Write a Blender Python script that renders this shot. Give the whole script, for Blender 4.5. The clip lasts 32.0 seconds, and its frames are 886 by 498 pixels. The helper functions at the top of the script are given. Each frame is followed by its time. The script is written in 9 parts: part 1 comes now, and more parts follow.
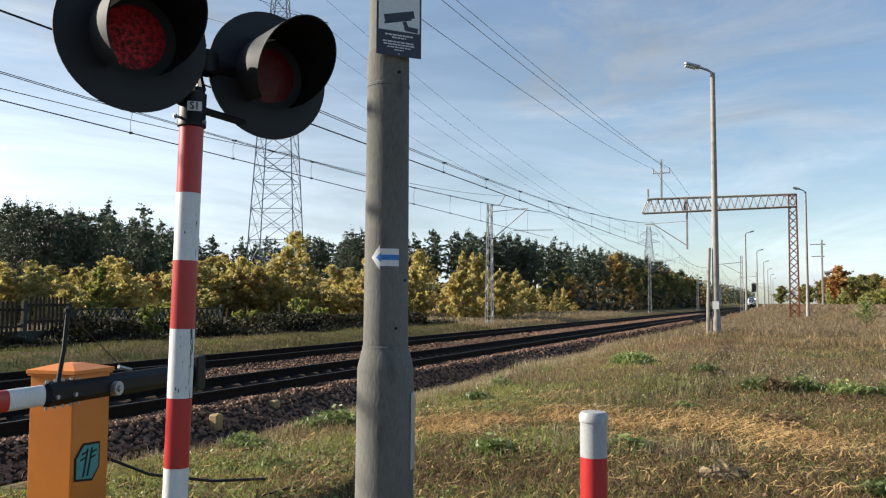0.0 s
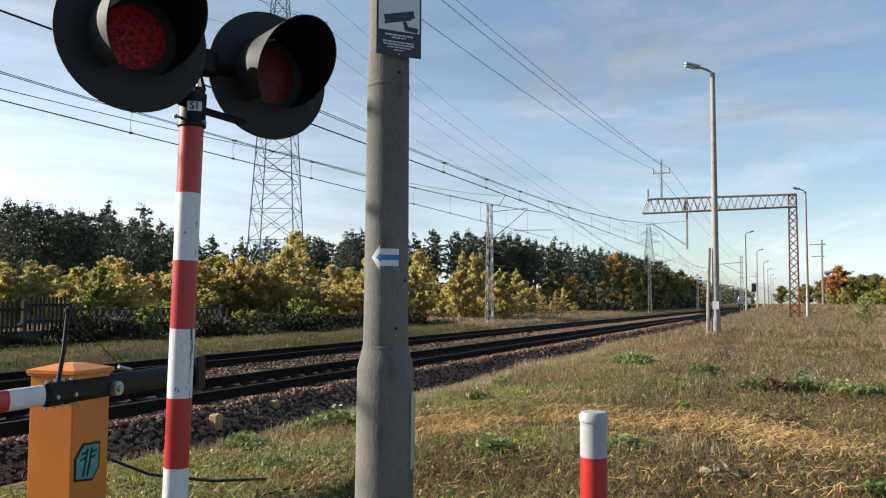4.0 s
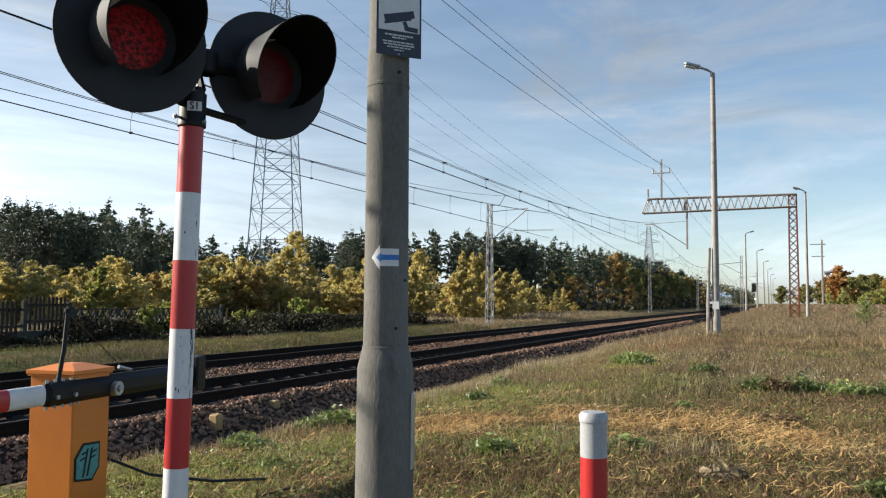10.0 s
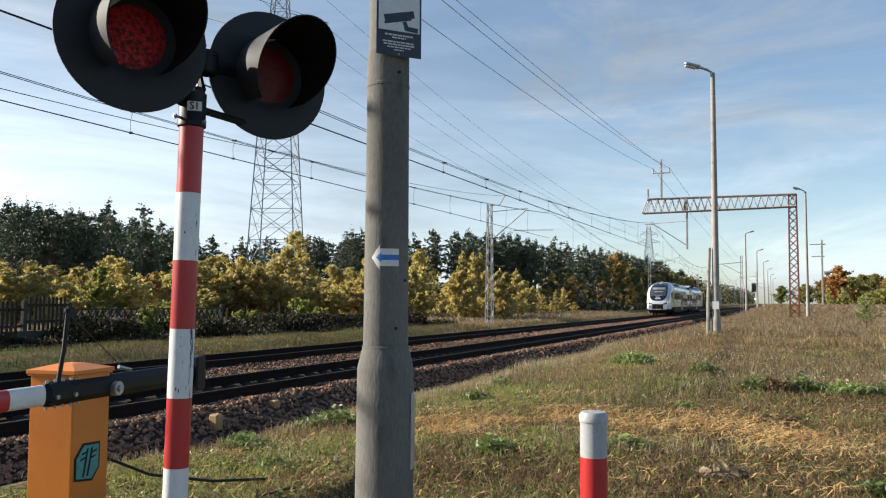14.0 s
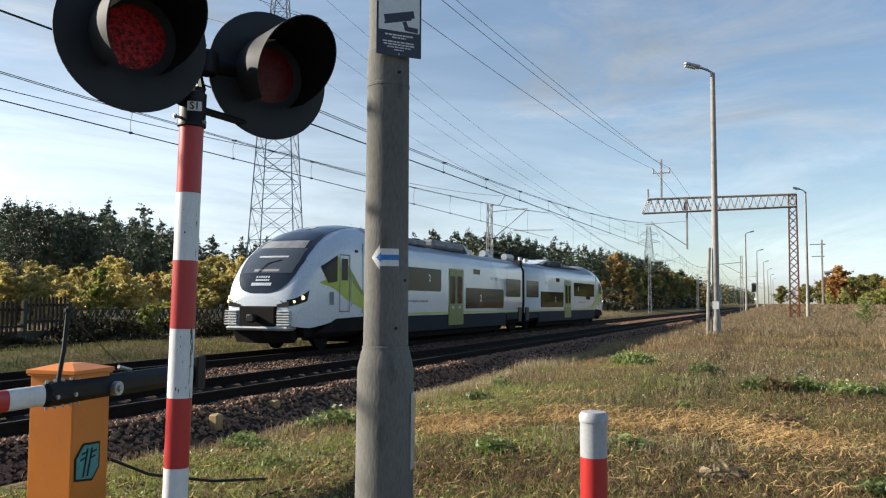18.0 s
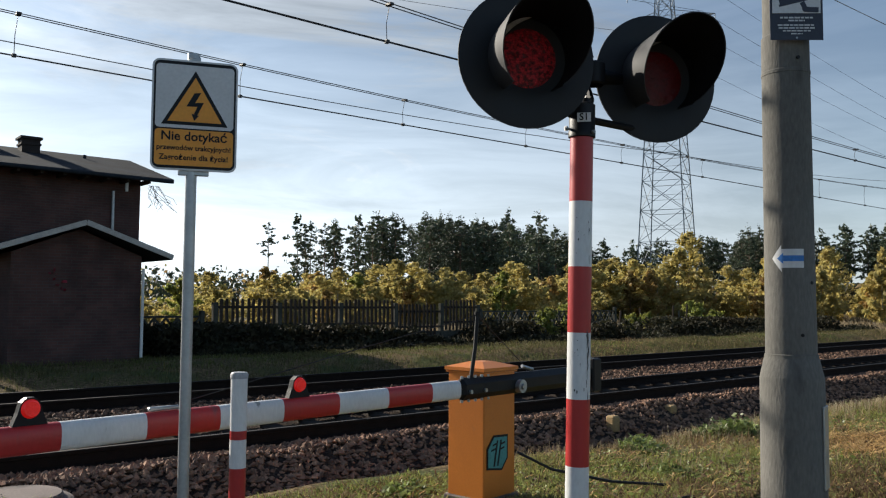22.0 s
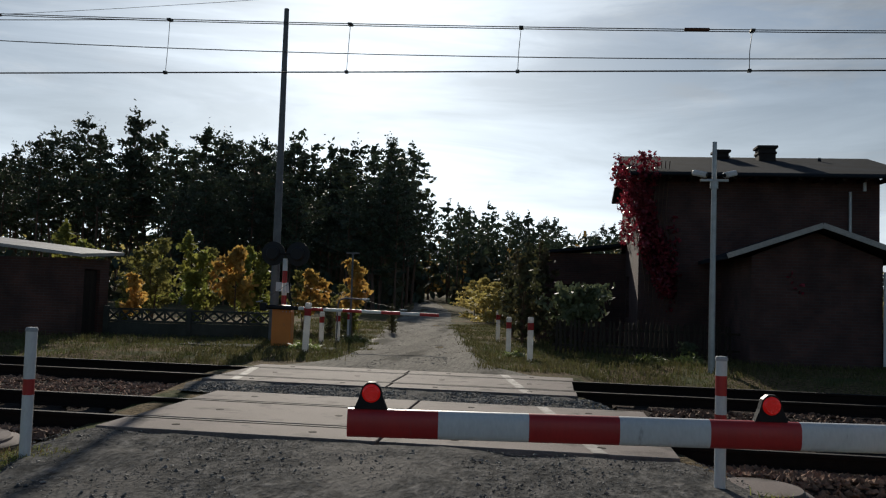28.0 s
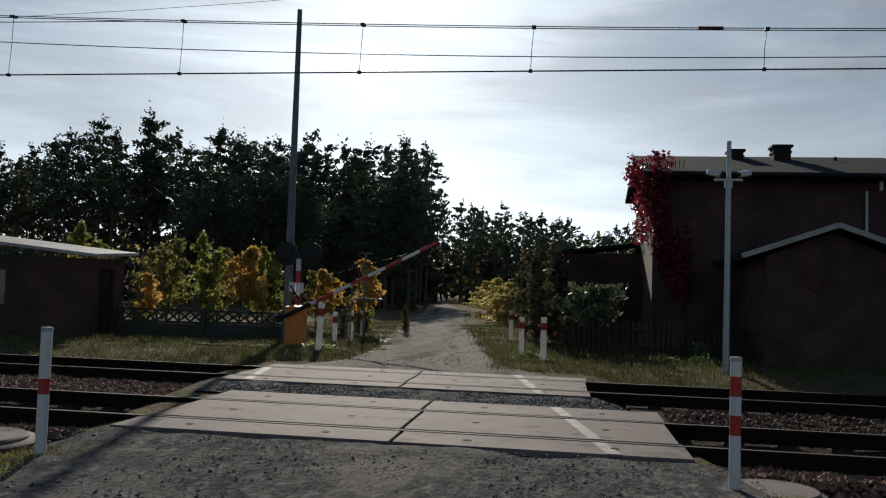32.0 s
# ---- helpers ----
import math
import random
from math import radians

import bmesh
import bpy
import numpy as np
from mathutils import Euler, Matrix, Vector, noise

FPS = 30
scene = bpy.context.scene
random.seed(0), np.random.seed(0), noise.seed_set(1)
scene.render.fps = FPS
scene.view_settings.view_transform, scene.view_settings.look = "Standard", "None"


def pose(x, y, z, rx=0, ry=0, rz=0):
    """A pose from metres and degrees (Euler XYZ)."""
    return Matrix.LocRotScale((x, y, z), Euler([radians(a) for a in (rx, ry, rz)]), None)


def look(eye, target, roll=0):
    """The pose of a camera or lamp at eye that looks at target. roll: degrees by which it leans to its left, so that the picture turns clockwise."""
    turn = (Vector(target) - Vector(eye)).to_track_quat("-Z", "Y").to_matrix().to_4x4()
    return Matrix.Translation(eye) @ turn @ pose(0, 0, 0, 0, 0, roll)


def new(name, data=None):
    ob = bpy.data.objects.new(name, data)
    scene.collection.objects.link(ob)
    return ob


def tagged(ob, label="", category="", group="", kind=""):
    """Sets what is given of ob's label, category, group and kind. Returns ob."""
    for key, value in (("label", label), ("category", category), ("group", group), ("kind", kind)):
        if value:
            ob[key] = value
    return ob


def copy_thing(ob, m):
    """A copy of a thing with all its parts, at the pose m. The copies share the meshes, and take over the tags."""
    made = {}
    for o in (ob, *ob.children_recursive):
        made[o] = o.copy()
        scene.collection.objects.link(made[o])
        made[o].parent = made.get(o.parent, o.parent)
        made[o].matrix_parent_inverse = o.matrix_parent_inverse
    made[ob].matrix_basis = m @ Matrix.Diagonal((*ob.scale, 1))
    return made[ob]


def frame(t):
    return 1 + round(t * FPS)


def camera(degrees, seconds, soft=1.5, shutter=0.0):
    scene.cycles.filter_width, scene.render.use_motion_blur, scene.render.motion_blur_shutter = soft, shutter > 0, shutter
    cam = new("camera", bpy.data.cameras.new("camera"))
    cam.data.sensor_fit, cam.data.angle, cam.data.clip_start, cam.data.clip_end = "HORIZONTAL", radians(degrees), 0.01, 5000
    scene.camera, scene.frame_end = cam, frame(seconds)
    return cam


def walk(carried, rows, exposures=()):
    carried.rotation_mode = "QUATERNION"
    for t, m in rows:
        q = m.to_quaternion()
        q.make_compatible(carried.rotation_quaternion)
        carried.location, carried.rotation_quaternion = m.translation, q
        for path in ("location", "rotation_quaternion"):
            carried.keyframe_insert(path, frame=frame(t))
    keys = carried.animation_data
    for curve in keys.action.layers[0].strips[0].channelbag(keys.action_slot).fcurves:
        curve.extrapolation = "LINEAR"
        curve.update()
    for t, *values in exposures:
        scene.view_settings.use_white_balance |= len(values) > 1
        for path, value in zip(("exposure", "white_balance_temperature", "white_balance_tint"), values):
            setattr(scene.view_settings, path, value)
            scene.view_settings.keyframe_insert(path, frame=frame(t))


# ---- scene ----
# world: x runs along the railway, y across it, z = 0 at the rail tops
cam = camera(56.51, 32.0, 1.2)
SKY_STRENGTH, SUN_STRENGTH = 0.075, 5.0
EYE = Vector((0.0, 0.0, 1.48))
TURN = -67.43
# time, yaw, pitch, roll, and how the arm sways as it swings round
PAN = [
    (0.0, 0.0, 3.639, -0.327, 0, 0, 0), (20.0, 0.0, 3.639, -0.327, 0, 0, 0), (20.2, 0.1, 3.645, -0.30, 0.002, 0.001, 0),
    (20.5, 3.000, 3.726, 0.091, 0.0088, 0.0077, -0.0016), (21.0, 11.926, 3.748, -0.071, 0.0081, 0.0012, 0.0), (21.5, 20.181, 3.718, -0.237, -0.0033, -0.0060, 0.0034),
    (22.0, 26.721, 3.655, -0.347, -0.0166, -0.0060, 0.0110), (22.5, 33.789, 3.662, -0.155, -0.0225, -0.0160, 0.0131), (23.0, 42.786, 3.645, -0.495, -0.0289, -0.0254, 0.0128),
    (23.5, 47.013, 3.586, -0.754, -0.0329, -0.0348, 0.0120), (24.0, 50.003, 3.527, -0.871, -0.0329, -0.0430, 0.0110), (24.5, 53.599, 3.494, -1.200, -0.0341, -0.0530, 0.0075),
    (25.0, 57.532, 3.412, -1.294, -0.0299, -0.0562, 0.0095), (25.5, 62.804, 3.253, -1.616, -0.0285, -0.0610, 0.0105), (26.0, 65.906, 3.166, -1.771, -0.0320, -0.0690, 0.0085),
    (26.5, 67.685, 3.110, -1.815, -0.0289, -0.0666, 0.0090), (28.5, 75.82, 2.938, -1.858, -0.0060, 0.0, 0.0), (32.0, 75.82, 2.938, -1.858, -0.0060, 0.0, 0.0),
]
walk(cam, [(t, pose(*(EYE + Vector((dx, dy, dz))), 90 + pitch, roll, yaw + TURN)) for t, yaw, pitch, roll, dx, dy, dz in PAN],
     [(0.0, 1.04), (20.4, 1.04), (21.5, 0.83), (22.5, 0.47), (24.0, 0.09), (26.0, -0.24), (28.5, -0.37), (32.0, -0.37)])

# ---- daylight: low autumn sun over the road beyond the crossing ----
SUN_EL, SUN_ROT = 24.0, -13.6
world = bpy.data.worlds.new("sky")
scene.world = world
world.use_nodes = True
wn, wl = world.node_tree.nodes, world.node_tree.links
wn.clear()
w_out, w_bg = wn.new("ShaderNodeOutputWorld"), wn.new("ShaderNodeBackground")
w_sky = wn.new("ShaderNodeTexSky")
w_sky.sky_type, w_sky.sun_disc = "NISHITA", False
w_sky.sun_elevation, w_sky.sun_rotation = radians(SUN_EL), radians(SUN_ROT)
w_sky.air_density, w_sky.dust_density, w_sky.ozone_density = 1.0, 0.6, 1.2
w_co, w_map = wn.new("ShaderNodeTexCoord"), wn.new("ShaderNodeMapping")
w_map.inputs["Scale"].default_value = (1.2, 2.4, 7.5)
w_map.inputs["Rotation"].default_value = (0.25, -0.2, 0.5)
w_n1, w_n2 = wn.new("ShaderNodeTexNoise"), wn.new("ShaderNodeTexNoise")
w_n1.inputs["Scale"].default_value, w_n1.inputs["Detail"].default_value, w_n1.inputs["Roughness"].default_value = 1.6, 11, 0.68
w_n1.inputs["Distortion"].default_value = 0.9
w_n2.inputs["Scale"].default_value, w_n2.inputs["Detail"].default_value = 0.9, 3
w_mul = wn.new("ShaderNodeMath"); w_mul.operation = "MULTIPLY"
w_ramp = wn.new("ShaderNodeValToRGB")
w_ramp.color_ramp.elements[0].position, w_ramp.color_ramp.elements[1].position = 0.18, 0.36
w_ramp.color_ramp.elements[0].color, w_ramp.color_ramp.elements[1].color = (0.06, 0.06, 0.06, 1), (0.9, 0.9, 0.9, 1)
w_mix, w_cl = wn.new("ShaderNodeMixRGB"), wn.new("ShaderNodeMixRGB")
w_bw = wn.new("ShaderNodeRGBToBW")
w_cl.blend_type = "MULTIPLY"; w_cl.inputs["Fac"].default_value = 1
w_cl.inputs["Color2"].default_value = (1.29, 1.44, 1.60, 1)
wl.new(w_co.outputs["Generated"], w_map.inputs["Vector"])
wl.new(w_map.outputs["Vector"], w_n1.inputs["Vector"])
wl.new(w_co.outputs["Generated"], w_n2.inputs["Vector"])
wl.new(w_n1.outputs["Fac"], w_mul.inputs[0]); wl.new(w_n2.outputs["Fac"], w_mul.inputs[1])
wl.new(w_mul.outputs["Value"], w_ramp.inputs["Fac"])
w_sep, w_hi, w_cov = wn.new("ShaderNodeSeparateXYZ"), wn.new("ShaderNodeMapRange"), wn.new("ShaderNodeMath")
w_hi.inputs["From Min"].default_value, w_hi.inputs["From Max"].default_value = 0.42, 0.85
w_hi.inputs["To Min"].default_value, w_hi.inputs["To Max"].default_value = 1.0, 0.15
w_cov.operation = "MULTIPLY"
wl.new(w_co.outputs["Generated"], w_sep.inputs["Vector"]); wl.new(w_sep.outputs["Z"], w_hi.inputs["Value"])
w_az, w_both = wn.new("ShaderNodeMapRange"), wn.new("ShaderNodeMath")
w_az.inputs["From Min"].default_value, w_az.inputs["From Max"].default_value = -0.5, 0.15
w_az.inputs["To Min"].default_value, w_az.inputs["To Max"].default_value = 0.08, 1.0
w_both.operation = "MULTIPLY"
wl.new(w_sep.outputs["Y"], w_az.inputs["Value"])
wl.new(w_hi.outputs["Result"], w_both.inputs[0]); wl.new(w_az.outputs["Result"], w_both.inputs[1])
wl.new(w_ramp.outputs["Color"], w_cov.inputs[0]); wl.new(w_both.outputs["Value"], w_cov.inputs[1])
# thin veil of high cloud, thickest low in the sky on the sunny side
w_vz, w_vy, w_vm, w_vx = wn.new("ShaderNodeMapRange"), wn.new("ShaderNodeMapRange"), wn.new("ShaderNodeMath"), wn.new("ShaderNodeMath")
w_vz.inputs["From Min"].default_value, w_vz.inputs["From Max"].default_value = 0.05, 0.50
w_vz.inputs["To Min"].default_value, w_vz.inputs["To Max"].default_value = 0.85, 0.15
w_vy.inputs["From Min"].default_value, w_vy.inputs["From Max"].default_value = 0.10, 0.55
w_vy.inputs["To Min"].default_value, w_vy.inputs["To Max"].default_value = 0.30, 1.0
w_vm.operation, w_vx.operation = "MULTIPLY", "MAXIMUM"
wl.new(w_sep.outputs["Z"], w_vz.inputs["Value"]); wl.new(w_sep.outputs["Y"], w_vy.inputs["Value"])
wl.new(w_vz.outputs["Result"], w_vm.inputs[0]); wl.new(w_vy.outputs["Result"], w_vm.inputs[1])
wl.new(w_cov.outputs["Value"], w_vx.inputs[0]); wl.new(w_vm.outputs["Value"], w_vx.inputs[1])
wl.new(w_sky.outputs["Color"], w_bw.inputs["Color"])
w_m3, w_n3, w_r3, w_s3 = wn.new("ShaderNodeMapping"), wn.new("ShaderNodeTexNoise"), wn.new("ShaderNodeMapRange"), wn.new("ShaderNodeMath")
w_m3.inputs["Scale"].default_value, w_m3.inputs["Rotation"].default_value = (1.6, 2.2, 13.0), (0.05, 0.07, 0.3)
w_n3.inputs["Scale"].default_value, w_n3.inputs["Detail"].default_value, w_n3.inputs["Roughness"].default_value, w_n3.inputs["Distortion"].default_value = 1.3, 9, 0.6, 0.6
w_r3.inputs["From Min"].default_value, w_r3.inputs["From Max"].default_value = 0.34, 0.62
w_r3.inputs["To Min"].default_value, w_r3.inputs["To Max"].default_value = 0.70, 1.10
w_s3.operation = "MULTIPLY"
wl.new(w_co.outputs["Generated"], w_m3.inputs["Vector"]); wl.new(w_m3.outputs["Vector"], w_n3.inputs["Vector"])
wl.new(w_n3.outputs["Fac"], w_r3.inputs["Value"])
wl.new(w_bw.outputs["Val"], w_s3.inputs[0]); wl.new(w_r3.outputs["Result"], w_s3.inputs[1])
wl.new(w_s3.outputs["Value"], w_cl.inputs["Color1"])
wl.new(w_vx.outputs["Value"], w_mix.inputs["Fac"])
w_tone = wn.new("ShaderNodeMixRGB"); w_tone.blend_type = "MULTIPLY"; w_tone.inputs["Fac"].default_value = 1
w_tone.inputs["Color2"].default_value = (0.89, 1.0, 1.09, 1)
wl.new(w_sky.outputs["Color"], w_tone.inputs["Color1"])
wl.new(w_tone.outputs["Color"], w_mix.inputs["Color1"]); wl.new(w_cl.outputs["Color"], w_mix.inputs["Color2"])
wl.new(w_mix.outputs["Color"], w_bg.inputs["Color"]); wl.new(w_bg.outputs["Background"], w_out.inputs["Surface"])
w_bg.inputs["Strength"].default_value = SKY_STRENGTH
sun = new("sun", bpy.data.lights.new("sun", "SUN"))
sun.data.energy, sun.data.angle, sun.data.color = SUN_STRENGTH, radians(0.6), (1.0, 0.92, 0.79)
SUN_DIR = Vector((math.sin(radians(SUN_ROT)) * math.cos(radians(SUN_EL)), math.cos(radians(SUN_ROT)) * math.cos(radians(SUN_EL)), math.sin(radians(SUN_EL))))
sun.matrix_basis = look(SUN_DIR * 400, (0, 0, 0))
# ---- materials ----
def mat(name, color, rough=0.6, metal=0.0, color2=None, scale=6.0, fine=60.0, bump=0.15, spots=None, spot_scale=2.0, spot_edge=(0.55, 0.65),
        stretch=(1, 1, 1), emit=None, trans=0.0, rnd=0.0, coat=0.0, dist=0.01, contrast=(0.3, 0.7), grain=(0.78, 1.2), spec=0.5):
    """A surface with a colour, a second colour in broad noise, fine grain with relief, and patches of wear."""
    m = bpy.data.materials.new(name)
    m.use_nodes = True
    n, l = m.node_tree.nodes, m.node_tree.links
    b = n["Principled BSDF"]
    out = n["Material Output"]
    co, mp = n.new("ShaderNodeTexCoord"), n.new("ShaderNodeMapping")
    mp.inputs["Scale"].default_value = stretch
    l.new(co.outputs["Object"], mp.inputs["Vector"])

    def noise_tex(s, detail):
        t = n.new("ShaderNodeTexNoise")
        t.inputs["Scale"].default_value, t.inputs["Detail"].default_value = s, detail
        l.new(mp.outputs["Vector"], t.inputs["Vector"])
        return t
    big, small = noise_tex(scale, 5), noise_tex(fine, 4)
    c2 = color2 or tuple(c * 0.72 for c in color)
    r1 = n.new("ShaderNodeMapRange")
    r1.inputs["From Min"].default_value, r1.inputs["From Max"].default_value = contrast
    l.new(big.outputs["Fac"], r1.inputs["Value"])
    mix = n.new("ShaderNodeMixRGB")
    mix.inputs["Color1"].default_value, mix.inputs["Color2"].default_value = (*color, 1), (*c2, 1)
    l.new(r1.outputs["Result"], mix.inputs["Fac"])
    r2 = n.new("ShaderNodeMapRange")
    r2.inputs["From Min"].default_value, r2.inputs["From Max"].default_value = 0.25, 0.75
    r2.inputs["To Min"].default_value, r2.inputs["To Max"].default_value = grain
    l.new(small.outputs["Fac"], r2.inputs["Value"])
    mul = n.new("ShaderNodeMixRGB")
    mul.blend_type = "MULTIPLY"
    mul.inputs["Fac"].default_value = 1
    l.new(mix.outputs["Color"], mul.inputs["Color1"])
    l.new(r2.outputs["Result"], mul.inputs["Color2"])
    last = mul.outputs["Color"]
    if spots:
        sp = noise_tex(spot_scale, 8)
        sr = n.new("ShaderNodeMapRange")
        sr.inputs["From Min"].default_value, sr.inputs["From Max"].default_value = spot_edge
        l.new(sp.outputs["Fac"], sr.inputs["Value"])
        sm = n.new("ShaderNodeMixRGB")
        sm.inputs["Color2"].default_value = (*spots, 1)
        l.new(last, sm.inputs["Color1"])
        l.new(sr.outputs["Result"], sm.inputs["Fac"])
        last = sm.outputs["Color"]
    if rnd:
        oi, hr = n.new("ShaderNodeObjectInfo"), n.new("ShaderNodeMapRange")
        ge = n.new("ShaderNodeNewGeometry")
        ad = n.new("ShaderNodeMath")
        ad.operation = "ADD"
        l.new(oi.outputs["Random"], ad.inputs[0])
        l.new(ge.outputs["Random Per Island"], ad.inputs[1])
        hr.inputs["From Max"].default_value = 2.0
        hr.inputs["To Min"].default_value, hr.inputs["To Max"].default_value = 1 - rnd, 1 + rnd
        l.new(ad.outputs["Value"], hr.inputs["Value"])
        rm = n.new("ShaderNodeMixRGB")
        rm.blend_type = "MULTIPLY"
        rm.inputs["Fac"].default_value = 1
        l.new(last, rm.inputs["Color1"])
        l.new(hr.outputs["Result"], rm.inputs["Color2"])
        last = rm.outputs["Color"]
    l.new(last, b.inputs["Base Color"])
    b.inputs["Roughness"].default_value, b.inputs["Metallic"].default_value = rough, metal
    b.inputs["Coat Weight"].default_value, b.inputs["Specular IOR Level"].default_value = coat, spec
    if bump:
        bp = n.new("ShaderNodeBump")
        bp.inputs["Strength"].default_value, bp.inputs["Distance"].default_value = bump, dist
        l.new(small.outputs["Fac"], bp.inputs["Height"])
        l.new(bp.outputs["Normal"], b.inputs["Normal"])
    if emit:
        b.inputs["Emission Color"].default_value, b.inputs["Emission Strength"].default_value = (*emit[:3], 1), emit[3]
    if trans:
        tr, ms = n.new("ShaderNodeBsdfTranslucent"), n.new("ShaderNodeMixShader")
        ms.inputs["Fac"].default_value = trans
        l.new(last, tr.inputs["Color"])
        l.new(b.outputs["BSDF"], ms.inputs[1])
        l.new(tr.outputs["BSDF"], ms.inputs[2])
        l.new(ms.outputs["Shader"], out.inputs["Surface"])
    return m


def brick_mat(name, c1, c2, mortar):
    m = bpy.data.materials.new(name)
    m.use_nodes = True
    n, l = m.node_tree.nodes, m.node_tree.links
    b = n["Principled BSDF"]
    co, sx, cx = n.new("ShaderNodeTexCoord"), n.new("ShaderNodeSeparateXYZ"), n.new("ShaderNodeCombineXYZ")
    ad = n.new("ShaderNodeMath")
    ad.operation = "ADD"
    l.new(co.outputs["Object"], sx.inputs["Vector"])
    l.new(sx.outputs["X"], ad.inputs[0])
    l.new(sx.outputs["Y"], ad.inputs[1])
    l.new(ad.outputs["Value"], cx.inputs["X"])
    l.new(sx.outputs["Z"], cx.inputs["Y"])
    br = n.new("ShaderNodeTexBrick")
    br.inputs["Scale"].default_value = 1.0
    br.inputs["Brick Width"].default_value, br.inputs["Row Height"].default_value, br.inputs["Mortar Size"].default_value = 0.26, 0.077, 0.006
    br.inputs["Color1"].default_value, br.inputs["Color2"].default_value, br.inputs["Mortar"].default_value = (*c1, 1), (*c2, 1), (*mortar, 1)
    l.new(cx.outputs["Vector"], br.inputs["Vector"])
    no, mr, mu = n.new("ShaderNodeTexNoise"), n.new("ShaderNodeMapRange"), n.new("ShaderNodeMixRGB")
    no.inputs["Scale"].default_value, no.inputs["Detail"].default_value = 1.3, 8
    l.new(co.outputs["Object"], no.inputs["Vector"])
    mr.inputs["From Min"].default_value, mr.inputs["From Max"].default_value, mr.inputs["To Min"].default_value, mr.inputs["To Max"].default_value = 0.3, 0.7, 0.55, 1.25
    l.new(no.outputs["Fac"], mr.inputs["Value"])
    mu.blend_type = "MULTIPLY"
    mu.inputs["Fac"].default_value = 1
    l.new(br.outputs["Color"], mu.inputs["Color1"])
    l.new(mr.outputs["Result"], mu.inputs["Color2"])
    l.new(mu.outputs["Color"], b.inputs["Base Color"])
    bp = n.new("ShaderNodeBump")
    bp.inputs["Strength"].default_value, bp.inputs["Distance"].default_value, bp.invert = 0.6, 0.01, True
    l.new(br.outputs["Fac"], bp.inputs["Height"])
    l.new(bp.outputs["Normal"], b.inputs["Normal"])
    b.inputs["Roughness"].default_value = 0.9
    return m


def glass_mat(name, color=(0.02, 0.025, 0.03), rough=0.04, ior=1.52, coat=0.6):
    m = bpy.data.materials.new(name)
    m.use_nodes = True
    b = m.node_tree.nodes["Principled BSDF"]
    b.inputs["Base Color"].default_value, b.inputs["Roughness"].default_value = (*color, 1), rough
    b.inputs["IOR"].default_value, b.inputs["Coat Weight"].default_value = ior, coat
    b.inputs["Coat Roughness"].default_value = 0.02
    return m


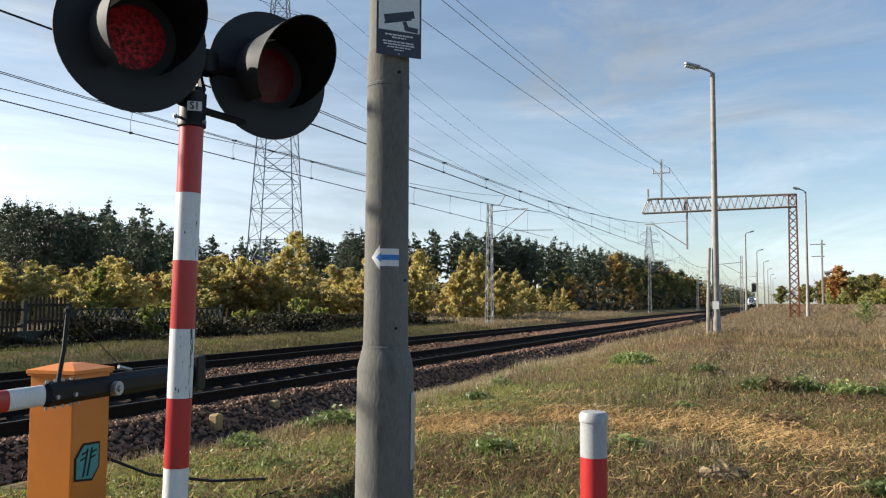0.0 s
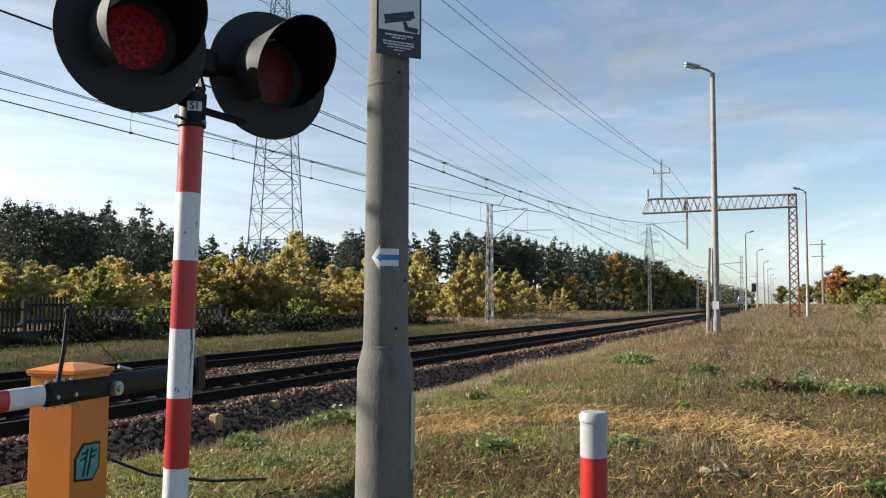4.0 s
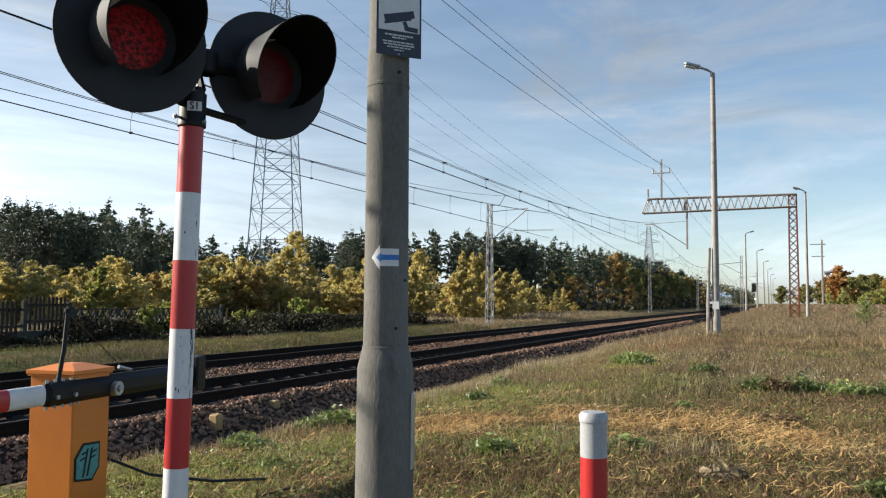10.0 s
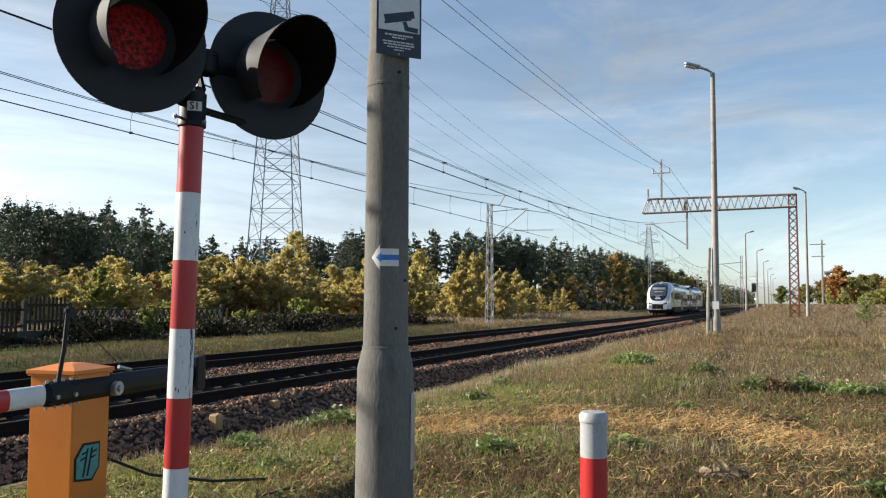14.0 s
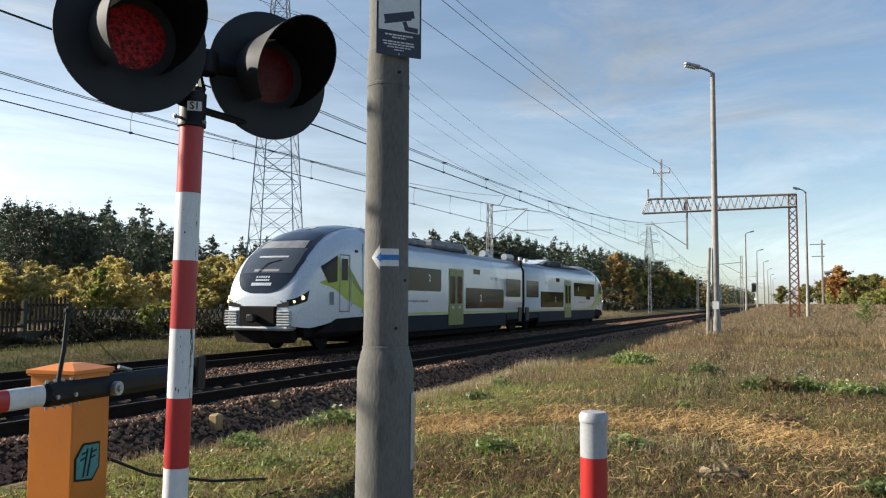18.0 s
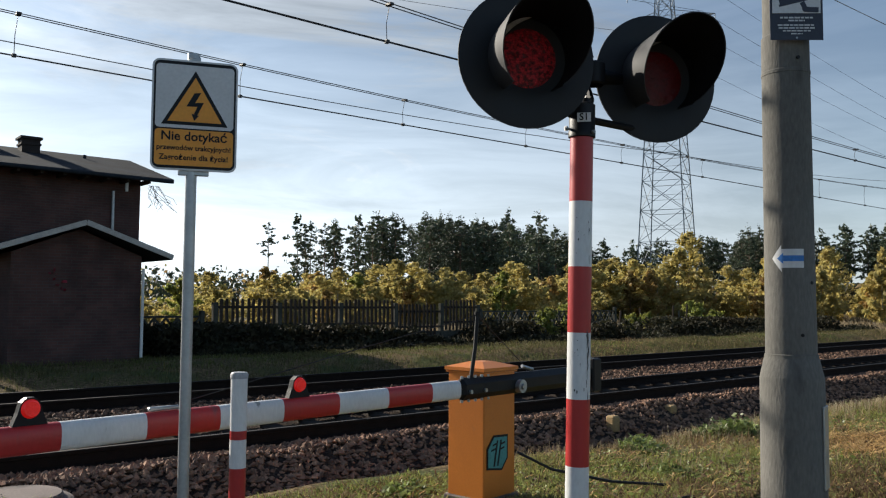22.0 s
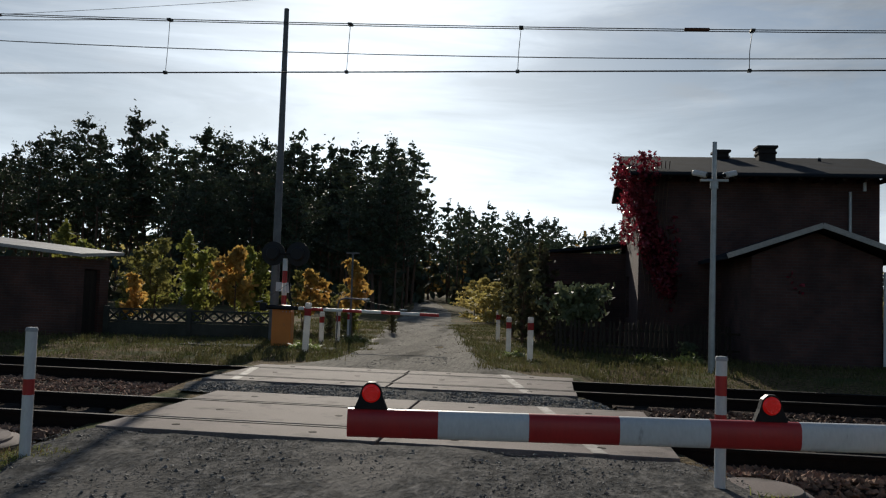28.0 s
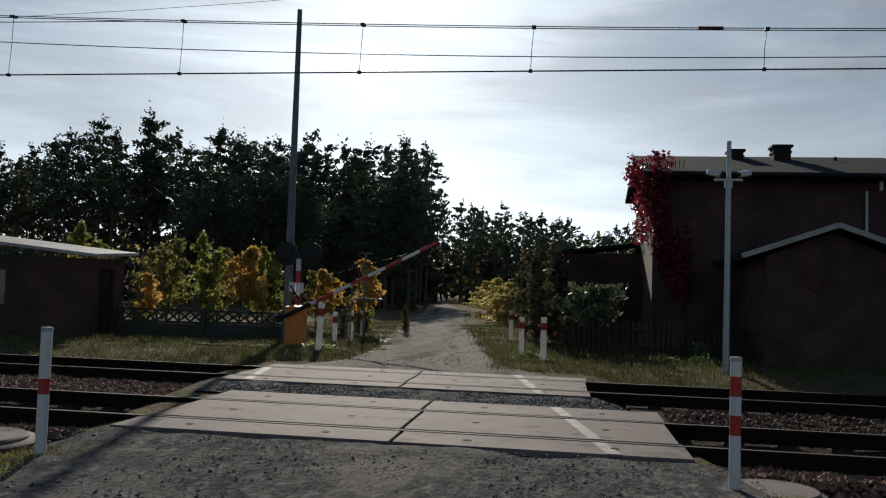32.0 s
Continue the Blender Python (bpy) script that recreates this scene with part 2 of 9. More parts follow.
# ---- mesh tools ----
class Shape:
    """Collects faces of boxes, tubes and sweeps into one mesh."""

    def __init__(self):
        self.v, self.f, self.m, self.s = [], [], [], []

    def add(self, verts, faces, mi=0, smooth=False):
        k = len(self.v)
        self.v += [tuple(p) for p in verts]
        for f in faces:
            self.f.append(tuple(i + k for i in f))
            self.m.append(mi)
            self.s.append(smooth)
        return self

    def convex(self, verts, faces, mi=0, smooth=False):
        c = sum((Vector(p) for p in verts), Vector()) / len(verts)
        good = []
        for f in faces:
            a = [Vector(verts[i]) for i in f]
            nrm = (a[1] - a[0]).cross(a[2] - a[1])
            mid = sum(a, Vector()) / len(a)
            good.append(f if nrm.dot(mid - c) > 0 else tuple(reversed(f)))
        return self.add(verts, good, mi, smooth)

    def box(self, c, size, bev=0.0, mi=0, turn=None):
        hx, hy, hz = (s / 2 for s in size)
        if bev <= 0:
            vs = [(x, y, z) for x in (-hx, hx) for y in (-hy, hy) for z in (-hz, hz)]
            fs = [(0, 1, 3, 2), (4, 5, 7, 6), (0, 1, 5, 4), (2, 3, 7, 6), (0, 2, 6, 4), (1, 3, 7, 5)]
        else:
            bev = min(bev, hx * 0.9, hy * 0.9, hz * 0.9)
            vs, ix = [], {}
            for sx in (-1, 1):
                for sy in (-1, 1):
                    for sz in (-1, 1):
                        for a in range(3):
                            p = [sx * (hx - bev), sy * (hy - bev), sz * (hz - bev)]
                            p[a] = (sx * hx, sy * hy, sz * hz)[a]
                            ix[sx, sy, sz, a] = len(vs)
                            vs.append(tuple(p))
            fs = []
            for sx in (-1, 1):
                fs.append(tuple(ix[sx, y, z, 0] for y, z in ((-1, -1), (1, -1), (1, 1), (-1, 1))))
                fs.append(tuple(ix[x, sx, z, 1] for x, z in ((-1, -1), (1, -1), (1, 1), (-1, 1))))
                fs.append(tuple(ix[x, y, sx, 2] for x, y in ((-1, -1), (1, -1), (1, 1), (-1, 1))))
                for sy in (-1, 1):
                    fs.append((ix[sx, sy, -1, 0], ix[sx, sy, 1, 0], ix[sx, sy, 1, 1], ix[sx, sy, -1, 1]))
                    fs.append((ix[sx, -1, sy, 0], ix[sx, 1, sy, 0], ix[sx, 1, sy, 2], ix[sx, -1, sy, 2]))
                    fs.append((ix[-1, sx, sy, 1], ix[1, sx, sy, 1], ix[1, sx, sy, 2], ix[-1, sx, sy, 2]))
                    for sz in (-1, 1):
                        fs.append(tuple(ix[sx, sy, sz, a] for a in range(3)))
        t = Matrix.Translation(c) @ (turn or Matrix())
        return self.convex([tuple(t @ Vector(p)) for p in vs], fs, mi)

    def tube(self, p0, p1, r0, r1=None, n=12, mi=0, caps=True):
        p0, p1 = Vector(p0), Vector(p1)
        r1 = r0 if r1 is None else r1
        q = (p1 - p0).to_track_quat("Z", "Y")
        ring = [q @ Vector((math.cos(2 * math.pi * i / n), math.sin(2 * math.pi * i / n), 0)) for i in range(n)]
        a, b = [p0 + d * r0 for d in ring], [p1 + d * r1 for d in ring]
        fs = [(i, (i + 1) % n, n + (i + 1) % n, n + i) for i in range(n)]
        if caps:
            fs += [tuple(reversed(range(n))), tuple(range(n, 2 * n))]
        return self.add(a + b, fs, mi, True)

    def path(self, pts, r, n=8, mi=0):
        pts = [Vector(p) for p in pts]
        rings = []
        for i, p in enumerate(pts):
            d = (pts[min(i + 1, len(pts) - 1)] - pts[max(i - 1, 0)]).normalized()
            q = d.to_track_quat("Z", "Y")
            rr = r if not callable(r) else r(i / (len(pts) - 1))
            rings += [p + q @ Vector((rr * math.cos(2 * math.pi * k / n), rr * math.sin(2 * math.pi * k / n), 0)) for k in range(n)]
        fs = [(i * n + k, i * n + (k + 1) % n, (i + 1) * n + (k + 1) % n, (i + 1) * n + k) for i in range(len(pts) - 1) for k in range(n)]
        k0 = (len(pts) - 1) * n
        return self.add(rings, fs + [tuple(reversed(range(n))), tuple(range(k0, k0 + n))], mi, True)

    def lathe(self, rows, n=24, c=(0, 0, 0), mis=None, smooth=True):
        """Rows of (radius, z) round the upright axis through c; mis: a material for each strip."""
        vs = [(c[0] + r * math.cos(2 * math.pi * k / n), c[1] + r * math.sin(2 * math.pi * k / n), c[2] + z) for r, z in rows for k in range(n)]
        base = len(self.v)
        self.v += vs
        for i in range(len(rows) - 1):
            for k in range(n):
                self.f.append((base + i * n + k, base + i * n + (k + 1) % n, base + (i + 1) * n + (k + 1) % n, base + (i + 1) * n + k))
                self.m.append(mis[i] if mis else 0)
                self.s.append(smooth)
        if rows[-1][0] > 1e-4:
            self.f.append(tuple(base + (len(rows) - 1) * n + k for k in range(n)))
            self.m.append(mis[-1] if mis else 0)
            self.s.append(smooth)
        return self

    def prism(self, outline, depth, place=None, mi=0):
        """A flat outline (x, z), thickened along y about 0, placed by a matrix."""
        t = place or Matrix()
        n = len(outline)
        a = [t @ Vector((x, -depth / 2, z)) for x, z in outline]
        b = [t @ Vector((x, depth / 2, z)) for x, z in outline]
        return self.add(a + b, [tuple(range(n)), tuple(reversed(range(n, 2 * n)))] + [(i, n + i, n + (i + 1) % n, (i + 1) % n) for i in range(n)], mi)

    def data(self, name, mats):
        me = bpy.data.meshes.new(name)
        me.from_pydata(self.v, [], self.f)
        for m in mats:
            me.materials.append(m)
        me.polygons.foreach_set("material_index", self.m)
        me.polygons.foreach_set("use_smooth", self.s)
        me.update()
        if any(self.s):
            me.set_sharp_from_angle(angle=radians(38))
        return me


def part(name, shape, mats, parent=None, label="", at=None):
    """Links a shape as one mesh object, under a thing or a part."""
    mats = mats if isinstance(mats, (list, tuple)) else [mats]
    me = shape.data(name, mats) if isinstance(shape, Shape) else shape
    ob = new(name, me)
    if parent:
        ob.parent = parent
    if at is not None:
        ob.matrix_basis = at
    return tagged(ob, label)


def weld(me, dist=0.0005):
    bm = bmesh.new()
    bm.from_mesh(me)
    bmesh.ops.remove_doubles(bm, verts=bm.verts, dist=dist)
    bmesh.ops.recalc_face_normals(bm, faces=bm.faces)
    bm.to_mesh(me)
    bm.free()
    return me


def thing(name, at, label, category, group="", kind=""):
    e = new(name)
    e.empty_display_size = 0.3
    e.matrix_basis = at if isinstance(at, Matrix) else Matrix.Translation(at)
    return tagged(e, label, category, group, kind)


def array_mesh(name, verts, faces, mats, mi=None, smooth=False):
    me = bpy.data.meshes.new(name)
    verts, faces = np.asarray(verts, dtype=np.float32), np.asarray(faces, dtype=np.int32)
    k = faces.shape[1]
    me.vertices.add(len(verts))
    me.vertices.foreach_set("co", verts.ravel())
    me.loops.add(faces.size)
    me.loops.foreach_set("vertex_index", faces.ravel())
    me.polygons.add(len(faces))
    me.polygons.foreach_set("loop_start", np.arange(0, faces.size, k, dtype=np.int32))
    for m in mats:
        me.materials.append(m)
    if mi is not None:
        me.polygons.foreach_set("material_index", np.asarray(mi, dtype=np.int32))
    me.polygons.foreach_set("use_smooth", np.full(len(faces), smooth, dtype=bool))
    me.update(calc_edges=True)
    me.validate()
    return me


def leaf_quads(rng, centres, size, flat=0.0, aspect=0.55):
    """Small leaf faces, turned at random, one at each centre."""
    n = len(centres)
    a = rng.normal(size=(n, 3))
    a[:, 2] *= 1 - flat
    a /= np.linalg.norm(a, axis=1)[:, None]
    b = np.cross(a, rng.normal(size=(n, 3)))
    b /= np.linalg.norm(b, axis=1)[:, None]
    s = (size * rng.uniform(0.6, 1.3, n))[:, None]
    a, b = a * s, b * s * aspect
    v = np.stack([centres - a, centres + b * 0.9 - a * 0.1, centres + a, centres - b * 0.9 + a * 0.1], axis=1).reshape(-1, 3)
    return v, np.arange(n * 4).reshape(n, 4)


def smooth_step(a, b, x):
    t = np.clip((x - a) / (b - a), 0, 1)
    return t * t * (3 - 2 * t)


def wave(x, y, s, seed=0.0):
    """Cheap rolling noise for uneven ground and edges."""
    return (np.sin(x * s + 1.3 * np.sin(y * s * 0.7 + seed) + seed) + np.sin(y * s * 1.31 + 1.7 * np.sin(x * s * 0.53 + 2 * seed) + 0.5)) * 0.5
M_ground = mat("grass_ground", (0.105, 0.080, 0.042), 0.95, color2=(0.165, 0.115, 0.062), scale=0.45, fine=14, bump=0.9, dist=0.06, spots=(0.07, 0.078, 0.03), spot_scale=0.8, spot_edge=(0.48, 0.60), grain=(0.15, 1.7), spec=0.05)
M_road = mat("worn_gravel_road", (0.105, 0.101, 0.096), 0.95, color2=(0.036, 0.037, 0.038), scale=5, fine=18, bump=0.9, dist=0.035, spots=(0.165, 0.153, 0.14), spot_scale=0.6, spot_edge=(0.50, 0.64), stretch=(1.3, 0.6, 1), grain=(0.25, 1.9), contrast=(0.40, 0.60), spec=0.04)
M_track = mat("sandy_track", (0.27, 0.25, 0.215), 0.95, color2=(0.15, 0.138, 0.118), scale=0.7, fine=14, bump=0.7, dist=0.04, spots=(0.075, 0.07, 0.058), spot_scale=0.8, spot_edge=(0.54, 0.63), stretch=(1.6, 0.22, 1), grain=(0.6, 1.35), spec=0.03)
M_ballast = mat("ballast_bed", (0.075, 0.055, 0.044), 0.95, color2=(0.03, 0.023, 0.02), scale=12, fine=34, bump=1.0, dist=0.05, grain=(0.3, 1.6), spec=0.05)
M_stone = mat("ballast_stone", (0.31, 0.185, 0.12), 0.9, color2=(0.115, 0.068, 0.048), scale=9, fine=60, bump=0.3, rnd=0.75, spec=0.2)
# rust deepened with the shade of the backlit rail sides
M_rust = mat("rusty_rail_steel", (0.022, 0.015, 0.012), 0.85, 0.2, scale=8, fine=90, bump=0.3, spec=0.1)
M_steel = mat("worn_rail_top", (0.05, 0.046, 0.044), 0.8, 1.0, scale=3, fine=40, bump=0.05, stretch=(0.05, 1, 1))
# sleeper concrete darkened to stand for the shade between the rails
M_sleeper = mat("shade_dark_concrete_sleeper", (0.055, 0.046, 0.04), 0.95, scale=3, fine=50, spec=0.05)
M_panel = mat("crossing_slab_concrete", (0.215, 0.178, 0.162), 0.8, color2=(0.155, 0.128, 0.117), scale=1.1, fine=70, bump=0.25, spots=(0.075, 0.063, 0.057), spot_scale=2.4, spot_edge=(0.56, 0.68), spec=0.12)
M_roadpaint = mat("worn_white_road_paint", (0.27, 0.25, 0.23), 0.75, color2=(0.165, 0.145, 0.13), scale=6, fine=60, contrast=(0.4, 0.6))
M_concrete = mat("weathered_concrete", (0.17, 0.163, 0.148), 0.95, color2=(0.115, 0.111, 0.10), scale=2.5, fine=70, bump=0.35, stretch=(1, 1, 0.3), spots=(0.075, 0.073, 0.068), spot_scale=5, spot_edge=(0.60, 0.72), grain=(0.8, 1.15), spec=0.15)
M_white = mat("white_paint", (0.66, 0.66, 0.65), 0.45, color2=(0.58, 0.58, 0.57), scale=4, fine=70, bump=0.06, spots=(0.25, 0.245, 0.23), spot_scale=8, spot_edge=(0.69, 0.73), stretch=(1, 1, 0.35), grain=(0.92, 1.07))
M_red = mat("red_paint", (0.44, 0.022, 0.02), 0.4, color2=(0.36, 0.02, 0.02), scale=4, fine=70, bump=0.06, spots=(0.24, 0.05, 0.045), spot_scale=7, spot_edge=(0.66, 0.74), stretch=(1, 1, 0.35), grain=(0.92, 1.07))
M_orange = mat("orange_housing_paint", (0.66, 0.20, 0.025), 0.42, color2=(0.58, 0.17, 0.02), scale=2.5, fine=90, bump=0.03, spots=(0.47, 0.17, 0.05), spot_scale=5, spot_edge=(0.66, 0.78), grain=(0.94, 1.05))
M_black = mat("black_painted_steel", (0.008, 0.0085, 0.01), 0.5, scale=5, fine=90, bump=0.12, spec=0.25, grain=(0.92, 1.07))
M_dull = mat("dull_black_plate", (0.012, 0.013, 0.015), 0.72, scale=5, fine=120, bump=0.1, grain=(0.92, 1.07))
M_galv = mat("galvanised_steel", (0.42, 0.44, 0.45), 0.45, 0.75, color2=(0.33, 0.35, 0.36), scale=9, fine=60, bump=0.06, grain=(0.92, 1.07))
M_grey = mat("grey_painted_steel", (0.30, 0.31, 0.32), 0.55, 0.2, scale=6, fine=60, bump=0.08)
M_wire = mat("tarnished_copper_wire", (0.05, 0.048, 0.046), 0.5, 0.6, bump=0)
M_mastgrey = mat("grey_mast_steel", (0.33, 0.34, 0.34), 0.6, 0.3, color2=(0.22, 0.21, 0.20), scale=3, fine=30)
M_rustmast = mat("red_oxide_lattice_steel", (0.22, 0.07, 0.042), 0.85, 0.0, color2=(0.12, 0.046, 0.032), scale=2, fine=25, spec=0.2)
M_beam = mat("grey_gantry_steel", (0.34, 0.33, 0.32), 0.7, 0.2, color2=(0.26, 0.22, 0.19), scale=1.5, fine=25)
M_brick = brick_mat("old_red_brick", (0.088, 0.040, 0.034), (0.065, 0.032, 0.028), (0.07, 0.06, 0.054))
M_brick2 = brick_mat("red_hut_brick", (0.09, 0.036, 0.026), (0.07, 0.03, 0.022), (0.08, 0.065, 0.055))
M_roof = mat("dark_roofing_felt", (0.027, 0.034, 0.045), 1.0, color2=(0.020, 0.024, 0.028), scale=1.2, fine=40, bump=0.3, spec=0.08)
# weathered wood and old concrete, darkened for the fences' backlit shade
M_oldwood = mat("shade_toned_weathered_wood", (0.05, 0.039, 0.03), 0.95, color2=(0.03, 0.024, 0.02), scale=4, fine=40, bump=0.4, stretch=(1, 1, 0.15), rnd=0.3, spec=0.1)
M_oldconc = mat("shade_toned_old_concrete", (0.075, 0.073, 0.062), 0.95, color2=(0.045, 0.046, 0.036), scale=2, fine=30, bump=0.4, spec=0.1)
M_bark = mat("pine_bark", (0.15, 0.085, 0.055), 0.95, color2=(0.08, 0.055, 0.042), scale=3, fine=20, bump=0.6, stretch=(1, 1, 0.3))
M_birchbark = mat("pale_birch_bark", (0.36, 0.33, 0.28), 0.85, color2=(0.12, 0.10, 0.08), scale=5, fine=20, bump=0.3)
M_needle = mat("pine_needles", (0.042, 0.062, 0.036), 0.6, color2=(0.060, 0.074, 0.038), scale=0.6, fine=7, bump=0, trans=0.18, rnd=0.5)
M_birch = mat("yellow_birch_leaves", (0.52, 0.385, 0.125), 0.6, color2=(0.36, 0.34, 0.12), scale=0.22, fine=6, bump=0, trans=0.55, rnd=0.45)
M_greenleaf = mat("green_leaves", (0.17, 0.21, 0.05), 0.6, color2=(0.34, 0.31, 0.07), scale=0.8, fine=6, bump=0, trans=0.55, rnd=0.4)
M_orangeleaf = mat("orange_maple_leaves", (0.56, 0.32, 0.085), 0.65, color2=(0.46, 0.33, 0.09), scale=0.8, fine=6, bump=0, trans=0.55, rnd=0.5)
M_brownleaf = mat("rusty_oak_leaves", (0.36, 0.21, 0.065), 0.7, color2=(0.27, 0.21, 0.07), scale=0.5, fine=6, bump=0, trans=0.45, rnd=0.4)
M_redleaf = mat("crimson_creeper_leaves", (0.36, 0.035, 0.06), 0.4, color2=(0.20, 0.02, 0.035), scale=1.2, fine=9, bump=0, trans=0.4, rnd=0.6)
M_dryblade = mat("dry_grass_blades", (0.285, 0.222, 0.135), 0.85, color2=(0.165, 0.125, 0.074), scale=0.5, fine=4, bump=0, trans=0.4, rnd=0.75)
M_greenblade = mat("green_grass_blades", (0.22, 0.265, 0.065), 0.7, color2=(0.30, 0.29, 0.09), scale=0.5, fine=4, bump=0, trans=0.45, rnd=0.75)
M_duskblade = mat("withered_brown_blades", (0.27, 0.19, 0.10), 0.85, color2=(0.15, 0.10, 0.055), scale=0.9, fine=4, bump=0, trans=0.4, rnd=0.85, spec=0.2)
M_weed = mat("dull_green_weed_leaves", (0.15, 0.20, 0.055), 0.5, color2=(0.22, 0.25, 0.08), scale=2, fine=9, bump=0, trans=0.35, rnd=0.75)
M_straw = mat("flattened_straw", (0.60, 0.40, 0.175), 0.85, color2=(0.36, 0.225, 0.095), scale=1.0, fine=8, bump=0, trans=0.35, rnd=0.5, spec=0.3)
M_lens = mat("lit_red_signal_lens", (0.26, 0.010, 0.015), 0.25, color2=(0.010, 0.001, 0.0015), scale=48, fine=130, bump=1.0, contrast=(0.42, 0.60), grain=(0.1, 3.0), emit=(1.0, 0.03, 0.04, 0.006))
M_lensoff = mat("dark_red_signal_lens", (0.06, 0.005, 0.006), 0.2, color2=(0.03, 0.003, 0.004), scale=40, fine=220, bump=0.5, emit=(1.0, 0.03, 0.03, 0.003))
M_boomlamp = mat("glowing_red_boom_lamp", (0.4, 0.012, 0.012), 0.25, bump=0.3, fine=80, emit=(1.0, 0.02, 0.015, 0.16))
M_yellow = mat("yellow_sign_sheet", (0.78, 0.31, 0.022), 0.45, bump=0.03, color2=(0.72, 0.285, 0.022), grain=(0.92, 1.07))
M_signwhite = mat("white_sign_sheet", (0.62, 0.62, 0.61), 0.45, bump=0.03, color2=(0.57, 0.57, 0.56), grain=(0.92, 1.07))
M_signback = mat("grey_sign_back", (0.3, 0.3, 0.3), 0.6, bump=0.03)
M_navy = mat("dark_navy_sign_print", (0.02, 0.025, 0.045), 0.5, bump=0.03)
M_blue = mat("blue_marker_paint", (0.04, 0.20, 0.55), 0.6, bump=0.1)
M_teal = mat("teal_badge", (0.06, 0.30, 0.30), 0.45, bump=0.05)
M_rubber = mat("black_rubber", (0.012, 0.012, 0.013), 0.7, scale=4, fine=60)
M_glass = glass_mat("dark_window_glass")
M_oldglass = glass_mat("dusty_window_glass", (0.035, 0.024, 0.02), 0.7, 1.2, 0.0)
M_palewood = mat("pale_weathered_board", (0.46, 0.44, 0.40), 0.8, scale=4, fine=40, bump=0.2)
M_sheetroof = mat("weathered_roof_sheet", (0.42, 0.40, 0.37), 0.55, color2=(0.30, 0.27, 0.24), scale=1.4, fine=30, bump=0.2)
M_palebrick = mat("whitewashed_brick", (0.40, 0.34, 0.30), 0.9, color2=(0.26, 0.18, 0.15), scale=5, fine=30, bump=0.4)
M_poledark = mat("dark_grey_pole", (0.16, 0.165, 0.17), 0.6, 0.3, scale=4, fine=50)
M_concrete2 = mat("grey_pole_concrete", (0.33, 0.30, 0.265), 0.9, color2=(0.24, 0.215, 0.19), scale=1.4, fine=40, bump=0.2)
M_insul = mat("brown_glazed_insulator", (0.10, 0.045, 0.03), 0.25, bump=0)
M_mastgrey2 = mat("grey_pylon_steel", (0.30, 0.32, 0.33), 0.6, 0.3, scale=0.5, fine=8, bump=0)
M_headlamp = mat("lit_white_headlamp", (0.9, 0.9, 0.85), 0.3, bump=0, emit=(1.0, 0.96, 0.88, 4.0))
M_paleleaf = mat("grey_green_leaves", (0.17 * 0.7, 0.20 * 0.7, 0.11 * 0.7), 0.6, color2=(0.12, 0.15, 0.07), scale=0.8, fine=6, bump=0, trans=0.3, rnd=0.35)
M_darkleaf = mat("dark_hedge_leaves", (0.06, 0.07, 0.03), 0.7, color2=(0.09, 0.07, 0.036), scale=0.8, fine=6, bump=0, trans=0.35, rnd=0.4)
# chimney brick near black, the shade of its backlit side in the colour
M_chimney = mat("shade_dark_chimney_brick", (0.028, 0.022, 0.02), 0.95, scale=4, fine=30, bump=0.4)
M_gravel = mat("grey_road_gravel", (0.26, 0.25, 0.23), 0.8, color2=(0.09, 0.087, 0.082), scale=9, fine=60, bump=0.2, rnd=0.8, spec=0.25)
M_oakorange = mat("orange_oak_leaves", (0.40, 0.185, 0.06), 0.7, color2=(0.32, 0.19, 0.06), scale=0.4, fine=5, bump=0, trans=0.4, rnd=0.35)
M_olive = mat("olive_oak_leaves", (0.18, 0.19, 0.06), 0.7, color2=(0.24, 0.20, 0.06), scale=0.3, fine=5, bump=0, trans=0.5, rnd=0.4)
M_petal = mat("white_flower_heads", (0.75, 0.74, 0.66), 0.7, bump=0)
M_redbrown = mat("reddish_seed_grass", (0.27, 0.155, 0.095), 0.85, color2=(0.19, 0.12, 0.07), scale=0.8, fine=5, bump=0, trans=0.35, rnd=0.5, spec=0.2)
M_scuff = mat("scuffed_bare_primer", (0.09, 0.085, 0.08), 0.8, scale=30, fine=120)
M_postwhite = mat("translucent_white_plastic", (0.72, 0.72, 0.71), 0.5, color2=(0.62, 0.62, 0.60), scale=5, fine=60, bump=0.05, trans=0.45)
M_postred = mat("red_reflective_film", (0.55, 0.03, 0.03), 0.4, bump=0.03, trans=0.35)
# white bollard top, greyed to hold the shade of its near side
M_boltop = mat("white_plastic_shade_grey", (0.36, 0.365, 0.37), 0.5, color2=(0.30, 0.305, 0.31), scale=6, fine=80, bump=0.05, grain=(0.92, 1.07))
# darker blades: the shade over the far bank is put into their colour
M_bankblade = mat("bank_grass_shade_in_colour", (0.13, 0.115, 0.048), 0.8, color2=(0.085, 0.08, 0.032), scale=0.5, fine=4, bump=0, trans=0.35, rnd=0.6, spec=0.2)
M_palestalk = mat("pale_seed_stalks", (0.40, 0.33, 0.215), 0.8, color2=(0.24, 0.19, 0.115), scale=1.0, fine=8, bump=0, trans=0.3, rnd=0.7, spec=0.3)
M_strand = mat("pale_lying_straw", (0.66, 0.45, 0.19), 0.8, color2=(0.46, 0.28, 0.11), scale=2.0, fine=20, bump=0, trans=0.2, rnd=0.6, spec=0.3)
# bramble leaves taken near black, with the fence's shade in the colour
M_bramble = mat("shade_toned_bramble_leaves", (0.028, 0.032, 0.016), 0.75, color2=(0.045, 0.036, 0.02), scale=0.8, fine=6, bump=0, trans=0.25, rnd=0.5, spec=0.2)
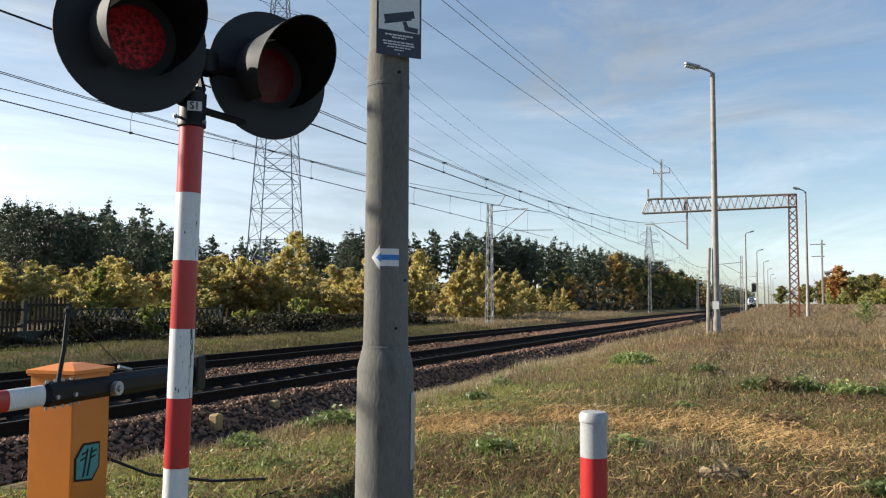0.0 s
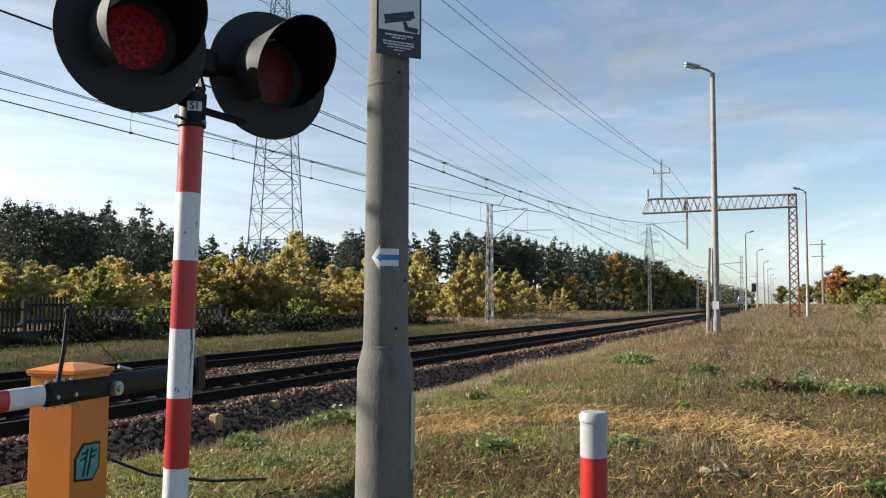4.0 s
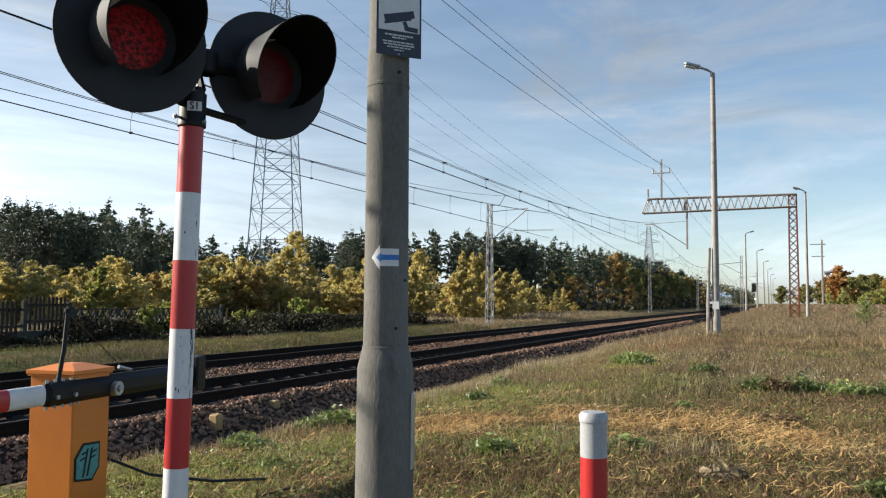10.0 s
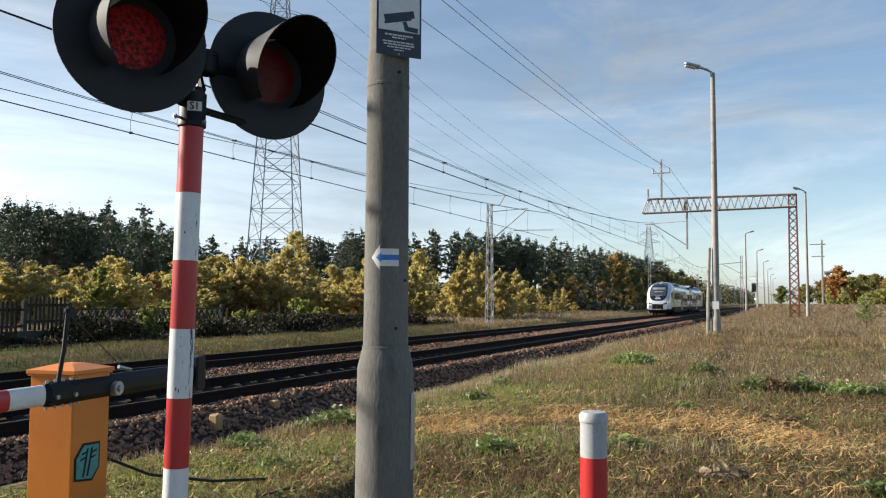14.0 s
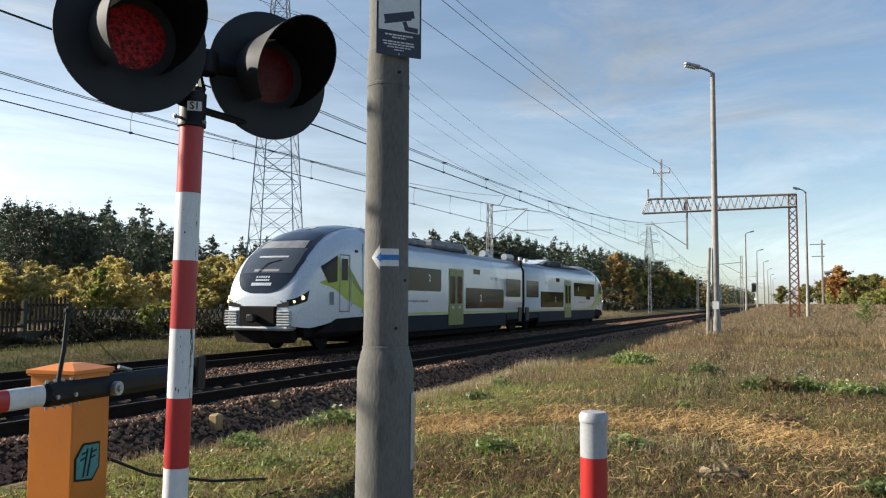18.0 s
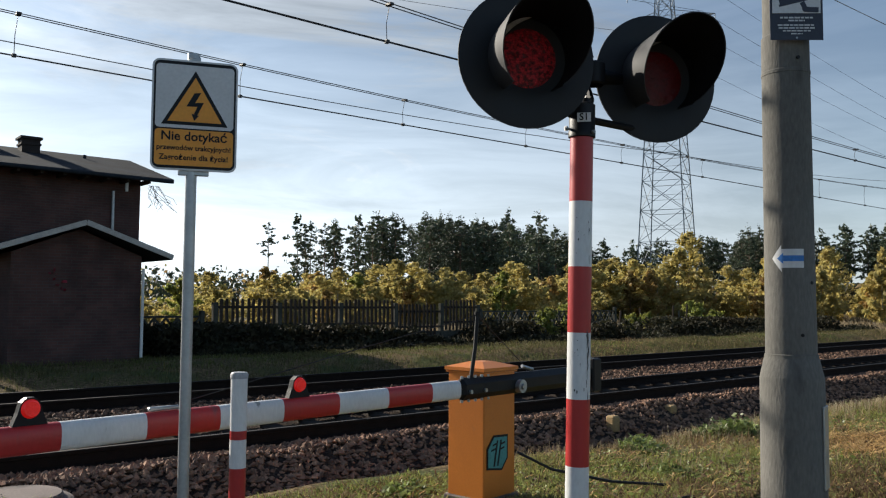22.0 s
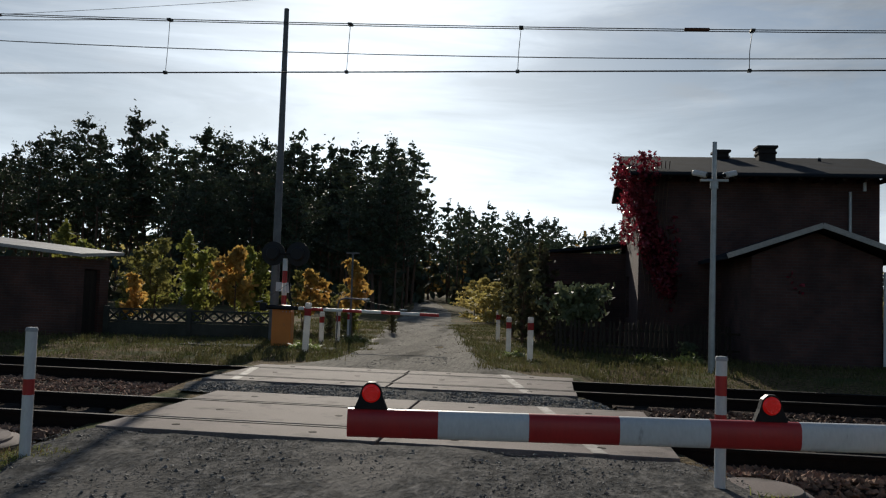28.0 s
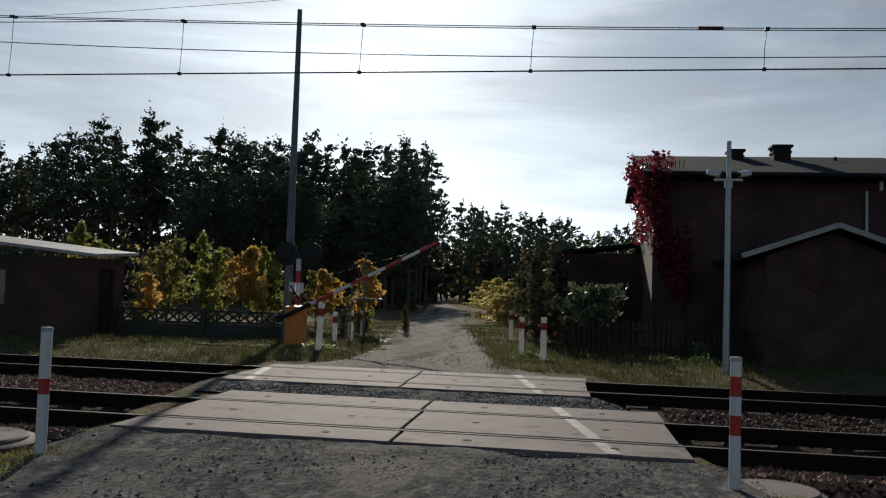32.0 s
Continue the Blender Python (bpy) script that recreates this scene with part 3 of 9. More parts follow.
M_trackstone = mat("pale_track_pebbles", (0.32, 0.30, 0.27), 0.85, color2=(0.17, 0.16, 0.14), scale=9, fine=60, bump=0.2, rnd=0.6, spec=0.2)
# green blades, likewise darkened to carry the bank's shade
M_bankgreen = mat("green_bank_grass_shade_in_colour", (0.085, 0.11, 0.03), 0.8, color2=(0.12, 0.125, 0.04), scale=0.5, fine=4, bump=0, trans=0.35, rnd=0.6, spec=0.2)
# ---- ground, road and railway ----
NEAR_Y, FAR_Y = 9.43, 13.80          # track centre lines
RAILS = (8.68, 10.18, 13.05, 14.55)
SKEW = -0.19                         # the road crosses at a slant


def road_mid(y):
    return -1.70 + SKEW * (y - 8.0)


def ground_z(x, y):
    x, y = np.asarray(x, float), np.asarray(y, float)
    z = -0.12 - 0.22 * smooth_step(2.0, 6.8, y) * (1 - smooth_step(15.6, 19.0, y))
    z = z + 0.52 * smooth_step(10, 34, x) * (1 - smooth_step(2.0, 7.0, y)) * (1 - smooth_step(150, 400, x))
    z = z + 0.75 * smooth_step(62, 135, x) * (1 - smooth_step(1.0, 6.5, y)) * (1 - smooth_step(500, 900, x))
    z = z - 0.25 * smooth_step(7.0, 8.0, y) * (1 - smooth_step(15.2, 16.4, y))
    mid = np.where(y < 15.5, road_mid(y), -2.95 - 0.145 * (y - 17.6))
    ramp = (1 - smooth_step(3.0, 4.3, np.abs(x - mid))) * (1 - smooth_step(17.5, 22.0, y))
    z = z + ramp * (-0.12 + 0.06 * smooth_step(2.5, 7.2, y) - z)
    z = z + 0.03 * wave(x, y, 1.7) * (1 - ramp) + 0.05 * wave(x, y, 0.31, 2.0) * smooth_step(5, 25, np.abs(x)) + 0.012 * wave(x, y, 5.3, 1.0)
    z = z - 0.15 * np.exp(-((y - 7.1) / 0.55) ** 2) * smooth_step(6.5, 10, x) * (1 - smooth_step(20, 27, x))
    z = z + 0.15 * smooth_step(16.5, 18.0, y) * (1 - smooth_step(19, 22, y)) * (1 - ramp) * smooth_step(4, 9, x)
    return z


def axis(fine0, fine1, step, far, grow=1.22):
    a, s = [fine1], step
    while a[-1] < far:
        s *= grow
        a.append(a[-1] + s)
    b, s = [fine0], step
    while b[-1] > -far:
        s *= grow
        b.append(b[-1] - s)
    return np.array(b[::-1] + list(np.arange(fine0 + step, fine1, step)) + a)


def sheet(name, xs, ys, height, mats):
    gx, gy = np.meshgrid(xs, ys)
    v = np.stack([gx, gy, height(gx, gy)], axis=-1).reshape(-1, 3)
    nx, ny = len(xs), len(ys)
    i = (np.arange(ny - 1)[:, None] * nx + np.arange(nx - 1)[None, :]).ravel()
    return array_mesh(name, v, np.stack([i, i + 1, i + nx + 1, i + nx], axis=1), mats, smooth=True)


ground = part("ground", sheet("ground", axis(-16, 40, 0.28, 2600), axis(-6, 27, 0.28, 2600), ground_z, [M_ground]), None)
tagged(ground, "autumn meadow of dry and green grass beside the railway", "ground", kind="structure")


def road_strip(name, ys, half, lift, mats, label, mid=road_mid):
    v, f = [], []
    n = 37
    for i, y in enumerate(ys):
        h = half(y)
        for k in range(n):
            u = -1 + 2 * k / (n - 1)
            x = mid(y) + u * h + (0.14 * wave(y * 1.3, k, 1.9) if k in (0, n - 1) else 0)
            edge = 0.03 if k in (0, n - 1) else 0.0
            rut = -0.018 * math.exp(-((abs(u) - 0.45) / 0.14) ** 2)
            rough = 0.010 * wave(x, y, 6.3, 1.0) + 0.007 * wave(x, y, 13.7, 3.0) + 0.012 * wave(x, y, 2.4, 5.0)
            v.append((x, y, float(ground_z(x, y)) + lift - edge + rut + rough * min(1.0, 3.0 * (1 - abs(u)) + 0.2)))
        if i:
            a = (i - 1) * n
            f += [(a + k, a + k + 1, a + k + n + 1, a + k + n) for k in range(n - 1)]
    ob = part(name, array_mesh(name, v, f, mats, smooth=True), None)
    return tagged(ob, label, "road", kind="structure")


road_strip("road", np.concatenate([np.arange(-40, 0, 2.0), np.arange(0, 7.9, 0.12), [7.93]]), lambda y: 2.95 + 0.25 * math.exp(-abs(y - 7)), 0.04,
           [M_road], "dark worn gravelly road leading up to the crossing")
road_strip("road", [11.16] + list(np.arange(11.3, 12.4, 0.2)) + [12.42], lambda y: 3.0, 0.035, [M_road], "dark gravel road strip between the two tracks")


def far_mid(y):
    return -2.95 - 0.145 * (y - 17.6) + 0.9 * math.sin(max(0, y - 45) / 38) - 0.03 * max(0, y - 60)


road_strip("road", [15.2, 15.6, 16.2, 16.9] + list(np.arange(17.6, 60, 1.2)) + list(np.arange(60, 240, 6)),
           lambda y: 1.5 + 1.3 * math.exp(-max(0, y - 15.2) / 1.2), 0.04, [M_track], "pale sandy forest track with worn wheel ruts", far_mid)


# ballast beds with sloping shoulders
def bed_z(x, y):
    z = np.interp(y, [6.9, 7.35, 8.12, 8.5, 8.8, 10.05, 10.35, 10.7, 11.4, 11.9, 12.6, 12.9, 13.2, 14.4, 14.8, 15.2, 15.9, 16.3], [-0.78, -0.58, -0.155, -0.19, -0.25, -0.25, -0.19, -0.17, -0.20, -0.20, -0.17, -0.19, -0.25, -0.25, -0.19, -0.18, -0.44, -0.62])
    return z + 0.02 * wave(x, y, 4.1) + 0.015 * wave(x, y, 9.7, 1.0)


ys_bed = np.array([6.9, 7.1, 7.3, 7.5, 7.7, 7.9, 8.05, 8.3, 8.5, 8.9, 9.4, 9.9, 10.3, 10.6, 10.85, 11.1, 11.4, 11.65, 11.9, 12.15, 12.4, 12.8, 13.3, 13.8, 14.3, 14.8, 15.1, 15.4, 15.9, 16.3])
for x0, x1, st in ((-420.0, -5.3, 0.0), (1.0, 900.0, 0.0)):
    xs = np.arange(-5.3, -40, -0.4)[::-1] if x0 < -100 else np.arange(1.0, 70, 0.4)
    xs = np.concatenate([np.linspace(x0, xs[0] - 1, 40), xs]) if x0 < -100 else np.concatenate([xs, np.linspace(xs[-1] + 1, x1, 90)])
    tagged(part("ballast_bed", sheet("ballast_bed", xs, ys_bed, bed_z, [M_ballast]), None), "brown crushed-stone ballast bed under the rails", "ballast", kind="structure")


# loose ballast stones
def stones(name, rng, n, area, size, keep=None, stuff=None, flat=0.75):
    x = area(rng, n)
    if keep is not None:
        x = x[keep(x)]
    n = len(x)
    base = np.array([(1, 0, 0), (-1, 0, 0), (0, 1, 0), (0, -1, 0), (0, 0, 1), (0, 0, -1)], float)
    tri = np.array([(0, 2, 4), (2, 1, 4), (1, 3, 4), (3, 0, 4), (2, 0, 5), (1, 2, 5), (3, 1, 5), (0, 3, 5)])
    p = base[None] * rng.uniform(0.55, 1.25, (n, 6, 1)) + rng.normal(0, 0.16, (n, 6, 3))
    ang = rng.uniform(0, 6.28, n)
    ca, sa = np.cos(ang)[:, None], np.sin(ang)[:, None]
    q = np.stack([p[..., 0] * ca - p[..., 1] * sa, p[..., 0] * sa + p[..., 1] * ca, p[..., 2] * flat], axis=-1)
    q = q * (size * rng.uniform(0.6, 1.35, n))[:, None, None] + x[:, None, :]
    f = (tri[None] + (np.arange(n) * 6)[:, None, None]).reshape(-1, 3)
    return array_mesh(name, q.reshape(-1, 3), f, [stuff or M_stone])


def bed_area(x0, x1, y0, y1, power=1.0):
    def pick(rng, n):
        x = x0 + (x1 - x0) * rng.uniform(0, 1, n) ** power
        y = rng.uniform(y0, y1, n)
        return np.stack([x, y, bed_z(x, y) + 0.012], axis=1)
    return pick


rng = np.random.default_rng(5)
off_panel = lambda p: ((p[:, 0] < -4.75) | (p[:, 0] > 1.45)) & ((p[:, 0] < -5.5) | (p[:, 0] > 0.6) | (p[:, 1] < 12.3))
for nm, n, area, size in (
        ("ballast_stones", 14000, bed_area(1.4, 26, 7.0, 8.56, 1.4), 0.040), ("ballast_stones", 6500, bed_area(-13, -4.7, 7.05, 8.58), 0.038),
        ("ballast_stones", 900, bed_area(1.4, 20, 8.8, 10.05, 1.2), 0.030), ("ballast_stones", 12000, bed_area(1.4, 40, 10.35, 12.88, 1.2), 0.040),
        ("ballast_stones", 5000, bed_area(-13, -4.7, 10.3, 12.92), 0.036), ("ballast_stones", 600, bed_area(-13, -4.7, 8.8, 10.05), 0.030),
        ("ballast_stones", 6000, bed_area(26, 80, 7.0, 8.58, 1.3), 0.05), ("ballast_stones", 6000, bed_area(40, 130, 10.3, 12.92, 1.3), 0.06)):
    tagged(part(nm, stones(nm, rng, n, area, size, off_panel), None), "loose brown and grey ballast stones", "ballast", kind="stuff")

# loose gravel on the road
def road_area(rg_, n):
    y = 3.2 + 4.75 * rg_.uniform(0, 1, n) ** 0.8
    x = road_mid(y) + rg_.uniform(-1, 1, n) * 3.25
    return np.stack([x, y, ground_z(x, y) + 0.04], axis=1)


def mid_area(rg_, n):
    y = rg_.uniform(11.1, 12.45, n)
    x = rg_.uniform(-5.2, 1.2, n)
    return np.stack([x, y, ground_z(x, y) + 0.035], axis=1)


tagged(part("gravel", stones("gravel", rng, 14000, road_area, 0.0085, None, M_gravel, 0.4), None), "fine grey gravel scattered over the road", "gravel", kind="stuff")
tagged(part("gravel", stones("gravel", rng, 900, road_area, 0.020, None, M_gravel, 0.5), None), "coarse gravel scattered over the road", "gravel", kind="stuff")
tagged(part("gravel", stones("gravel", rng, 5200, mid_area, 0.021, None, M_gravel, 0.5), None), "coarse gravel between the crossing decks", "gravel", kind="stuff")

def far_area(rg_, n):
    y = 15.6 + 44 * rg_.uniform(0, 1, n) ** 1.5
    x = np.array([far_mid(q) for q in y]) + rg_.normal(0, 0.75, n)
    return np.stack([x, y, ground_z(x, y) + 0.03], axis=1)


tagged(part("gravel", stones("gravel", rng, 3500, far_area, 0.026, None, M_trackstone, 0.3), None), "pale pebbles scattered over the sandy track", "gravel", kind="stuff")

# tracks: rails on sleepers
rail_profile = [(-0.07, -0.172), (0.07, -0.172), (0.07, -0.16), (0.012, -0.145), (0.01, -0.05), (0.036, -0.038), (0.036, -0.006), (0.028, 0.0), (-0.028, 0.0), (-0.036, -0.006), (-0.036, -0.038), (-0.01, -0.05), (-0.012, -0.145), (-0.07, -0.16)]


def rail_shape(x0, x1):
    s = Shape()
    n = len(rail_profile)
    a = [(x0, y, z) for y, z in rail_profile]
    b = [(x1, y, z) for y, z in rail_profile]
    for i in range(n):
        j = (i + 1) % n
        s.add([a[i], a[j], b[j], b[i]], [(0, 1, 2, 3)], 1 if i in (6, 7, 8) else 0)
    s.add(a, [tuple(range(n))]).add(b, [tuple(reversed(range(n)))])
    return s


rail_me = rail_shape(-420, 900).data("rail", [M_rust, M_steel])
sl = Shape().box((0, 0, 0), (0.26, 2.5, 0.16), 0.03)
sl.box((0, -0.75, 0.088), (0.2, 0.2, 0.02), 0.005).box((0, 0.75, 0.088), (0.2, 0.2, 0.02), 0.005)
sleeper_me = sl.data("sleeper", [M_sleeper])
for cy, rails in ((NEAR_Y, RAILS[:2]), (FAR_Y, RAILS[2:])):
    tr = thing("railway_track", (0, 0, 0), "rusty steel rails with bright worn tops on sleepers", "railway track", "tracks over the crossing", "structure")
    for ry_ in rails:
        part("rail", rail_me, None, tr, at=Matrix.Translation((0, ry_, 0)))
    for k in range(-40, 110):
        x = k * 0.6 + 0.2
        if -5.2 < x < 1.0:
            continue
        part("sleeper", sleeper_me, None, tr, at=Matrix.Translation((x, cy, -0.268)))

# crossing slabs
for cy, rails, x0, x1, y0, y1 in ((NEAR_Y, RAILS[:2], -4.62, 1.24, 7.98, 11.1), (FAR_Y, RAILS[2:], -5.45, 0.43, 12.45, 15.15)):
    deck = thing("level_crossing_deck", (0, 0, 0), "pale concrete crossing slabs fitted round the rails", "crossing deck", "crossing decks", "structure")
    edges = [(y0, rails[0] - 0.075), (rails[0] + 0.085, rails[1] - 0.085), (rails[1] + 0.075, y1)]
    for row, (a, b) in enumerate(edges):
        d = 0.03 if row == 1 else 0.0
        cuts = [x0 + d, (x0 + x1) / 2 + 0.03 - 0.04 * row, x1 - d]
        for k in range(2):
            s = Shape().box(((cuts[k] + cuts[k + 1]) / 2, (a + b) / 2, -0.075), (cuts[k + 1] - cuts[k] - 0.035, b - a, 0.15), 0.007)
            part("slab", s, M_panel, deck)
            for hx in (0.25, 0.75):
                part("lifting_socket", Shape().lathe([(0.045, 0.0), (0.045, 0.004), (0.0, 0.004)], 10, (cuts[k] + (cuts[k + 1] - cuts[k]) * hx, (a + b) / 2, 0.0)), M_rust, deck)
    # painted edge lines, slanting with the road
    for lx in ((x0 + 0.55, x1 - 0.75) if cy == FAR_Y else (x1 - 0.75,)):
        for row, (a, b) in enumerate(edges):
            xa, xb = lx + SKEW * (a - y0), lx + SKEW * (b - y0)
            if xa - 0.1 < x0 or xb - 0.1 < x0 + 0.02:
                continue
            s = Shape().add([(xa - 0.07, a + 0.02, 0.004), (xa + 0.07, a + 0.02, 0.004), (xb + 0.07, b - 0.02, 0.004), (xb - 0.07, b - 0.02, 0.004)], [(0, 1, 2, 3)])
            part("painted_line", s, M_roadpaint, deck, "worn white painted edge line")
    rail_gap = Shape()
    for ry_ in rails:
        rail_gap.box(((x0 + x1) / 2, ry_ + 0.06, -0.09), (x1 - x0 - 0.1, 0.045, 0.08))
    part("rubber_filler", rail_gap, M_rubber, deck, "black rubber filler strips along the rails")
# concrete chamber covers beside the track
for x, y, r in ((1.78, 7.36, 0.44), (-5.75, 7.45, 0.62)):
    lid = thing("chamber_cover", (x, y, -0.30), "round concrete chamber cover beside the track", "manhole", "chamber covers")
    part("ring", Shape().lathe([(r, -0.1), (r, 0.16), (r - 0.03, 0.18), (0.0, 0.18)], 36), M_panel, lid)
    part("lid", Shape().lathe([(r * 0.82, 0.18), (r * 0.82, 0.205), (r * 0.79, 0.22), (0.0, 0.22)], 36), M_panel, lid)
# ---- things close to the camera ----
def signal_head(parent, at, lens_mat, r=0.345):
    head = part("signal_head", Shape().lathe([(0.0, 0.0), (0.16, 0.0), (0.19, 0.03), (0.19, 0.10), (r - 0.015, 0.115), (r, 0.12), (r, 0.128), (r - 0.02, 0.132), (0.18, 0.132), (0.17, 0.125)], 48), M_dull, parent, "round black backing plate", at)
    part("lens", Shape().lathe([(0.165, 0.118), (0.15, 0.124), (0.11, 0.14), (0.06, 0.15), (0.0, 0.153)], 40), lens_mat, head, "red glass signal lens")
    # hood: an open, cut-away tube over the lens
    s = Shape()
    n, k = 36, 8
    ro, ri = 0.200, 0.194
    outer, inner = [], []
    for i in range(n + 1):
        a = math.pi * (-0.30 + 1.60 * i / n)
        # longest at the top, short at the sides
        ln = 0.12 + 0.33 * max(0.0, math.sin(a) * 0.5 + 0.5) ** 0.8
        for j in range(k + 1):
            z = 0.132 + ln * j / k
            fl = 1 + 0.05 * j / k
            outer.append((ro * fl * math.cos(a), ro * fl * math.sin(a), z))
            inner.append((ri * fl * math.cos(a), ri * fl * math.sin(a), z))
    fs = [(i * (k + 1) + j, (i + 1) * (k + 1) + j, (i + 1) * (k + 1) + j + 1, i * (k + 1) + j + 1) for i in range(n) for j in range(k)]
    s.add(outer, fs, 0, True)
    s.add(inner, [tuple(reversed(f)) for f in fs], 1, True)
    for i in range(n):
        a, b = i * (k + 1) + k, (i + 1) * (k + 1) + k
        s.add([outer[a], outer[b], inner[b], inner[a]], [(0, 1, 2, 3)])
    part("hood", s, [M_dull, M_hoodin], head, "black sun hood with a dull black lining")
    # thin pale crescent added as the sunlit edge inside the hood
    c = []
    m_ = 18
    for i in range(m_ + 1):
        a = math.pi * (0.50 + 0.52 * i / m_)
        w = 0.024 * math.sin(math.pi * i / m_)
        for rr in (0.178, 0.178 - w):
            c.append((rr * math.cos(a), rr * math.sin(a), 0.205 - 0.02 * (rr < 0.178)))
    part("hood_rim", Shape().add(c, [(2 * i, 2 * i + 1, 2 * i + 3, 2 * i + 2) for i in range(m_)]), M_crescent, head, "pale crescent painted as sunlight inside the hood")
    return head


# pale colour stands for sunlight caught inside the hood
M_crescent = mat("painted_sun_crescent", (0.86, 0.84, 0.78), 0.5, bump=0.02, trans=0.5)
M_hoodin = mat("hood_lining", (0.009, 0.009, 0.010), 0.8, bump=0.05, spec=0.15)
base = float(ground_z(3.21, 2.70))
lean = Matrix.Rotation(radians(1.05), 4, Vector((0.77, 0.64, 0)))
SIG_AT = Matrix.Translation((3.218 - 0.034 * 0.64, 2.694 + 0.034 * 0.77, base)) @ lean
sig = thing("level_crossing_signal", SIG_AT, "red and white banded signal post with twin red lamps", "crossing signal")
SIG_TOP = 2.33 - base
POST_R, BAND = 0.0585, 0.3295
rows, mis = [(POST_R, SIG_TOP)], []
while rows[-1][1] > 0:
    rows.append((POST_R, max(0.0, rows[-1][1] - BAND)))
    mis.append(len(mis) % 2)
post = part("post", Shape().lathe(rows[::-1], 32, mis=mis[::-1]), [M_red, M_white], sig, "red and white banded tubular post")
scuffs = Shape()
rs = random.Random(4)
for k in range(46):
    za = rs.choice((SIG_TOP - BAND - rs.uniform(0.02, 0.30), SIG_TOP - 3 * BAND - abs(rs.gauss(0, 0.12)), SIG_TOP - 3 * BAND - rs.uniform(0.0, 0.32)))
    aa = radians(rs.gauss(268, 5) if k % 3 else rs.uniform(200, 275))
    ww, hh_ = rs.uniform(0.015, 0.06), rs.uniform(0.003, 0.022) * (1.6 if k % 3 else 0.5)
    pts_ = [(aa + ww * math.cos(q) * rs.uniform(0.6, 1.2), za + hh_ * math.sin(q) * rs.uniform(0.6, 1.2)) for q in (0, 1.05, 2.1, 3.14, 4.2, 5.2)]
    scuffs.add([((POST_R + 0.0008) * math.cos(a), (POST_R + 0.0008) * math.sin(a), z) for a, z in pts_], [(0, 1, 2, 3, 4, 5)])
tagged(part("paint_chips", scuffs, M_scuff, sig), "dark chips and scrapes in the paint", kind="stuff")
part("collar", Shape().lathe([(0.062, SIG_TOP - 0.004), (0.069, SIG_TOP), (0.069, SIG_TOP + 0.03), (0.066, SIG_TOP + 0.034), (0.066, SIG_TOP + 0.165), (0.05, SIG_TOP + 0.175), (0.0, SIG_TOP + 0.18)], 28), M_black, sig, "black clamp collar on the post head")
part("clamp_bolt", Shape().tube((-0.06, 0.015, SIG_TOP + 0.035), (-0.105, 0.025, SIG_TOP + 0.035), 0.007, n=8).tube((-0.09, 0.022, SIG_TOP + 0.035), (-0.1, 0.024, SIG_TOP + 0.035), 0.013, n=6), M_grey, sig)
part("clamp_bolt", Shape().tube((0.0, -0.06, SIG_TOP + 0.02), (0.0, -0.082, SIG_TOP + 0.02), 0.010, n=6), M_grey, sig)


def facing(heading, at):
    """A frame at a place, its z axis level along the heading (degrees from +x), its y axis up."""
    f = Vector((math.cos(radians(heading)), math.sin(radians(heading)), 0))
    x = Vector((0, 0, 1)).cross(f)
    return Matrix(((x.x, 0, f.x, at[0]), (x.y, 0, f.y, at[1]), (x.z, 1, f.z, at[2]), (0, 0, 0, 1)))


def text_mesh(body, size, mats, depth=0.001, align="CENTER"):
    c = bpy.data.curves.new("lettering", "FONT")
    c.body, c.size, c.align_x, c.align_y, c.extrude, c.offset, c.resolution_u = body, size, align, "CENTER", depth, size * 0.018, 3
    ob = bpy.data.objects.new("lettering", c)
    scene.collection.objects.link(ob)
    bpy.context.view_layer.update()
    me = bpy.data.meshes.new_from_object(ob.evaluated_get(bpy.context.evaluated_depsgraph_get()))
    bpy.data.objects.remove(ob)
    me.materials.clear()
    for m in mats:
        me.materials.append(m)
    return me


local = SIG_AT.inverted()
for spot, lens in (((2.86, 2.72, 2.675), M_lens), ((3.68, 2.55, 2.69), M_lensoff)):
    f = facing(241.5, spot)
    signal_head(sig, local @ f @ Matrix.Translation((0, 0, -0.13)), lens)
arm = Shape()
arm.path([(0.0, 0.0, SIG_TOP + 0.10), (0.03, -0.01, SIG_TOP + 0.20), (0.02, -0.01, SIG_TOP + 0.42)], 0.035, 10)
arm.path([(-0.30, 0.1, 2.68 - base), (0.06, 0.02, 2.68 - base), (0.48, -0.06, 2.68 - base)], 0.035, 10)
arm.path([(0.05, 0.0, SIG_TOP + 0.10), (0.20, -0.03, SIG_TOP + 0.095), (0.36, -0.06, SIG_TOP + 0.09)], 0.02, 8)
arm.path([(-0.05, 0.02, SIG_TOP + 0.12), (-0.16, 0.04, SIG_TOP + 0.16), (-0.26, 0.06, SIG_TOP + 0.22)], 0.03, 8)
arm.lathe([(0.05, -0.06), (0.06, -0.05), (0.06, 0.05), (0.05, 0.06)], 16, (0.10, 0.01, 2.68 - base))
part("bracket", arm, M_black, sig, "black tubular lamp bracket")
cap_at = local @ facing(219.5, (3.222 + 0.072 * math.cos(radians(236)), 2.694 + 0.072 * math.sin(radians(236)), SIG_TOP + base + 0.09))
plate = part("number_plate", Shape().box((0, 0, 0), (0.068, 0.046, 0.002), 0.0), M_signwhite, sig, "small white plate reading S1", cap_at)
part("lettering", text_mesh("S1", 0.05, [M_black]), None, plate, "black letters", Matrix.Translation((0, 0, 0.003)))

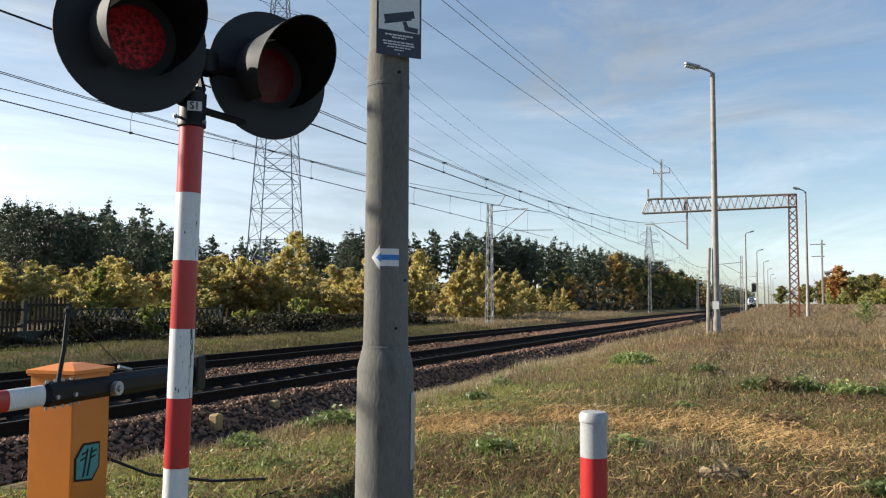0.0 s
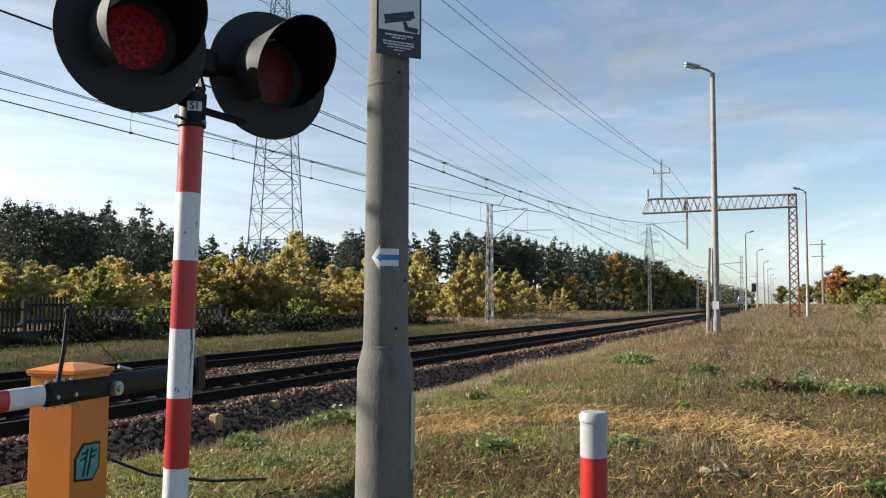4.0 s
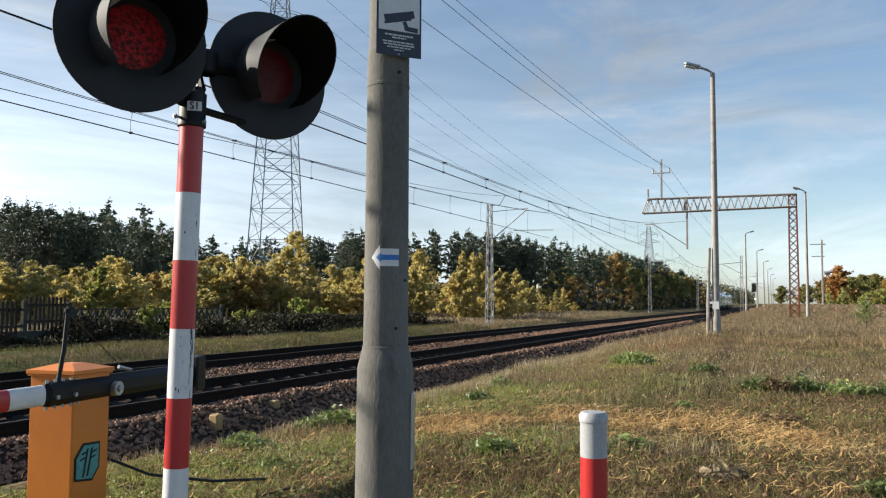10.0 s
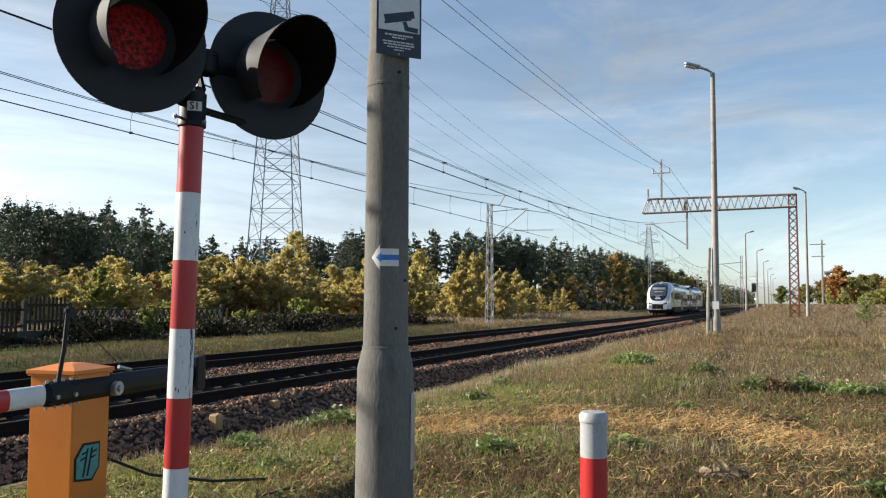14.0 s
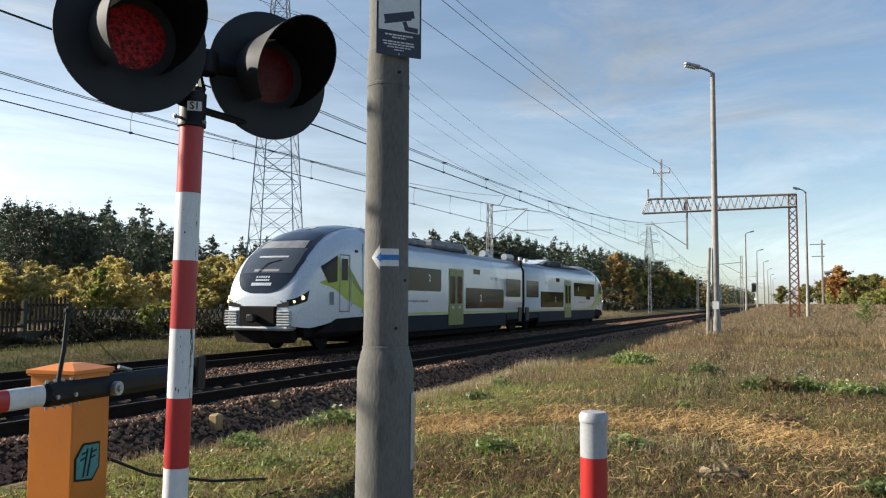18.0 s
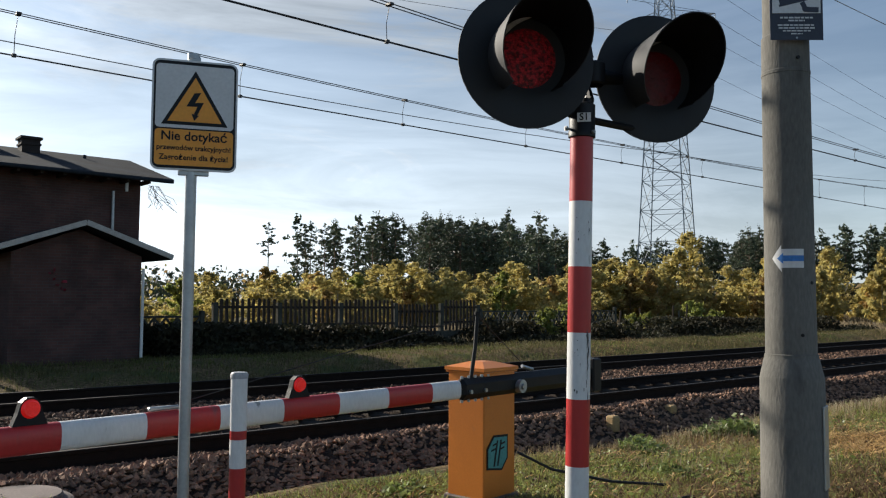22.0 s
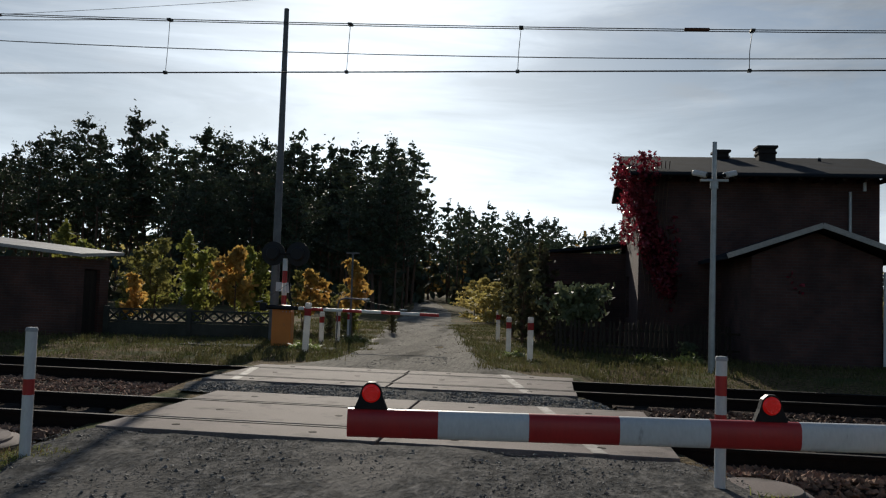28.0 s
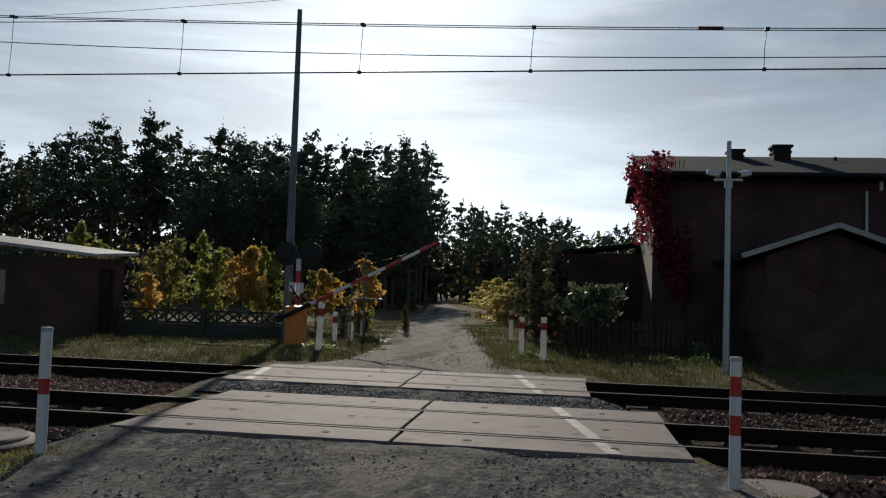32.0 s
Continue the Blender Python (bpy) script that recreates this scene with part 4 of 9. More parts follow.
# concrete lighting column with a camera notice and a trail marker
PX, PY = 5.012, 2.50
pole_z = float(ground_z(PX, PY)) - 0.1
pole = thing("concrete_column", (PX, PY, pole_z), "tall weathered grey concrete column with thicker foot", "pole")
part("shaft", Shape().lathe([(0.152, 1.175), (0.150, 1.4), (0.143, 3.165), (0.143, 3.185), (0.134, 3.195), (0.129, 5.5), (0.10, 9.0)], 48, (0, 0, -pole_z)), M_concrete, pole, "smooth spun concrete shaft")
part("foot", Shape().lathe([(0.197, 0.0), (0.194, 0.5), (0.189, 1.03 - pole_z), (0.187, 1.04 - pole_z), (0.163, 1.145 - pole_z), (0.158, 1.155 - pole_z), (0.158, 1.177 - pole_z), (0.152, 1.181 - pole_z), (0.0, 1.182 - pole_z)], 48), M_concrete, pole, "thicker concrete foot")
part("hatch", Shape().box((0, 0, 0), (0.13, 0.5, 0.012), 0.004), M_galv, pole, "grey metal service hatch", pole.matrix_basis.inverted() @ facing(285, (PX + 0.188 * math.cos(radians(285)), PY + 0.188 * math.sin(radians(285)), 0.62)))
part("ring_strap", Shape().lathe([(0.1445, 0.0), (0.147, 0.003), (0.147, 0.022), (0.1445, 0.025)], 40, (0, 0, 2.935 - pole_z)), M_concrete, pole, "shallow joint ring")
hole = Shape()
for hz, hd in ((1.62, 262), (3.02, 236), (1.30, 232)):
    a = radians(hd)
    hole.tube((0.13 * math.cos(a), 0.13 * math.sin(a), hz - pole_z), (0.155 * math.cos(a), 0.155 * math.sin(a), hz - pole_z), 0.011, n=8)
part("bolt_hole", hole, M_black, pole, "dark drilled holes")
# trail marker wrapped on the shaft
def wrap(outline, radius, z, mid):
    return [(radius * math.cos(radians(mid) + u / 0.147), radius * math.sin(radians(mid) + u / 0.147), z + v - pole_z) for u, v in outline]


def wrapped_strip(x0, x1, h0, h1, radius, z, mid, steps=10):
    s = Shape()
    for i in range(steps):
        a, b = x0 + (x1 - x0) * i / steps, x0 + (x1 - x0) * (i + 1) / steps
        ha, hb = h0 + (h1 - h0) * i / steps, h0 + (h1 - h0) * (i + 1) / steps
        s.add(wrap([(a, -ha), (b, -hb), (b, hb), (a, ha)], radius, z, mid), [(0, 1, 2, 3)], 0, True)
    return s


mark = wrapped_strip(-0.105, -0.045, 0.0, 0.083, 0.1492, 1.769, 206.5)
m2 = wrapped_strip(-0.045, 0.085, 0.058, 0.058, 0.1492, 1.769, 206.5)
mark.add(m2.v, m2.f, 0, True)
marker = part("trail_marker", mark, M_white, pole, "white painted arrow with blue core")
bl = wrapped_strip(-0.072, -0.035, 0.0, 0.034, 0.1500, 1.769, 206.5)
b2 = wrapped_strip(-0.035, 0.085, 0.018, 0.018, 0.1500, 1.769, 206.5)
bl.add(b2.v, b2.f, 0, True)
part("blue_stripe", bl, M_blue, marker, "blue arrow stripe")

# camera notice on the column
nf = facing(228, (5.003 + 0.165 * math.cos(radians(228)), 2.487 + 0.165 * math.sin(radians(228)), 3.342))
notice = thing("camera_notice", nf, "white and navy camera warning plate on the column", "sign")
part("plate", Shape().box((0, 0, 0), (0.325, 0.45, 0.004), 0.0), M_navy, notice, "dark navy sheet plate")
part("picture_field", Shape().box((0, 0.075, 0.004), (0.296, 0.265, 0.003), 0.0), M_signwhite, notice, "pale grey picture field")
part("camera_symbol", Shape().box((0.0, 0.045, 0.0065), (0.22, 0.05, 0.002), 0, 0, Matrix.Rotation(radians(14), 4, "Z")).box((-0.01, 0.012, 0.0065), (0.20, 0.014, 0.002), 0, 0, Matrix.Rotation(radians(14), 4, "Z")).box((0.045, -0.01, 0.0065), (0.03, 0.05, 0.002), 0, 0, Matrix.Rotation(radians(25), 4, "Z")).box((0.09, -0.035, 0.0065), (0.09, 0.032, 0.002), 0, 0, Matrix.Rotation(radians(-3), 4, "Z")).tube((0.052, -0.03, 0.0055), (0.052, -0.03, 0.0078), 0.018, n=14), M_navy, notice, "dark camera pictogram")
wl_ = Shape()
for k, (wd, hh, yy) in enumerate(((0.20, 0.010, -0.085), (0.10, 0.009, -0.103), (0.23, 0.009, -0.132), (0.22, 0.009, -0.150), (0.17, 0.008, -0.168), (0.07, 0.007, -0.186))):
    x = -wd / 2
    q = 0
    while x < wd / 2:
        w = 0.018 + 0.016 * ((k * 7 + q * 5) % 4) / 3
        w = min(w, wd / 2 - x)
        if w > 0.004:
            wl_.box((x + w / 2, yy, 0.003), (w, hh, 0.0015))
        x += w + 0.006
        q += 1
tagged(part("small_print", wl_, M_signwhite, notice), "pale bars of small print", kind="stuff")
part("mounting_screw", Shape().tube((-0.0, -0.212, 0.002), (-0.0, -0.212, 0.006), 0.006, n=10), M_galv, notice)

# ---- barrier machine and boom ----
BOOM_DIR = Vector((-0.991, -0.134, 0))
BOOM_PIVOT = Vector((4.93, 5.30, 0.745))
BOOM_LEN = 6.09
box_turn = Matrix.Rotation(radians(7.5), 4, "Z")


def barrier_box(at, label):
    """Orange drive housing with a hipped lid and a badge."""
    b = thing("barrier_machine", at, label, "barrier machine", "barrier machines")
    part("housing", Shape().box((0, 0, 0.56), (0.50, 0.46, 1.12), 0.012), M_orange, b, "orange sheet-steel housing")
    lid = Shape()
    lo = [(-0.275, -0.255, 1.12), (0.275, -0.255, 1.12), (0.275, 0.255, 1.12), (-0.275, 0.255, 1.12)]
    mid = [(x, y, 1.15) for x, y, _ in lo]
    hi = [(x * 0.30, y * 0.30, 1.195) for x, y, _ in lo]
    lid.convex(lo + mid + hi, [(0, 1, 2, 3), (8, 9, 10, 11)] + [(i, (i + 1) % 4, 4 + (i + 1) % 4, 4 + i) for i in range(4)] + [(4 + i, 4 + (i + 1) % 4, 8 + (i + 1) % 4, 8 + i) for i in range(4)])
    part("lid", lid, M_orange, b, "orange hipped lid")
    part("plinth", Shape().box((0, 0, -0.04), (0.56, 0.52, 0.1), 0.01), M_panel, b, "concrete plinth")
    hexo = [(-0.165, -0.13), (0.07, -0.16), (0.165, -0.06), (0.165, 0.15), (-0.06, 0.16), (-0.165, 0.05)]
    bf = Matrix.Translation((-0.045, -0.236, 0.395))
    badge = part("badge", Shape().prism(hexo, 0.006, bf), M_black, b, "black-rimmed teal badge")
    part("badge_face", Shape().prism([(x * 0.88, z * 0.88) for x, z in hexo], 0.004, Matrix.Translation((-0.045, -0.2395, 0.395))), M_teal, badge, "teal badge face")
    stripes = Shape()
    for a in (-0.022, 0.022):
        stripes.prism([(a * 1.3 - 0.03 - 0.011, -0.112), (a * 1.3 - 0.03 + 0.011, -0.112), (a * 1.3 + 0.024 + 0.011, 0.112), (a * 1.3 + 0.024 - 0.011, 0.112)], 0.003, Matrix.Translation((-0.045, -0.2425, 0.395)))
    for zz, xx in ((0.075, -0.045), (0.03, -0.065), (0.075, 0.08), (0.03, 0.065)):
        stripes.prism([(xx - 0.036, zz - 0.009), (xx + 0.036, zz + 0.005), (xx + 0.036, zz + 0.020), (xx - 0.036, zz + 0.006)], 0.003, Matrix.Translation((-0.045, -0.2425, 0.395)))
    part("badge_stripes", stripes, M_black, badge)
    part("lid_lip", Shape().box((0.0, 0.0, 1.108), (0.53, 0.49, 0.012)), M_orange, b)
    return b


box_z = float(ground_z(5.1, 5.55))
barrier_box(Matrix.Translation((5.22, 5.53, -0.245)) @ box_turn @ Matrix.Diagonal((0.91, 0.91, 1, 1)), "orange barrier drive housing standing in the grass")


def boom_shape(root, length, band, h, d):
    """Banded boom along +x from its root to its length; bands alternate, the tip band red."""
    s = Shape()
    n = 20
    xs = [length]
    while xs[-1] > root + 1e-3:
        xs.append(max(root, xs[-1] - band))
    v = [(x, d / 2 * math.copysign(abs(math.cos(a)) ** 0.7, math.cos(a)), h / 2 * math.copysign(abs(math.sin(a)) ** 0.7, math.sin(a))) for x in xs for a in (2 * math.pi * k / n for k in range(n))]
    s.v = v
    for i in range(len(xs) - 1):
        for k in range(n):
            s.f.append((i * n + k, i * n + (k + 1) % n, (i + 1) * n + (k + 1) % n, (i + 1) * n + k))
            s.m.append(i % 2)
            s.s.append(True)
    s.f.append(tuple(reversed(range(n))))
    s.m.append(0)
    s.s.append(True)
    return s


def boom_lamp(parent, at):
    body = Shape().prism([(-0.095, 0), (0.095, 0), (0.065, 0.075), (0.05, 0.13), (0.02, 0.155), (-0.02, 0.155), (-0.05, 0.13), (-0.065, 0.075)], 0.045)
    lamp = part("boom_lamp", body, M_black, parent, "black boom lamp housing", at)
    for k in (-1, 1):
        part("lens", Shape().tube((0, k * 0.021, 0.095), (0, k * 0.045, 0.095), 0.052, 0.04, n=20), M_boomlamp, lamp, "glowing red lamp lens")
    return lamp


def make_boom(at, length, root, band, lamps, label, h=0.158, d=0.10, tail=1.95, th=0.195):
    b = thing("barrier_boom", at, label, "barrier boom", "barrier booms")
    part("banded_tube", boom_shape(root, length, band, h, d), [M_red, M_white], b, "red and white banded tube")
    arm_ = Shape().box(((root - tail) / 2, 0, 0.0), (root + tail, th * 0.67, th), th * 0.28)
    part("carrier_arm", arm_, M_black, b, "black steel carrier arm")
    part("counterweight", Shape().box((-tail - 0.03, 0, 0.0), (0.16, 0.20, th * 1.75), 0.015), M_black, b, "black counterweight plates")
    for k in range(5):
        for sg in (-1, 1):
            part("bolt", Shape().tube((root - 0.04 - 0.09 * k, 0.02, sg * 0.09), (root - 0.04 - 0.09 * k, 0.02, sg * 0.112), 0.013, n=6), M_galv, b)
    for k in range(2):
        part("bolt", Shape().tube((root - 0.1 - 0.2 * k, 0.06, -0.02), (root - 0.1 - 0.2 * k, 0.085, -0.02), 0.018, n=6), M_galv, b)
    part("hub", Shape().tube((-0.55, 0.05, -0.02), (-0.55, 0.11, -0.02), 0.06, n=18).tube((-0.55, 0.11, -0.02), (-0.55, 0.13, -0.02), 0.03, n=6), M_galv, b, "steel pivot hub")
    part("stay_rod", Shape().path([(root - 0.18, 0, 0.06), (root - 0.24, 0, 0.34), (root - 0.27, 0, 0.64)], 0.018, 8).tube((root - 0.27, 0, 0.63), (root - 0.272, 0, 0.66), 0.028, n=8), M_black, b, "black stay rod")
    part("stay_wire", Shape().path([(root - 0.27, 0, 0.63), (root + 1.3, 0, 0.36), (root + 2.7, 0, 0.10)], 0.004, 5).path([(root - 0.27, 0, 0.63), (-0.75, 0, 0.13)], 0.004, 5), M_wire, b, "thin stay wire")
    part("wire_clamp", Shape().tube((-0.85, 0, 0.11), (-0.68, 0, 0.15), 0.016, n=8), M_galv, b)
    part("wire_clamp", Shape().box((root + 2.72, 0, 0.095), (0.2, 0.03, 0.025), 0.006), M_galv, b)
    for x in lamps:
        boom_lamp(b, Matrix.Translation((x, 0, h / 2 - 0.01)))
    return b


def boom_pose(pivot, heading, up):
    return Matrix.Translation(pivot) @ Matrix.Rotation(radians(heading), 4, "Z") @ Matrix.Rotation(radians(-up), 4, "Y")


BOOM_HEAD = math.degrees(math.atan2(BOOM_DIR.y, BOOM_DIR.x))
boom_near = make_boom(boom_pose(BOOM_PIVOT, BOOM_HEAD, 0), BOOM_LEN, 0.25, 0.4985, (5.965, 3.755, 1.955), "long red and white crossing barrier boom with red lamps", tail=1.84)
BOX2 = Vector((-7.0, 21.05, -0.20))
barrier_box(Matrix.Translation(BOX2) @ Matrix.Rotation(radians(187.5), 4, "Z"), "orange barrier drive housing on a slab beyond the tracks")
FAR_PIVOT = Vector((-6.75, 20.72, 0.93))
boom_far = make_boom(boom_pose(FAR_PIVOT, 7.5, -1), 3.9, 0.25, 0.5, (), "red and white barrier boom across the sandy track", 0.085, 0.06, 0.62, 0.11)


# ---- warning sign ----
sf = facing(math.degrees(math.atan2(-0.4, -0.17)) - 0, (1.835, 4.215, 2.485))
sign = thing("warning_sign", Matrix.Translation((1.835, 4.245, float(ground_z(1.835, 4.245)))), "yellow and white overhead line warning sign on steel post", "sign")
sl_ = sign.matrix_basis.inverted()
part("post", Shape().lathe([(0.03, -0.05), (0.03, 2.90), (0.034, 2.905), (0.034, 2.935), (0.0, 2.94)], 20), M_galv, sign, "galvanised tubular post")


def rounded(w, h, r, n=5):
    pts = []
    for cx, cy, a0 in ((w / 2 - r, h / 2 - r, 0), (-w / 2 + r, h / 2 - r, 90), (-w / 2 + r, -h / 2 + r, 180), (w / 2 - r, -h / 2 + r, 270)):
        pts += [(cx + r * math.cos(radians(a0 + 90 * i / n)), cy + r * math.sin(radians(a0 + 90 * i / n))) for i in range(n + 1)]
    return pts


UPR = Matrix.Rotation(radians(-90), 4, "X")     # a prism's outline (x, z) laid into a sign's (x, y)


def flat(outline, z, thick, dx=0.0, dy=0.0):
    """A thin plate in a sign's own plane."""
    s = Shape()
    n = len(outline)
    a = [(x + dx, y + dy, z) for x, y in outline]
    b = [(x + dx, y + dy, z + thick) for x, y in outline]
    s.add(b, [tuple(range(n))]).add(a, [tuple(reversed(range(n)))])
    return s.add(a + b, [(i, (i + 1) % n, n + (i + 1) % n, n + i) for i in range(n)])


sp = sl_ @ sf
board = part("board", flat(rounded(0.445, 0.60, 0.04), 0, 0.012), M_signwhite, sign, "white sheet board with rounded corners", sp)
part("edge", flat(rounded(0.425, 0.58, 0.032), 0.012, 0.0012), M_black, board, "black border line")
part("upper_field", flat(rounded(0.405, 0.345, 0.02), 0.0132, 0.0012, 0, 0.1), M_signwhite, board, "white upper field")
part("lower_field", flat(rounded(0.405, 0.195, 0.02), 0.0132, 0.0012, 0, -0.178), M_yellow, board, "yellow lower field")
part("triangle_edge", flat([(-0.172, -0.055), (0.172, -0.055), (0.0, 0.243)], 0.0144, 0.0012), M_black, board, "black triangle edge")
part("triangle", flat([(-0.140, -0.037), (0.140, -0.037), (0.0, 0.206)], 0.0156, 0.0012), M_yellow, board, "yellow triangle")
part("flash", flat([(-0.005, 0.12), (0.03, 0.125), (0.0, 0.068), (0.045, 0.072), (0.012, 0.0), (0.022, 0.0), (-0.003, -0.03), (-0.018, 0.008), (-0.006, 0.006), (0.012, 0.048), (-0.045, 0.046)], 0.0168, 0.001), M_black, board, "black lightning flash")
for body, size, y in (("Nie dotykać", 0.068, -0.118), ("przewodów trakcyjnych!", 0.0385, -0.180), ("Zagrożenie dla życia!", 0.041, -0.232)):
    part("lettering", text_mesh(body, size, [M_black]), None, board, "black lettering", Matrix.Translation((0, y, 0.0152)))
part("bracket", Shape().box((0, -0.31, -0.012), (0.16, 0.03, 0.02), 0.004), M_galv, sign, "", sp)
part("bracket", Shape().box((0, 0.31, -0.012), (0.05, 0.03, 0.03), 0.004), M_galv, sign, "", sp)


# ---- red and white bollards ----
def bollard(x, y, top, bands_, r, label):
    z0 = float(ground_z(x, y)) - 0.02
    b = thing("bollard", (x, y, z0), label, "bollard", "bollards at the crossing")
    h = top - z0
    rows, mis = [(r, h - 0.03)], []
    for mi, ln in bands_:
        if ln > 0 and rows[-1][1] > 0:
            rows.append((r, max(0.0, rows[-1][1] - ln)))
            mis.append(mi)
    s = Shape().lathe(rows[::-1], 24, mis=mis[::-1])
    part("post", s, [M_red, M_white, M_boltop], b, "banded steel post")
    part("cap", Shape().lathe([(r * 1.08, h - 0.035), (r * 1.08, h - 0.012), (r * 0.9, h), (0, h + 0.004)], 24), M_capgrey, b, "pale grey plastic cap")
    return b


M_capgrey = mat("pale_grey_plastic_cap", (0.38, 0.385, 0.39), 0.5, bump=0.05)
W, R_ = 1, 0
bollard(3.03, 0.66, 1.08, [(2, 0.132), (R_, 0.30), (W, 0.4), (R_, 0.9)], 0.049, "white-topped red and white steel bollard in the grass")
bollard(2.21, 4.37, 1.08, [(W, 0.24), (W, 0.06), (R_, 0.05), (W, 0.16), (R_, 0.2), (W, 0.9)], 0.047, "red and white steel bollard beside the warning sign")
bollard(1.37, 6.94, 1.03, [(W, 0.125), (R_, 0.16), (W, 0.15), (R_, 0.16), (W, 0.9)], 0.045, "white bollard with two red bands")
bollard(-4.43, 6.59, 1.06, [(W, 0.41), (R_, 0.135), (W, 0.9)], 0.047, "white bollard with one red band")


def guide_post(x, y, top, w=0.12, slant=0.0):
    z0 = float(ground_z(x, y)) - 0.03
    b = thing("guide_post", pose(x, y, z0, 0, slant, 10), "white plastic guide post with red reflective band", "guide post", "guide posts along the track")
    h = top - z0
    s = Shape().box((0, 0, h / 2), (w, 0.10, h), 0.018)
    part("post", s, M_postwhite, b, "white flat post")
    part("red_band", Shape().box((0, -0.0, h - 0.22), (w + 0.004, 0.104, 0.20), 0.018, 0, pose(0, 0, 0, 0, 0, 0)), M_postred, b, "red slanted band")
    return b


for x, y, top, w, sl2 in ((-0.47, 19.51, 0.95, 0.13, 0), (-1.11, 22.11, 0.86, 0.13, 0), (-1.76, 27.9, 0.90, 0.13, 0), (-5.77, 19.06, 1.11, 0.15, 2.0), (-6.41, 22.7, 0.80, 0.13, 0), (-6.33, 24.2, 0.79, 0.13, 0), (-6.6, 26.68, 0.77, 0.13, 0)):
    guide_post(x, y, top, w, sl2)
# short concrete markers at the ballast edge
M_markstone = mat("yellowed_marker_stone", (0.36, 0.24, 0.11), 0.9, scale=8, fine=60, bump=0.3)
for x, y in ((9.97, 7.72), (11.75, 7.92), (8.6, 16.6), (11.0, 16.6)):
    ob = part("marker_stone", Shape().box((0, 0, 0.07), (0.16, 0.16, 0.24), 0.025), M_markstone, None, at=Matrix.Translation((x, y, -0.37 if y < 10 else -0.42)))
    tagged(ob, "short square stone marker at the ballast edge", "marker", "marker stones")
# ---- railway house and yard beyond the tracks ----
def wall_with_holes(s, p0, p1, z0, z1, thick, holes, mi=0):
    """An upright wall from p0 to p1 (outer face on the line), with rectangular holes (a, b, za, zb) along it."""
    p0, p1 = Vector((*p0, 0)), Vector((*p1, 0))
    d = (p1 - p0)
    ln = d.length
    d.normalize()
    nrm = Vector((-d.y, d.x, 0))
    us = sorted({0.0, ln, *[h[0] for h in holes], *[h[1] for h in holes]})
    vs = sorted({z0, z1, *[h[2] for h in holes], *[h[3] for h in holes]})
    for i in range(len(us) - 1):
        for j in range(len(vs) - 1):
            um, vm = (us[i] + us[i + 1]) / 2, (vs[j] + vs[j + 1]) / 2
            if any(h[0] < um < h[1] and h[2] < vm < h[3] for h in holes):
                continue
            c = []
            for u in (us[i], us[i + 1]):
                for t in (0, thick):
                    for z in (vs[j], vs[j + 1]):
                        c.append(tuple(p0 + d * u + nrm * t + Vector((0, 0, z))))
            s.convex(c, [(0, 1, 3, 2), (4, 5, 7, 6), (0, 1, 5, 4), (2, 3, 7, 6), (0, 2, 6, 4), (1, 3, 7, 5)], mi)


def slab_roof(s, corners, thick, mi=0):
    lo = [(x, y, z - thick) for x, y, z in corners]
    s.convex(list(corners) + lo, [(0, 1, 2, 3), (4, 5, 6, 7)] + [(i, (i + 1) % 4, 4 + (i + 1) % 4, 4 + i) for i in range(4)], mi)


HX0, HX1, HY0, HY1 = 2.55, 9.35, 25.2, 31.4     # main block
house = thing("railway_house", (0, 0, 0), "old two-storey red brick railway house with creeper", "house")
s = Shape()
wall_with_holes(s, (HX0, HY0), (HX1, HY0), -0.3, 5.15, 0.36, [])
wall_with_holes(s, (HX1, HY0 + 0.36), (HX1, HY1 - 0.36), -0.3, 5.15, 0.36, [])
wall_with_holes(s, (HX1, HY1), (HX0, HY1), -0.3, 5.15, 0.36, [])
wall_with_holes(s, (HX0, HY1 - 0.36), (HX0, HY0 + 0.36), -0.3, 5.15, 0.36, [(2.04, 3.04, 0.8, 2.2), (2.04, 3.04, 3.3, 4.5)])
for x, k in ((HX0, 0), (HX1 - 0.36, 1)):
    ym = (HY0 + HY1) / 2
    tri = [(x, HY0, 5.15), (x, HY1, 5.15), (x, ym, 6.05), (x + 0.36, HY0, 5.15), (x + 0.36, HY1, 5.15), (x + 0.36, ym, 6.05)]
    s.convex(tri, [(0, 1, 2), (3, 4, 5), (0, 1, 4, 3), (1, 2, 5, 4), (0, 2, 5, 3)])
part("wall", weld(s.data("wall", [M_brick])), None, house, "dark red brick walls")
s = Shape()
ym = (HY0 + HY1) / 2
slab_roof(s, [(HX0 - 0.35, HY0 - 0.75, 5.18), (HX1 + 0.75, HY0 - 0.75, 5.18), (HX1 + 0.75, ym, 6.26), (HX0 - 0.35, ym, 6.26)], 0.12)
slab_roof(s, [(HX1 + 0.75, HY1 + 0.75, 5.18), (HX0 - 0.35, HY1 + 0.75, 5.18), (HX0 - 0.35, ym, 6.26), (HX1 + 0.75, ym, 6.26)], 0.12)
part("roof", s, M_roof, house, "low-pitched dark felt roof with wide eaves")
for k in range(12):
    part("rafter_end", Shape().box((HX0 + 0.2 + k * 0.6, HY0 - 0.36, 5.05), (0.1, 0.72, 0.12), 0.01), M_oldwood, house)
part("gutter", Shape().tube((HX0 - 0.3, HY0 - 0.8, 5.12), (HX1 + 0.7, HY0 - 0.8, 5.10), 0.06, n=10), M_roof, house, "dark gutter along the eaves")
